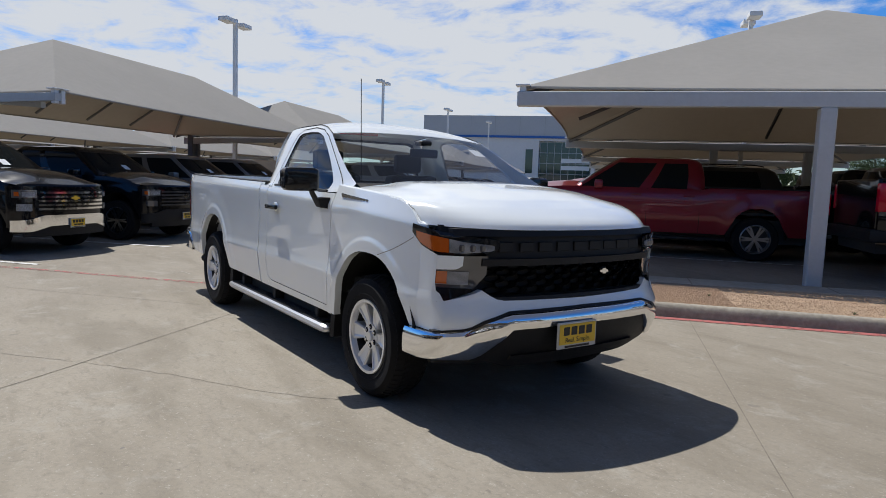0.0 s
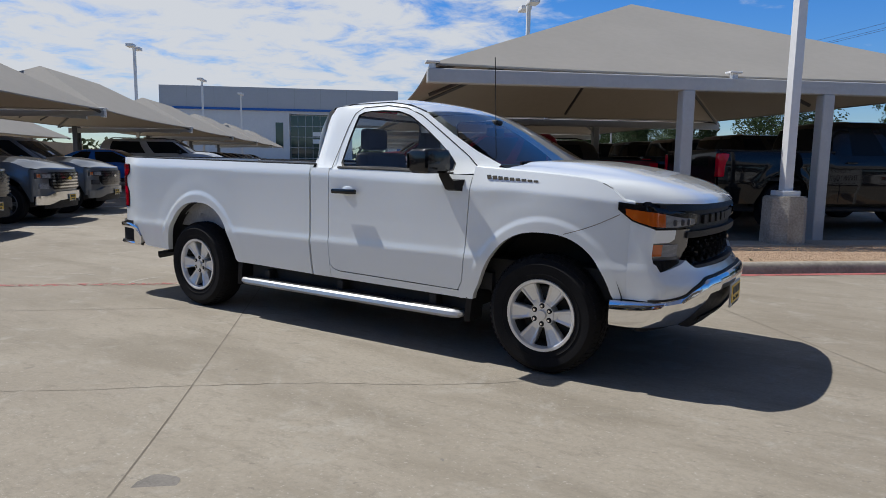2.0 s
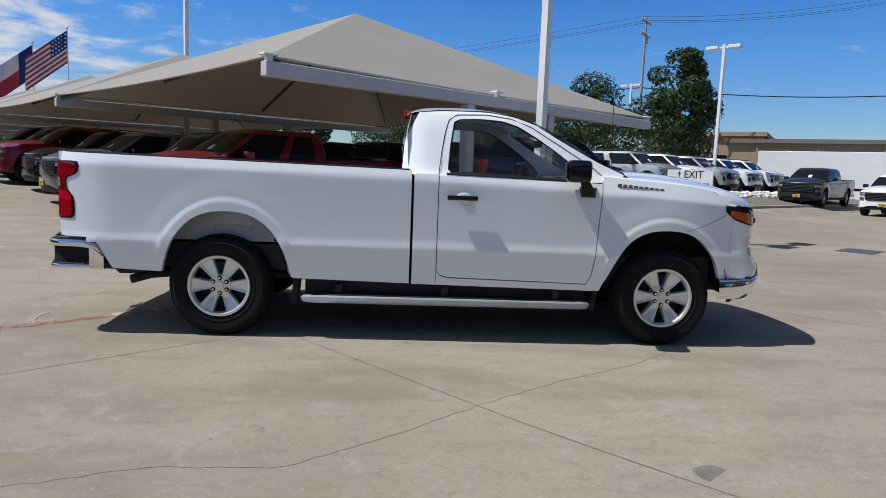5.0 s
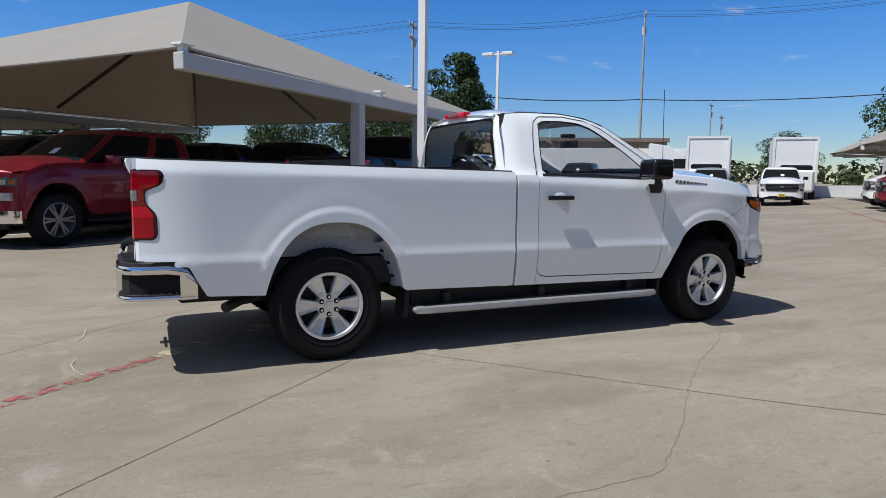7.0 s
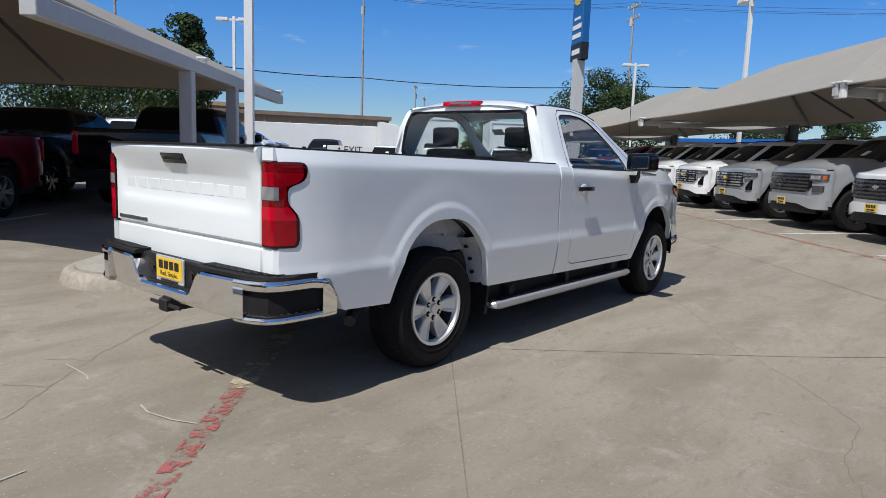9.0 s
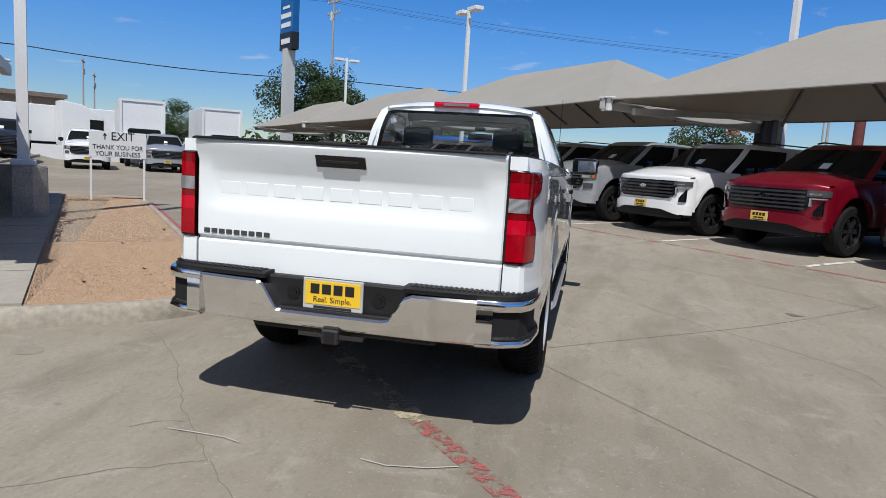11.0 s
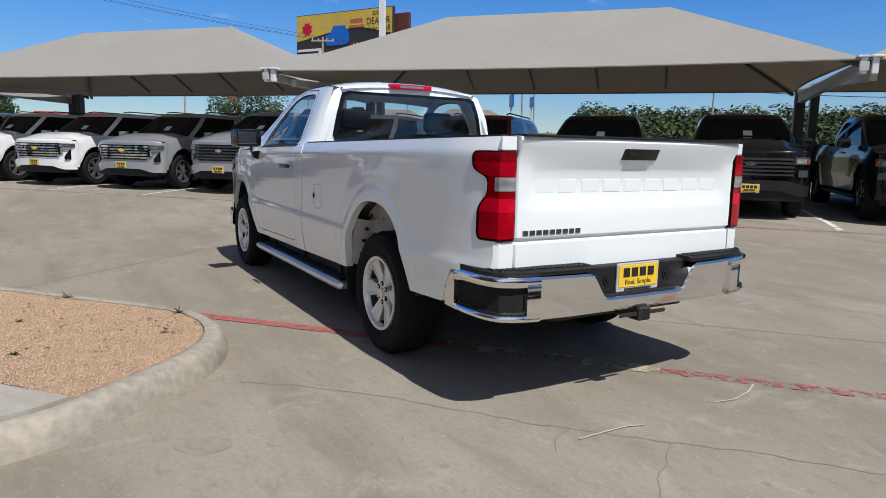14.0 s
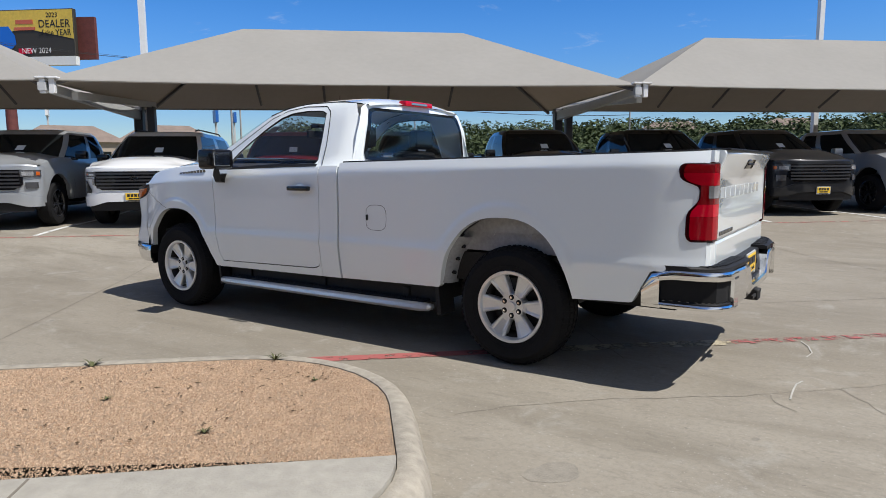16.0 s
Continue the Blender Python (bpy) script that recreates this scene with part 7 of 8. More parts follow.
def mark(name, pts, width, mat, z, label, category="road marking", **kw):
    bm = bmesh.new()
    fine = []
    for a, b in zip(pts, pts[1:]):
        n = max(1, int(math.hypot(b[0] - a[0], b[1] - a[1]) / 0.5))
        fine += [(a[0] + (b[0] - a[0]) * k / n, a[1] + (b[1] - a[1]) * k / n) for k in range(n)]
    strip(bm, fine + [pts[-1]], width, z)
    return tagged(part(name, bm, mat), label, category, kind="structure", **kw)


mark("red_line", [(-6.5, 1.60), (-2.45, 1.60)], 0.115, RED_FLAKED, 0.005, "flaked red fire lane line on concrete")
mark("red_line", [(-1.05, 1.58), (0.95, 1.58), (1.9, 1.72)], 0.115, RED_SOLID, 0.005, "red fire lane line beside kerb")
mark("red_line", [(1.9, 1.72), (11.4, 1.74), (12.0, 1.9), (12.3, 2.4)], 0.13, RED_SOLID, 0.005, "red line along the kerb foot")
mark("overpainted_line", [(-2.45, 1.60), (-1.05, 1.58)], 0.15, BUFF, 0.005, "buff overpainted patch of line")
mark("red_line", [(-22, -5.85), (34, -5.85)], 0.10, RED_FAINT, 0.005, "faded red line before the stalls")
for k in range(-4, 10):
    u = 0.35 + 2.72 * k
    mark("stall_stripe", [(u, -6.0), (u, -11.5)], 0.10, WHITE_FLAKED, 0.006, "worn white parking stall stripe", group="stall stripes")
for k in range(0, 8):
    v = 2.0 + 3.0 * k
    mark("stall_stripe", [(-5.9, v), (-11.0, v)], 0.10, WHITE_FLAKED, 0.006, "worn white parking stall stripe", group="stall stripes")
for v in (7.2, 9.8, 12.7):
    mark("stall_stripe", [(0.9, v), (5.6, v)], 0.10, WHITE_FLAKED, 0.006, "worn white parking stall stripe", group="stall stripes")

# saw-cut joints
for u in (-10.7, -6.1, -1.5, 3.08, 7.66, 12.2, 16.8, 21.4):
    mark("joint", [(u, -24), (u, 1.86)], 0.0075, JOINT, 0.002, "saw-cut joint in concrete", "joint")
    if (u < 0 and u != -1.5) or u > 11.7:
        mark("joint", [(u, 1.86), (u, 26)], 0.0075, JOINT, 0.002, "saw-cut joint in concrete", "joint")
for v in (0.33, -4.2, -8.8, -13.3):
    mark("joint", [(-24, v), (-1.3 if v == 0.33 else 32, v)], 0.0065, JOINT, 0.0025, "saw-cut joint in concrete", "joint")
for v in (6.6, 11.1, 15.7):
    mark("joint", [(-24, v), (24, v)], 0.0065, JOINT, 0.0025, "saw-cut joint in concrete", "joint")


def crack(ctrl, width=0.0055, rough=0.020, seed=0):
    rnd = random.Random(seed)
    pts = []
    for a, b in zip(ctrl, ctrl[1:]):
        n = max(2, int(math.hypot(b[0] - a[0], b[1] - a[1]) / 0.07))
        for k in range(n):
            t = k / n
            pts.append((a[0] + (b[0] - a[0]) * t + rnd.uniform(-rough, rough) * 0.6, a[1] + (b[1] - a[1]) * t + rnd.uniform(-rough, rough) * 0.6))
    pts.append(ctrl[-1])
    bm = bmesh.new()
    strip(bm, pts, width * rnd.uniform(0.9, 1.1), 0.0015)
    tagged(part("crack", bm, CRACK), "dark jagged crack in concrete", "crack", kind="structure")


crack([(-3.9, -1.25), (-3.23, -1.50), (-2.77, -1.88), (-2.2, -1.92), (-1.5, -1.90), (-0.76, -1.93), (0.1, -2.05), (0.9, -2.0)], seed=1)
crack([(-2.51, 2.66), (-1.82, 2.68), (-1.2, 2.62), (-0.57, 2.63), (-0.2, 2.72)], seed=3)
crack([(-2.51, 2.66), (-2.86, 2.63), (-3.4, 2.66), (-4.6, 2.55), (-6.0, 2.7)], seed=4)
crack([(-2.51, 2.66), (-2.46, 3.05), (-2.47, 3.6), (-2.3, 4.4)], seed=5)
crack([(-2.05, 2.68), (-1.98, 2.80), (-2.02, 2.95)], 0.006, seed=6)
crack([(4.4, -0.9), (5.6, -1.4), (6.4, -1.3), (7.6, -1.6)], 0.007, seed=8)


def blotch(name, u, v, ru, rv, mat, label, seed):
    rnd = random.Random(seed)
    bm = bmesh.new()
    ring = []
    for k in range(22):
        a = 2 * math.pi * k / 22
        f = 0.92 + 0.13 * math.sin(2 * a + seed) + 0.09 * math.sin(3 * a + 2 * seed) + rnd.uniform(-0.05, 0.05)
        ring.append(bm.verts.new(lot(u + ru * f * math.cos(a), v + rv * f * math.sin(a), rise(u, v) + 0.0012)))
    bm.faces.new(ring)
    tagged(part(name, bm, mat), label, "stain", kind="structure")


blotch("tar_patch", -1.35, -3.23, 0.09, 0.10, OIL, "dark tar patch on concrete", 1)
blotch("worn_spot", -0.52, 3.45, 0.13, 0.11, WORN, "faint round worn spot on concrete", 7)
rnd = random.Random(12)
for k in range(46):
    u, v = rnd.uniform(-6, 8), rnd.uniform(-5.4, 4.0)
    if -0.3 < u < 12 and v > 1.6:
        continue
    blotch("oil_spot", u, v, rnd.uniform(0.006, 0.015), rnd.uniform(0.006, 0.015), OIL, "small dark oil spot", 100 + k)
for pts in ([(-2.10, 2.78), (-2.2, 2.66), (-2.30, 2.55), (-2.38, 2.50)], [(-2.74, 2.04), (-2.84, 1.96), (-2.93, 1.80), (-2.97, 1.66)], [(-3.5, 2.2), (-3.75, 2.35), (-3.9, 2.3)]):
    mark("scuff_mark", pts, 0.010, SCUFF, 0.0052, "pale curved scuff on concrete", "scuff")
bm = bmesh.new()
for k in range(9):
    p = at_lot(11.0 + 0.11 * k, -0.75, rise(11, -0.75))
    v = box(bm, -0.035, 0.035, -0.32, 0.32, -0.01, 0.012)
    bmesh.ops.transform(bm, matrix=p, verts=v)
tagged(part("drain_grate", bm, STEEL_DARK), "dark cast-iron drain grate", "drain", kind="structure")
bm = bmesh.new()
box(bm, -0.05, 1.0, -0.36, 0.36, -0.02, 0.004, 0, 1, at_lot(11.0, -0.75, rise(11, -0.75)))
tagged(part("drain_frame", bm, OIL), "dark drain pit frame", "drain", kind="structure")

# ---- island planting: loose stones, dry tufts ----
LITTER = material("dry_leaf_bits", (0.085, 0.055, 0.030), 0.9, vary=0.4, scale=30)
WEED = material("dry_weed", (0.10, 0.105, 0.045), 0.9, vary=0.4, scale=20)
STONE = material("gravel_stones", (0.50, 0.37, 0.25), 0.9, vary=0.3, scale=25, tint=(0.56, 0.46, 0.36))


def build_stones():
    rnd = random.Random(5)
    bm = bmesh.new()
    inner = [Vector(p) for p in island_outline(0.17)]

    def inside(u, v):
        hit = False
        for a, b in zip(inner, inner[1:] + inner[:1]):
            if (a.y > v) != (b.y > v) and u < (b.x - a.x) * (v - a.y) / (b.y - a.y) + a.x:
                hit = not hit
        return hit
    n = 0
    while n < 64000:
        u, v = rnd.uniform(0, 3.6) if n < 54000 else rnd.uniform(3.6, 11.5), rnd.uniform(1.9, 3.51)
        if not inside(u, v):
            continue
        n += 1
        r = rnd.uniform(0.0030, 0.0065) if n < 54000 else rnd.uniform(0.006, 0.011)
        c = lot(u, v, 0.137)
        q = rnd.uniform(0, 6.28)
        p = [bm.verts.new(c + Vector((r * math.cos(q + 2.1 * k) * rnd.uniform(0.8, 1.2), r * math.sin(q + 2.1 * k) * rnd.uniform(0.8, 1.2), -0.002))) for k in range(3)]
        t = bm.verts.new(c + Vector((0, 0, r * rnd.uniform(0.5, 0.9))))
        for k in range(3):
            bm.faces.new((p[k], p[(k + 1) % 3], t))
    return part("loose_gravel", bm, STONE_VARIED, smooth=False)


def island_random_material(name, lo, hi, rough=0.9):
    mat = bpy.data.materials.new(name)
    mat.use_nodes = True
    nt = mat.node_tree
    b = nt.nodes["Principled BSDF"]
    geo, mix = nt.nodes.new("ShaderNodeNewGeometry"), nt.nodes.new("ShaderNodeMix")
    mix.data_type = "RGBA"
    mix.inputs["A"].default_value, mix.inputs["B"].default_value = (*lo, 1), (*hi, 1)
    nt.links.new(geo.outputs["Random Per Island"], mix.inputs["Factor"])
    nt.links.new(mix.outputs["Result"], b.inputs["Base Color"])
    b.inputs["Roughness"].default_value = rough
    b.inputs["Specular IOR Level"].default_value = 0.25
    return mat


STONE_VARIED = island_random_material("mixed_pea_gravel", (0.30, 0.195, 0.125), (0.60, 0.44, 0.31))
tagged(build_stones(), "loose tan pea gravel on island bed", "gravel", kind="stuff")


def weed_tuft(u, v, size, seed):
    rnd = random.Random(seed)
    bm = bmesh.new()
    for k in range(16):
        a, l = rnd.uniform(0, 6.28), size * rnd.uniform(0.4, 1.0)
        d = Vector((math.cos(a), math.sin(a), 0))
        s = Vector((-d.y, d.x, 0)) * 0.004
        up = rnd.uniform(0.4, 1.2)
        p0, p1, p2 = Vector((0, 0, 0)), d * l * 0.5 + Vector((0, 0, l * 0.5 * up)), d * l + Vector((0, 0, l * 0.6 * up))
        v0, v1, v2, v3, v4 = (bm.verts.new(p) for p in (p0 - s, p0 + s, p1 + s, p1 - s, p2))
        bm.faces.new((v0, v1, v2, v3))
        bm.faces.new((v3, v2, v4))
    ob = part("weed_tuft", bm, WEED)
    ob.matrix_world = at_lot(u, v, 0.135)
    tagged(ob, "small dry weed tuft in gravel", "weed", "weed tufts")


for k, (u, v, s) in enumerate(((0.82, 2.0, 0.11), (1.9, 1.98, 0.10), (0.55, 2.45, 0.04), (1.0, 3.12, 0.05), (1.6, 2.6, 0.04), (3.4, 2.7, 0.05), (4.8, 2.1, 0.07))):
    weed_tuft(u, v, s, 40 + k)
# dry leaf bits and twigs scattered on the gravel
rnd = random.Random(31)
bm = bmesh.new()
for k in range(150):
    cu, cv = rnd.choice(((0.9, 2.15), (1.3, 2.55), (0.7, 2.9), (1.8, 2.25), (2.6, 2.6), (3.8, 2.4), (1.5, 3.1), (0.6, 2.4)))
    u, v = rnd.gauss(cu, 0.22), rnd.gauss(cv, 0.10)
    if not (0.45 < u < 6 and 2.05 < v < 3.38):
        continue
    a, l, w = rnd.uniform(0, 6.28), rnd.uniform(0.007, 0.024), rnd.uniform(0.002, 0.006)
    d, n = Vector((math.cos(a), math.sin(a), 0)), Vector((-math.sin(a), math.cos(a), 0))
    c = lot(u, v, 0.142)
    bm.faces.new([bm.verts.new(c + d * x * l + n * y * w + Vector((0, 0, z))) for x, y, z in ((-1, 0, 0), (0, -1, 0.004), (1, 0, 0.001), (0, 1, 0.006))])
tagged(part("leaf_litter", bm, LITTER), "dry brown leaf bits and twigs on gravel", "leaf litter", kind="stuff")
for u in (1.55, 3.3, 5.1, 6.9, 8.7, 10.4):
    bm = bmesh.new()
    box(bm, -0.005, 0.005, -0.33, 0.30, 0.155, 0.1605)
    ob = part("walk_joint", bm, CRACK)
    ob.matrix_world = at_lot(u, 3.86)
    tagged(ob, "tooled joint across the walk", "joint", kind="structure")

# ---- exit sign ----
SIGN_WHITE = material("sign_white", (0.72, 0.73, 0.72), 0.5, vary=0.05, scale=4)
SIGN_INK = material("sign_black", (0.012, 0.012, 0.014), 0.5)


exit_sign = empty("exit_sign", at_lot(10.23, 2.455, 0.12, -90), "white exit sign on two white posts", "sign")
for x in (-0.505, 0.505):
    bm = bmesh.new()
    box(bm, x - 0.022, x + 0.022, -0.022, 0.022, 0, 1.44, 0.004)
    part("post", bm, SIGN_WHITE, exit_sign)
bm = bmesh.new()
box(bm, -0.54, 0.54, -0.034, -0.024, 0.90, 1.44, 0.004)
panel = part("panel", bm, SIGN_WHITE, exit_sign)
face = Matrix.Rotation(radians(90), 4, "X")
text_part("EXIT", 0.24, exit_sign, Matrix.Translation((0.09, -0.037, 1.34)) @ face @ Matrix.Diagonal((0.92, 1, 1, 1)), SIGN_INK)
text_part("THANK YOU FOR\nYOUR BUSINESS", 0.135, exit_sign, Matrix.Translation((0, -0.037, 1.045)) @ face @ Matrix.Diagonal((0.88, 1, 1, 1)), SIGN_INK)
bm = bmesh.new()
prism(bm, [(-0.255, 1.27), (-0.235, 1.27), (-0.235, 1.35), (-0.205, 1.35), (-0.245, 1.41), (-0.285, 1.35), (-0.255, 1.35)], "y", -0.0375, -0.034)
part("arrow", bm, SIGN_INK, exit_sign, "black up arrow")

# ---- more light poles ----
for u, v, h in ((5.86, -13.0, 8.4), (22.65, -13.0, 8.3), (-13.8, -13.0, 8.4)):
    lamp_pole(at_lot(u, v, rise(u, v)), h, 0.6)
for x, y, h in ((-35.5, 19.8, 8.35), (-46, 32.6, 8.35), (-9.0, 20.6, 8.0), (-23.2, 5.8, 7.95), (-58.9, 47.6, 9.1), (18.7, 51, 9.3), (42.3, 17.7, 8.7)):
    lamp_pole(pose(x, y, 0, 0, 0, LOT_ANGLE + 90), h, 0.6)

lamp_pole(pose(16.8, 30.2, 0.45, 0, 0, LOT_ANGLE + 90), 8.3, 0.8)

# ---- dealership building ----
CLAD_GREY = material("grey_cladding", (0.42, 0.44, 0.47), 0.45, vary=0.05, scale=0.4)
CLAD_WHITE = material("white_cladding", (0.66, 0.67, 0.68), 0.5, vary=0.05, scale=0.4)
CLAD_BLUE = material("blue_band", (0.01, 0.11, 0.42), 0.4)
SHOW_GLASS = material("showroom_glass", (0.015, 0.045, 0.045), 0.05, coat=0.6)
MULLION = material("mullion", (0.35, 0.37, 0.38), 0.4, metal=0.5)
TAN_WALL = material("tan_wall", (0.36, 0.27, 0.18), 0.85, vary=0.12, scale=0.5)
RED_ROOF = material("red_metal_roof", (0.45, 0.03, 0.03), 0.5)
BRICK_TAN = material("house_wall", (0.38, 0.31, 0.25), 0.85, vary=0.15, scale=0.6)
ROOF_TAN = material("house_roof", (0.22, 0.17, 0.14), 0.9, vary=0.2, scale=1)


def slab(name, parent, mat, x0, x1, y0, y1, z0, z1, label="", bevel=0.0):
    bm = bmesh.new()
    box(bm, x0, x1, y0, y1, z0, z1, bevel)
    return part(name, bm, mat, parent, label)


deal = empty("showroom_building", at_lot(0, 106, 0), "grey and white car showroom with blue band", "building")
slab("wall", deal, CLAD_WHITE, -30, -10.2, 0.4, 30, 0, 9.4, "white lower wall")
slab("parapet", deal, CLAD_GREY, -30.3, 7.6, 0, 30, 9.7, 13.0, "grey panel parapet")
slab("band", deal, CLAD_BLUE, -30.35, 8.2, -0.12, 29, 9.35, 9.7, "blue light band")
for k in range(1, 9):
    slab("panel_joint", deal, MULLION, -30.3 + 4.2 * k - 0.03, -30.3 + 4.2 * k + 0.03, -0.02, 0.1, 9.75, 12.95)
slab("column", deal, CLAD_WHITE, -1.5, 0.0, -1.2, 0.6, 0, 9.3, "white entrance column")
slab("column", deal, CLAD_WHITE, 5.9, 7.4, -1.2, 8, 0, 9.3, "white portal column")
slab("end_wall", deal, CLAD_BLUE, 7.4, 8.6, 0.5, 20, 0, 11.0, "blue end wall")
slab("lintel", deal, CLAD_GREY, -1.5, 7.4, -0.2, 9, 7.3, 9.35, "grey portal lintel")
slab("glazing", deal, SHOW_GLASS, -10.2, -1.5, 1.2, 1.4, 0, 8.9, "green-black showroom glazing")
slab("soffit", deal, CLAD_WHITE, -10.2, -1.5, 0.4, 20, 8.9, 9.35)
slab("return_wall", deal, CLAD_WHITE, -10.6, -10.2, 0.3, 3.0, 0, 9.35)
for k in range(8):
    slab("mullion", deal, MULLION, -10.1 + 1.2 * k, -10.02 + 1.2 * k, 1.1, 1.2, 0, 8.9)
for k in range(5):
    slab("transom", deal, MULLION, -10.2, -1.5, 1.1, 1.2, 1.75 * (k + 1) - 0.05, 1.75 * (k + 1) + 0.05)
# reflections in the glazing, put in as pale slabs
for z in (4.2, 5.4):
    slab("reflection_strip", deal, PAPER, -6.5, -1.8, 1.05, 1.12, z, z + 0.7, "pale strip standing in for a reflection in the glazing")
slab("side_window", deal, SHOW_GLASS, -12.4, -11.2, 0.34, 0.42, 3.5, 7.5)

# ---- flags ----
FLAG_RED = material("flag_red", (0.42, 0.03, 0.045), 0.8)
FLAG_WHITE = material("flag_white", (0.66, 0.66, 0.66), 0.8)
FLAG_BLUE = material("flag_blue", (0.012, 0.03, 0.16), 0.8)


def flag(m, height, kind, label):
    top = empty("flagpole", m, label, "flag")
    bm = bmesh.new()
    cyl(bm, (0, 0, 0), (0, 0, height), 0.13, 0.06, 10)
    bmesh.ops.create_uvsphere(bm, u_segments=8, v_segments=6, radius=0.16, matrix=Matrix.Translation((0, 0, height)))
    part("pole", bm, POLE_WHITE, top)

    def wave(x, z):
        return (-x * 0.72, 0.35 * math.sin(x * 1.6 + z) * x / 4, height - 0.3 - z - 0.62 * x)

    def cloth(name, x0, x1, z0, z1, mat, off=0.0):
        bm = bmesh.new()
        rows = [[(wave(x0 + (x1 - x0) * i / 12, z)[0], wave(x0 + (x1 - x0) * i / 12, z)[1] - off, wave(x0 + (x1 - x0) * i / 12, z)[2]) for z in (z0, z1)] for i in range(13)]
        loft(bm, rows, closed=False)
        part(name, bm, mat, top, smooth="all")
    L, H = 6.6, 4.1
    if kind == "stripes":
        for k in range(13):
            x0 = 2.7 if k < 7 else 0.0
            cloth("stripe", x0, L, H * k / 13, H * (k + 1) / 13, FLAG_RED if k % 2 == 0 else FLAG_WHITE)
        cloth("canton", 0, 2.7, 0, H * 7 / 13, FLAG_BLUE)
        bm = bmesh.new()
        for r in range(4):
            for c in range(5):
                x, z = 0.35 + 0.5 * c, 0.35 + 0.5 * r
                p = wave(x, z)
                v = bmesh.ops.create_circle(bm, cap_ends=True, segments=5, radius=0.13, matrix=Matrix.Translation((p[0], p[1] - 0.03, p[2])) @ Matrix.Rotation(radians(90), 4, "X"))
        part("canton_stars", bm, FLAG_WHITE, top)
    else:
        cloth("hoist_band", 0, 2.2, 0, H, FLAG_BLUE)
        cloth("upper_band", 2.2, L, 0, H / 2, FLAG_WHITE)
        cloth("lower_band", 2.2, L, H / 2, H, FLAG_RED)
    return top


flag(pose(-44.6, 84.0, 0, 0, 0, 35), 17.6, "stripes", "white flagpole with red-striped flag")
flag(pose(-49.0, 84.0, 0, 0, 0, 35), 15.6, "bands", "white flagpole with blue, white and red flag")

# ---- plants ----
LEAF = island_random_material("leaf_green", (0.014, 0.032, 0.009), (0.055, 0.088, 0.025), 0.7)
LEAF_DRY = island_random_material("scrub_green", (0.022, 0.036, 0.013), (0.070, 0.092, 0.034), 0.8)
BARK = material("bark", (0.11, 0.085, 0.065), 0.9, vary=0.3, scale=6, bump=0.6, bump_scale=25)
GRASS = material("dry_grass_field", (0.10, 0.12, 0.045), 0.95, vary=0.4, scale=0.5, bump=0.6, bump_scale=12, tint=(0.16, 0.15, 0.07))


def leaf_cards(bm, centre, radii, count, size, rnd):
    for _ in range(count):
        d = Vector((rnd.gauss(0, 1), rnd.gauss(0, 1), rnd.gauss(0, 1))).normalized()
        r = rnd.uniform(0.55, 1.0) ** 0.5
        p = centre + Vector((d.x * radii[0] * r, d.y * radii[1] * r, d.z * radii[2] * r))
        n = (d + Vector((rnd.uniform(-0.8, 0.8), rnd.uniform(-0.8, 0.8), rnd.uniform(-0.3, 1.0)))).normalized()
        q = n.to_track_quat("Z", "Y").to_matrix()
        s = size * rnd.uniform(0.6, 1.3)
        a = rnd.uniform(0, 6.28)
        ca, sa = math.cos(a) * s, math.sin(a) * s
        pts = [(ca, sa, 0), (-sa * 0.55, ca * 0.55, s * 0.12), (-ca, -sa, 0), (sa * 0.55, -ca * 0.55, s * 0.12)]
        bm.faces.new([bm.verts.new(p + q @ Vector(x)) for x in pts])


def tree(name, height, spread, seed, leaf=0.125, count=11000, crown_low=0.28):
    rnd = random.Random(seed)
    top = empty(name, None, "leafy green shade tree with dark trunk", "tree", "trees round the lot")
    bm = bmesh.new()
    lean = Vector((rnd.uniform(-0.05, 0.05), rnd.uniform(-0.05, 0.05), 1))
    stem = [lean * (height * 0.55 * k / 5) + Vector((rnd.uniform(-0.06, 0.06), rnd.uniform(-0.06, 0.06), 0)) * k for k in range(6)]
    rings = []
    for k, p in enumerate(stem):
        r = height * 0.022 * (1.25 if k == 0 else 1 - 0.13 * k)
        rings.append([p + Vector((r * math.cos(a), r * math.sin(a), 0)) for a in [2 * math.pi * j / 9 for j in range(9)]])
    loft(bm, rings)
    tips = []
    for k in range(9):
        s = stem[2 + k % 4]
        a = 2 * math.pi * k / 9 + rnd.uniform(-0.3, 0.3)
        e = s + Vector((math.cos(a) * spread * rnd.uniform(0.35, 0.6), math.sin(a) * spread * rnd.uniform(0.35, 0.6), height * rnd.uniform(0.12, 0.32)))
        mid = s.lerp(e, 0.5) + Vector((0, 0, height * 0.03))
        for p, q, r in ((s, mid, 0.010), (mid, e, 0.006)):
            cyl(bm, p, q, height * r, height * r * 0.6, 6)
        tips.append(e)
    part("trunk", bm, BARK, top, "dark tapered trunk and limbs", smooth=40)
    bm = bmesh.new()
    clumps = []
    for k in range(26):
        a, zz = rnd.uniform(0, 6.28), rnd.random()
        z = height * (crown_low + (0.97 - crown_low) * zz)
        prof = math.sin(math.pi * min(1, 0.12 + 0.86 * zz)) ** 0.7
        rr = spread * prof * rnd.uniform(0.25, 0.85)
        clumps.append(Vector((math.cos(a) * rr, math.sin(a) * rr, z)))
    for c in clumps + tips:
        s = spread * rnd.uniform(0.20, 0.36)
        leaf_cards(bm, c, (s, s, s * 0.72), int(count / 35), leaf, rnd)
    part("crown", bm, LEAF, top, "uneven leafy crown")
    return top


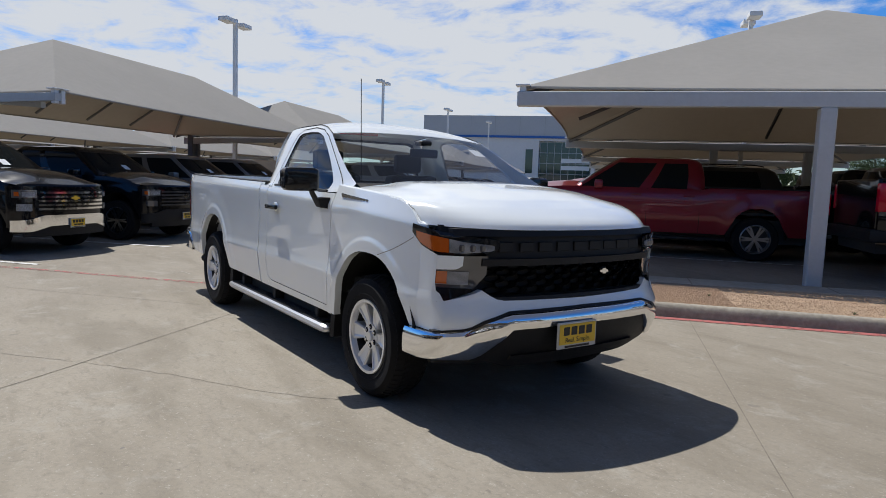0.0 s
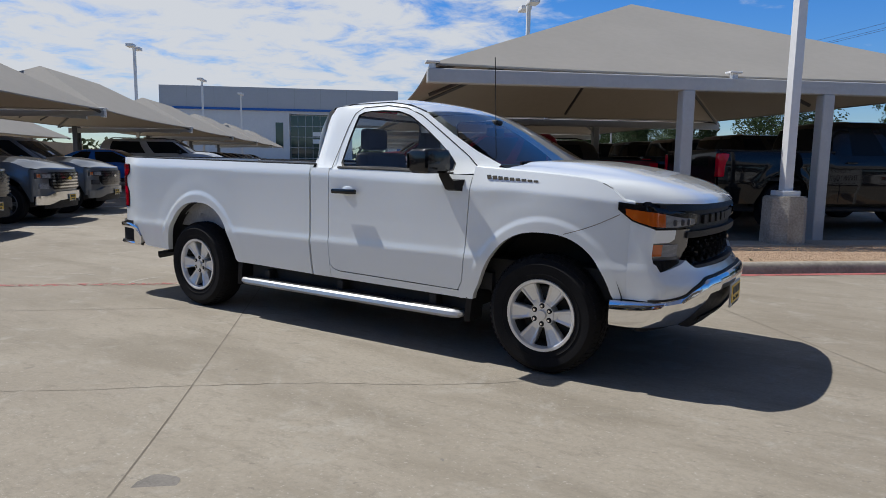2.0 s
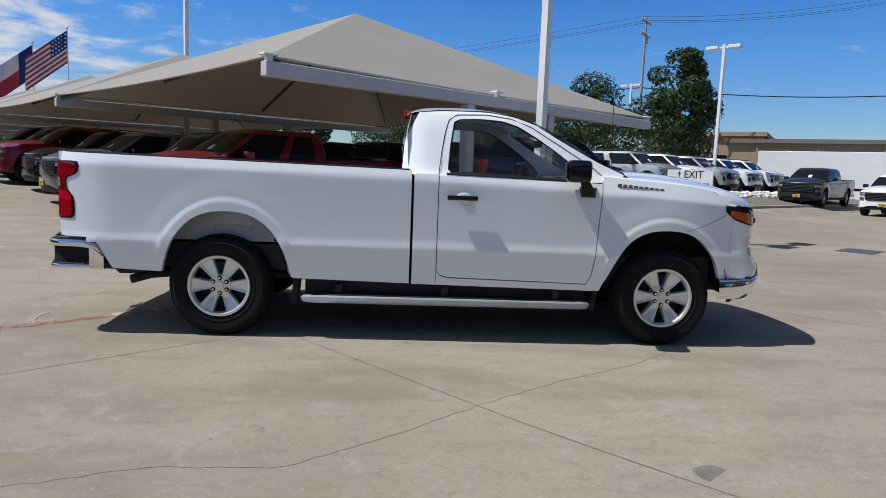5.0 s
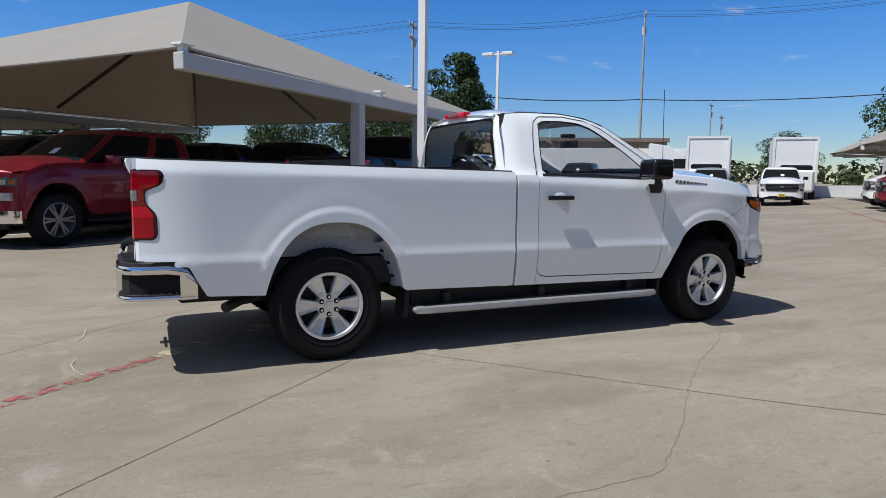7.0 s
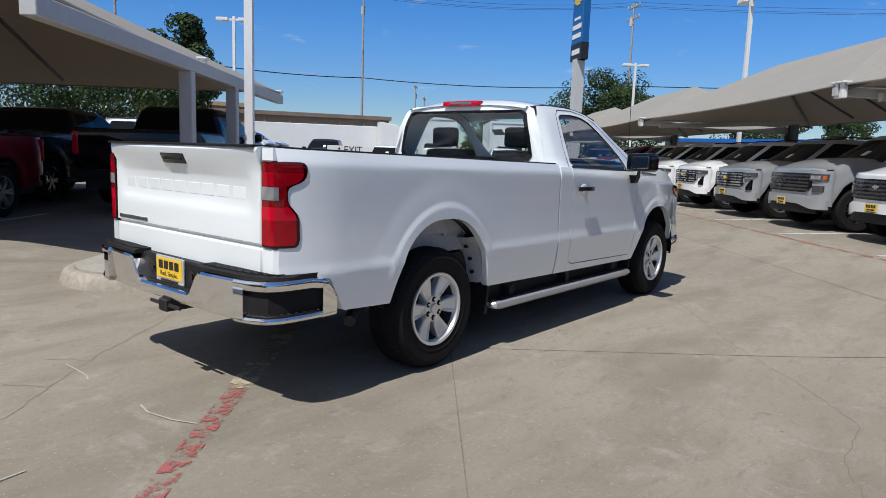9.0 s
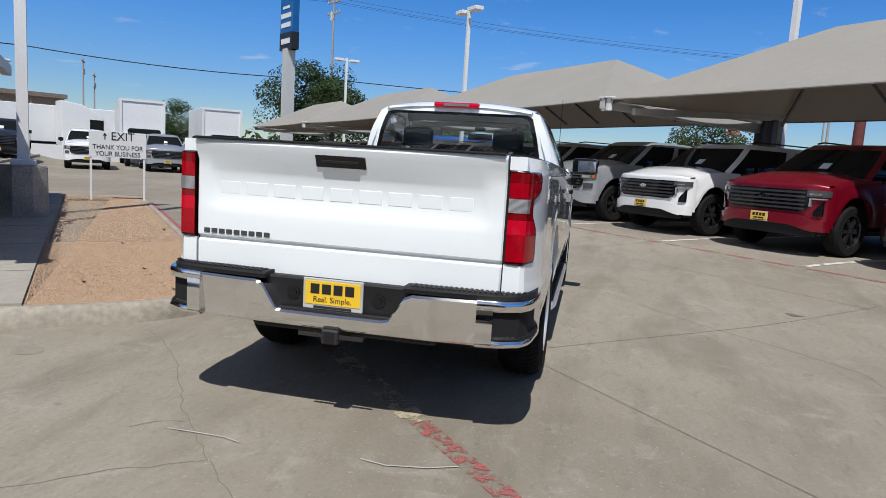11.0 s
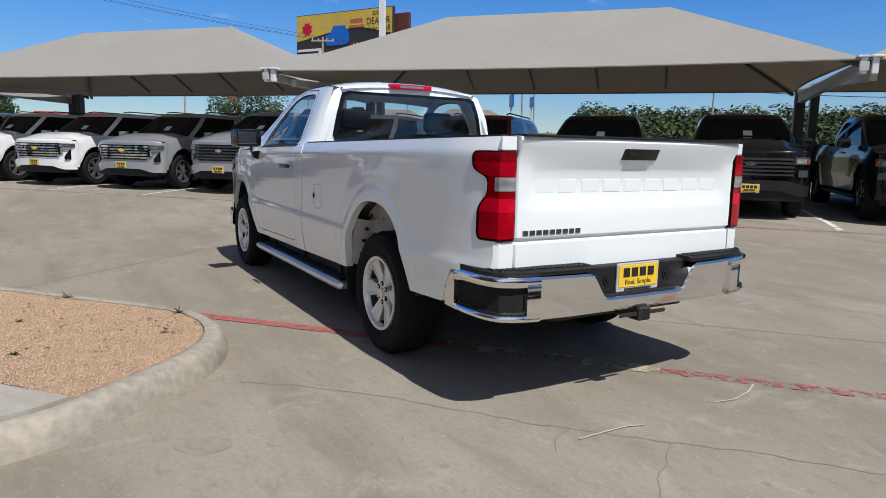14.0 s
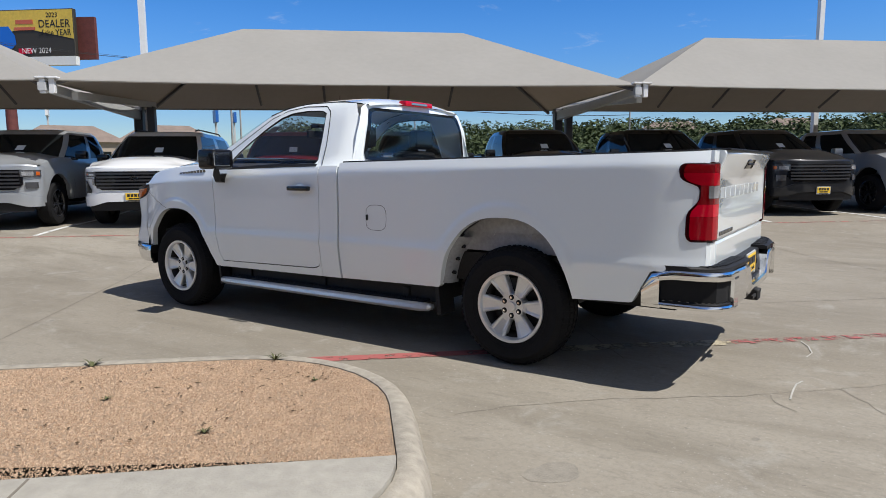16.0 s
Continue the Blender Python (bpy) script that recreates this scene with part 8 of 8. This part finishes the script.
t1 = tree("tree", 9.6, 3.2, 3, crown_low=0.22)
t1.matrix_world = pose(17.0, 36.4, 0)
t2 = tree("tree", 7.7, 4.6, 8, leaf=0.11, crown_low=0.36)
t2.matrix_world = pose(12.2, 40.0, 0)
t3 = tree("tree", 9.2, 5.6, 15, count=13000)
t3.matrix_world = pose(50.5, 24.0, 0)
for src, x, y, rz, s in ((t2, 6.0, 41.0, 70, 0.85), (t2, -1.5, 42.5, 160, 0.85), (t1, -8, 46, 40, 0.7), (t2, 20.5, 46, 200, 1.0), (t3, 46.5, 20.5, 120, 0.8), (t2, 62, 46, 20, 0.8), (t2, -58, 150, 0, 1.7), (t3, -49, 152, 80, 1.6), (t2, -90, 165, 40, 1.9), (t1, -33, 112, 80, 1.2), (t2, -29, 116, 10, 1.2), (t2, 37, -8, 50, 0.7), (t1, 70, 8, 60, 0.9), (t3, 79, 18, 10, 1.0)):
    c = copy_thing(src, pose(x, y, 0, 0, 0, rz))
    c.scale = (s, s, s)


def build_woods():
    """Scrub and woods on the rising ground beyond the lot."""
    rnd = random.Random(77)
    bm = bmesh.new()

    def bank(ang0, ang1, r0, r1, n, h0, h1, size):
        for _ in range(n):
            a = radians(rnd.uniform(ang0, ang1))
            r = rnd.uniform(r0, r1)
            t = (r - r0) / (r1 - r0)
            s = rnd.uniform(1.6, 3.6) * size
            c = Vector((r * math.cos(a), r * math.sin(a), h0 + (h1 - h0) * t + s * 0.35))
            leaf_cards(bm, c, (s, s, s * 0.75), 130 if r > 90 and r < 155 else 60 if r > 90 else 150, 0.36 * size if r < 155 and r > 90 else 0.62 * size if r > 90 else 0.20, rnd)
    bank(-114, -43, 95, 150, 640, 0.6, 8.2, 1.2)
    bank(-43, -24, 120, 180, 90, 0.0, 1.5, 1.3)      # wooded slope to the south-east
    bank(-95, -58, 50, 80, 100, -0.2, 0.6, 0.75)        # nearer shrubs
    bank(-28, 60, 150, 230, 150, 0, 2.5, 1.6)
    bank(60, 200, 190, 260, 170, 0, 4, 1.9)
    bank(200, 255, 120, 200, 120, 0, 5, 1.6)
    ob = part("far_woods", bm, LEAF_DRY)
    tagged(ob, "distant scrub and woods on low hills", "woods", kind="stuff")


build_woods()
bm = bmesh.new()
ring0, ring1 = [], []
for k in range(41):
    a = radians(-112 + 90 * k / 40)
    ring0.append((30 * math.cos(a), 30 * math.sin(a), 0.42))
for dist, z in ((30, 0.42), (60, 0.5), (95, 0.9), (155, 5.4), (240, 7.0), (420, 5.0)):
    ring1.append([(dist * math.cos(radians(-112 + 90 * k / 40)), dist * math.sin(radians(-112 + 90 * k / 40)), z) for k in range(41)])
loft(bm, ring1, closed=False)
tagged(part("grass_slope", bm, GRASS, smooth="all"), "dry green grass slope beyond the lot", "grass", kind="structure")

# ---- box trucks, trailers, low buildings ----
BOX_WHITE = material("box_body_white", (0.74, 0.75, 0.75), 0.45, vary=0.04, scale=1)


def box_truck(m):
    top = empty("box_truck", m, "white box truck seen from the front", "truck", "box trucks")
    slab("cargo_box", top, BOX_WHITE, -6.6, -0.4, -1.25, 1.25, 1.0, 3.95, "white cargo box", 0.03)
    slab("box_frame", top, SIGN_WHITE, -0.40, -0.34, -1.25, 1.25, 3.80, 3.95)
    slab("box_frame", top, SIGN_WHITE, -0.40, -0.34, -1.25, -1.12, 1.0, 3.80)
    slab("box_frame", top, SIGN_WHITE, -0.40, -0.34, 1.12, 1.25, 1.0, 3.80)
    slab("chassis", top, CHASSIS, -6.5, 1.2, -0.5, 0.5, 0.5, 1.0)
    slab("cab", top, BOX_WHITE, -0.3, 1.7, -0.95, 0.95, 0.6, 1.9, "white cab", 0.12)
    slab("windscreen", top, CAR_GLASS, 0.2, 1.05, -0.88, 0.88, 1.75, 2.2, "", 0.1)
    for x in (0.9, -5.0):
        for s in (-1, 1):
            plain_wheel(top, x, s * 0.9, 0.42, s, CAR_BLACK_RIM)
    return top


bt = box_truck(at_lot(38.2, -0.11, 0, 180))
copy_thing(bt, at_lot(40.1, -5.03, 0, 180))


def long_building(name, m, length, depth, height, wall, roof_mat, label, bays=8):
    top = empty(name, m, label, "building")
    slab("wall", top, wall, 0, length, 0, depth, 0, height)
    slab("roof", top, roof_mat, -0.3, length + 0.3, -0.3, depth + 0.3, height, height + 0.35)
    for k in range(bays):
        x = (k + 0.5) * length / bays
        slab("window", top, CAR_GLASS, x - length / bays * 0.26, x + length / bays * 0.26, -0.05, 0.05, height * 0.25, height * 0.68)
        slab("pilaster", top, wall, x + length / bays * 0.46, x + length / bays * 0.54, -0.12, 0, 0, height)
    return top


long_building("warehouse", pose(27.5, 50.5, 0, 0, 0, -33), 16, 12, 4.6, TAN_WALL, ROOF_TAN, "tan flat-roofed warehouse behind the lot", 7)
long_building("warehouse", pose(22.5, 54.5, 0, 0, 0, -33), 9, 10, 5.2, TAN_WALL, TAN_WALL, "tan block building with dark windows", 4)
long_building("low_building", pose(78, 4, 0, 0, 0, 260), 26, 10, 4.0, BRICK_TAN, RED_ROOF, "low building with red metal roof", 8)
long_building("low_building", pose(60, 22, 0, 0, 0, 270), 14, 8, 3.6, BRICK_TAN, CLAD_BLUE, "low shop with blue fascia", 5)
trailer = empty("trailer", at_lot(49.1, 7.9, 0, 100), "long white semi trailer", "trailer", "semi trailers")
slab("trailer_box", trailer, BOX_WHITE, -7, 7, -1.3, 1.3, 1.1, 3.6, "white trailer box", 0.03)
slab("landing_gear", trailer, CHASSIS, -6.0, 6.0, -0.6, 0.6, 0.6, 1.1)
for x in (-5.5, -4.3):
    for s in (-1, 1):
        plain_wheel(trailer, x, s * 1.05, 0.5, s, CAR_BLACK_RIM)
semi = empty("semi_tractor", at_lot(47.4, 2.9, 0, -80), "white sleeper-cab semi tractor parked behind the row", "truck")
slab("hood", semi, BOX_WHITE, 1.2, 3.0, -1.0, 1.0, 0.8, 1.9, "white sloped hood", 0.12)
bm = bmesh.new()
prism(bm, [(-1.6, 0.8), (1.25, 0.8), (1.35, 2.2), (0.7, 3.1), (-0.3, 3.7), (-1.6, 3.9)], "y", -1.15, 1.15, 0.06)
part("cab", bm, BOX_WHITE, semi, "white tall sleeper cab")
bm = bmesh.new()
prism(bm, [(1.30, 2.05), (1.40, 2.10), (0.85, 2.95), (0.72, 2.90)], "y", -1.0, 1.0)
part("windscreen", bm, CAR_GLASS, semi, "dark windscreen")
for sy in (-1, 1):
    slab("side_window", semi, CAR_GLASS, 0.1, 0.95, sy * 1.15 - 0.012, sy * 1.15 + 0.012, 2.05, 2.75)
slab("frame", semi, CHASSIS, -3.6, 2.8, -0.5, 0.5, 0.55, 0.85)
for x in (2.2, -2.0, -3.2):
    for sy in (-1, 1):
        plain_wheel(semi, x, sy * 0.95, 0.5, sy, ALLOY)
far_wall = empty("yard_wall", at_lot(-40, 0, 0, 90), "long tan block wall behind the west rows", "wall")
slab("wall_face", far_wall, TAN_WALL, -25, 100, -0.15, 0.15, 0, 3.4)
rail = empty("parapet_wall", at_lot(45.5, 0, 0, 90), "low white barrier wall behind the row", "wall")
slab("barrier", rail, CLAD_WHITE, -16, 12, -0.15, 0.15, 0, 0.95)


def house(m, w=14, d=9, h=4.2):
    top = empty("house", m, "tan house with hipped brown roof", "house", "hill houses")
    slab("wall", top, BRICK_TAN, -w / 2, w / 2, -d / 2, d / 2, 0, h)
    bm = bmesh.new()
    loft(bm, [[(-w / 2 - 0.5, -d / 2 - 0.5, h), (w / 2 + 0.5, -d / 2 - 0.5, h), (w / 2 + 0.5, d / 2 + 0.5, h), (-w / 2 - 0.5, d / 2 + 0.5, h)], [(-w / 4, -0.1, h + 2.6), (w / 4, -0.1, h + 2.6), (w / 4, 0.1, h + 2.6), (-w / 4, 0.1, h + 2.6)]])
    part("roof", bm, ROOF_TAN, top)
    for x in (-w * 0.3, 0, w * 0.3):
        slab("window", top, CAR_GLASS, x - 0.8, x + 0.8, -d / 2 - 0.05, -d / 2 + 0.05, 1.2, 2.8)
        slab("window", top, CAR_GLASS, x - 0.8, x + 0.8, d / 2 - 0.05, d / 2 + 0.05, 1.2, 2.8)
    return top


h0 = house(pose(33, -133, 3.0, 0, 0, 10))
for x, y, z, rz in ((12, -140, 3.2, 30), (62, -125, 2.4, 20), (96, -62, 1.5, 60), (100, -48, 1.0, 70), (-10, -138, 3.0, 0)):
    copy_thing(h0, pose(x, y, z, 0, 0, rz))

# ---- billboard ----
BB_DARK = material("billboard_dark", (0.035, 0.030, 0.022), 0.5)
BB_GOLD = material("billboard_gold", (0.62, 0.44, 0.07), 0.5, vary=0.2, scale=0.4)
RUST = material("rust_red_steel", (0.13, 0.035, 0.03), 0.7, vary=0.3, scale=2)
bb_m = Matrix.Translation((69.9, -27.5, 0)) @ Matrix.Rotation(math.atan2(6.8, 12.3), 4, "Z")
billboard = empty("billboard", bb_m, "yellow and black roadside billboard on rust column", "billboard")
slab("panel", billboard, BB_DARK, -7.2, 7.2, -0.25, 0.25, 12.4, 16.9, "dark billboard panel", 0.05)
slab("rear_panel", billboard, RUST, -8.6, -6.4, -1.3, -0.9, 12.2, 16.3, "dark back of the second panel")
slab("apron", billboard, SIGN_WHITE, -7.2, 7.2, -0.3, 0.3, 11.5, 12.35, "pale catwalk apron")
bm = bmesh.new()
prism(bm, [(-7.1, 14.0), (-2.5, 15.0), (2.0, 14.6), (7.1, 13.8), (7.1, 16.8), (-7.1, 16.8)], "y", 0.25, 0.29)
part("gold_field", bm, BB_GOLD, billboard, "golden sky of the poster")
bm = bmesh.new()
cyl(bm, (0.6, -0.4, 0), (0.6, -0.4, 12), 0.55, 0.5, 20)
part("column", bm, RUST, billboard, "rust-red steel column")
car_pic = [(2.9, 13.2), (3.4, 13.1), (5.9, 13.1), (6.2, 13.6), (6.1, 14.3), (5.4, 14.5), (4.9, 15.3), (3.2, 15.3), (2.6, 14.4), (2.5, 13.6)]
bm = bmesh.new()
prism(bm, [(x - 3.6, z) for x, z in car_pic], "y", 0.29, 0.32)
part("poster_car", bm, PAINTS["blue"], billboard, "blue car silhouette on poster")
bm = bmesh.new()
prism(bm, [(5.4 + 0.85 * math.cos(a) * (1 if k % 2 else 0.72), 15.2 + 0.85 * math.sin(a) * (1 if k % 2 else 0.72)) for k, a in enumerate([2 * math.pi * q / 16 for q in range(16)])], "y", 0.29, 0.32)
part("poster_badge", bm, LAMP_RED, billboard, "red burst shape")
for x0, x1, z0, z1 in ((-3.2, -1.0, 14.9, 15.2), (-3.0, -1.2, 15.5, 15.9), (3.2, 7.0, 12.6, 12.9)):
    slab("poster_bar", billboard, SIGN_WHITE if z0 < 13 else LAMP_AMBER, x0, x1, 0.29, 0.32, z0, z1)
slab("poster_bar", billboard, LAMP_RED, -2.7, -1.3, 0.29, 0.32, 12.65, 13.15)
back_face = Matrix.Rotation(radians(180), 4, "Z") @ Matrix.Rotation(radians(90), 4, "X")
text_part("2023", 0.62, billboard, Matrix.Translation((-5.0, 0.31, 16.3)) @ back_face, SIGN_INK)
text_part("DEALER", 1.05, billboard, Matrix.Translation((-5.2, 0.31, 15.45)) @ back_face @ Matrix.Diagonal((0.9, 1, 1, 1)), SIGN_INK)
text_part("of the YEAR", 0.85, billboard, Matrix.Translation((-5.2, 0.31, 14.6)) @ back_face @ Matrix.Diagonal((0.8, 1, 1, 1)), SIGN_INK)
text_part("NEW 2024", 0.75, billboard, Matrix.Translation((-3.2, 0.325, 12.9)) @ back_face @ Matrix.Diagonal((0.9, 1, 1, 1)), SIGN_WHITE)

# ---- pylon sign ----
PYLON_BLUE = material("pylon_blue", (0.01, 0.10, 0.30), 0.35)
pylon = empty("pylon_sign", pose(43.2, 22.9, 0, 0, 0, 50), "tall blue pylon sign on grey column", "sign")
slab("column", pylon, STEEL, -0.45, 0.45, -0.35, 0.35, 0, 9.4, "grey pylon column")
slab("cabinet", pylon, PYLON_BLUE, -1.1, 1.1, -0.30, 0.30, 9.3, 15.4, "blue sign cabinet", 0.05)
slab("cabinet_base", pylon, SIGN_INK, -1.11, 1.11, -0.31, 0.31, 9.3, 10.6)
for s in (-1, 1):
    for z0, z1, w in ((9.75, 10.15, 0.8), (11.0, 11.35, 0.85), (11.7, 12.05, 0.9), (12.4, 12.6, 0.6)):
        slab("sign_bar", pylon, SIGN_WHITE, -w, w, s * 0.315 - 0.02, s * 0.315 + 0.02, z0, z1)
    bm = bmesh.new()
    prism(bm, [(y * 14, 13.9 + z * 14) for y, z in ((-0.055, -0.012), (-0.02, -0.012), (-0.025, -0.026), (0.025, -0.026), (0.03, -0.012), (0.06, -0.012), (0.052, 0.012), (0.02, 0.012), (0.025, 0.026), (-0.025, 0.026), (-0.03, 0.012), (-0.062, 0.012))], "y", s * 0.295, s * 0.335)
    part("sign_emblem", bm, BB_GOLD, pylon, "gold cross-shaped emblem")

# ---- utility poles and wires ----
WOOD_POLE = material("weathered_pole", (0.33, 0.32, 0.31), 0.9, vary=0.2, scale=1.5)
WIRE = material("black_cable", (0.02, 0.02, 0.022), 0.6)
POLES = [(-30.0, 92.0, 13.0), (19.6, 51.0, 14.9), (42.2, 46.8, 17.4), (58.5, 25.6, 17.0), (62, -22, 12.5), (48, -66, 13.5), (30, -98, 14.0)]


def utility_pole(x, y, h, arms, rz):
    top = empty("utility_pole", pose(x, y, 0, 0, 0, rz), "tall weathered utility pole with crossarm", "utility pole", "utility poles")
    bm = bmesh.new()
    cyl(bm, (0, 0, 0), (0, 0, h), 0.15, 0.09, 12)
    part("pole", bm, WOOD_POLE, top, smooth=40)
    for k in range(arms):
        z = h - 0.4 - 1.1 * k
        slab("crossarm", top, WOOD_POLE, -1.2, 1.2, -0.07, 0.07, z - 0.08, z + 0.08)
        for x in (-1.1, -0.45, 0.45, 1.1):
            bm = bmesh.new()
            cyl(bm, (x, 0, z + 0.06), (x, 0, z + 0.26), 0.05, 0.04, 8)
            part("insulator", bm, STEEL, top)
    bm = bmesh.new()
    cyl(bm, (0.3, 0, h - 2.2), (0.3, 0, h - 1.4), 0.2, 0.2, 12)
    part("transformer", bm, STEEL, top, "grey transformer can")


for k, (x, y, h) in enumerate(POLES):
    utility_pole(x, y, h, 1 + k % 2, math.degrees(math.atan2(-0.6, 0.8)) + 90)
for x, y, h in ((62, -48, 14), (75, -60, 15), (90, -30, 13), (76.4, 70.7, 12.8), (79.5, 71.5, 11.2), (85, -12, 12)):
    utility_pole(x, y, h, 1, 30)


def wire(name, a, b, sag, r, label):
    bm = bmesh.new()
    a, b = Vector(a), Vector(b)
    tube(bm, [a.lerp(b, k / 14) - Vector((0, 0, sag * 4 * (k / 14) * (1 - k / 14))) for k in range(15)], r, 5)
    tagged(part(name, bm, WIRE), label, "cable", "overhead cables")


for (xa, ya, ha), (xb, yb, hb) in zip(POLES, POLES[1:]):
    for off in (-1.1, 0.45, 1.1):
        d = Vector((0.6 * off, 0.8 * off, 0))
        wire("power_line", Vector((xa, ya, ha - 0.2)) + d, Vector((xb, yb, hb - 0.2)) + d, 0.7, 0.014, "thin overhead power line")
    wire("phone_cable", (xa, ya, min(ha - 4.5, 9.0)), (xb, yb, min(hb - 4.5, 9.0)), 0.5, 0.045, "thick black overhead cable")
# low road signs far off
for x, y, h, mt in ((95, -75, 9.5, CLAD_BLUE), (110, -50, 10, SIGN_WHITE), (78, -58, 8, CLAD_BLUE), (84, -18, 7, LAMP_AMBER)):
    sg = empty("road_sign", pose(x, y, 0, 0, 0, -30), "far roadside sign on a slim pole", "sign", "far roadside signs")
    slab("pole", sg, STEEL, -0.15, 0.15, -0.15, 0.15, 0, h)
    slab("panel", sg, mt, -1.6, 1.6, -0.2, 0.2, h - 0.2, h + 1.6)

# ---- raised display bed beyond the exit ----
ROCK = island_random_material("white_rock", (0.46, 0.45, 0.43), (0.74, 0.73, 0.70))
BED_GRAVEL = material("bed_gravel", (0.17, 0.155, 0.125), 0.95, vary=0.35, scale=4, bump=0.6, bump_scale=30)
disp = empty("display_bed", pose(10.6, 26.0, 0, 0, 0, -51), "kerbed raised bed with gravel and white rocks", "planting bed", kind="structure")
bm = bmesh.new()
prism(bm, [(-4.5, 0.0), (6.4, 0.0), (6.4, 0.30), (6.2, 0.34), (3.6, 0.70), (-4.5, 0.70)], "y", -7.0, 17.0)
part("bank", bm, BED_GRAVEL, disp, "grey-brown gravel bank")
bm = bmesh.new()
prism(bm, [(6.4, 0.0), (6.58, 0.0), (6.56, 0.34), (6.42, 0.35)], "y", -7.0, 17.0)
part("kerb", bm, KERB, disp, "pale concrete kerb")
bm = bmesh.new()
prism(bm, [(-4.5, 0.70), (2.9, 0.70), (2.9, 0.715), (-4.5, 0.715)], "y", -6.9, 16.9)
part("parking_pad", bm, WALK, disp, "pale concrete parking pad")
rnd = random.Random(21)
bm = bmesh.new()
for k in range(420):
    y, x = rnd.uniform(-6.8, 16.8), rnd.uniform(3.0, 4.6)
    r = rnd.uniform(0.07, 0.17)
    z = 0.70 if x < 3.6 else 0.70 - 0.138 * (x - 3.6)
    bmesh.ops.create_icosphere(bm, subdivisions=1, radius=r, matrix=Matrix.Translation((x, y, z + r * 0.35)) @ Matrix.Rotation(rnd.uniform(0, 6), 4, "Z") @ Matrix.Diagonal((1.2, 0.85, rnd.uniform(0.5, 0.8), 1)))
rocks = part("rock_border", bm, ROCK)
rocks.matrix_world = pose(10.6, 26.0, 0, 0, 0, -51)
tagged(rocks, "loose white rocks along the display bed", "rocks", kind="stuff")
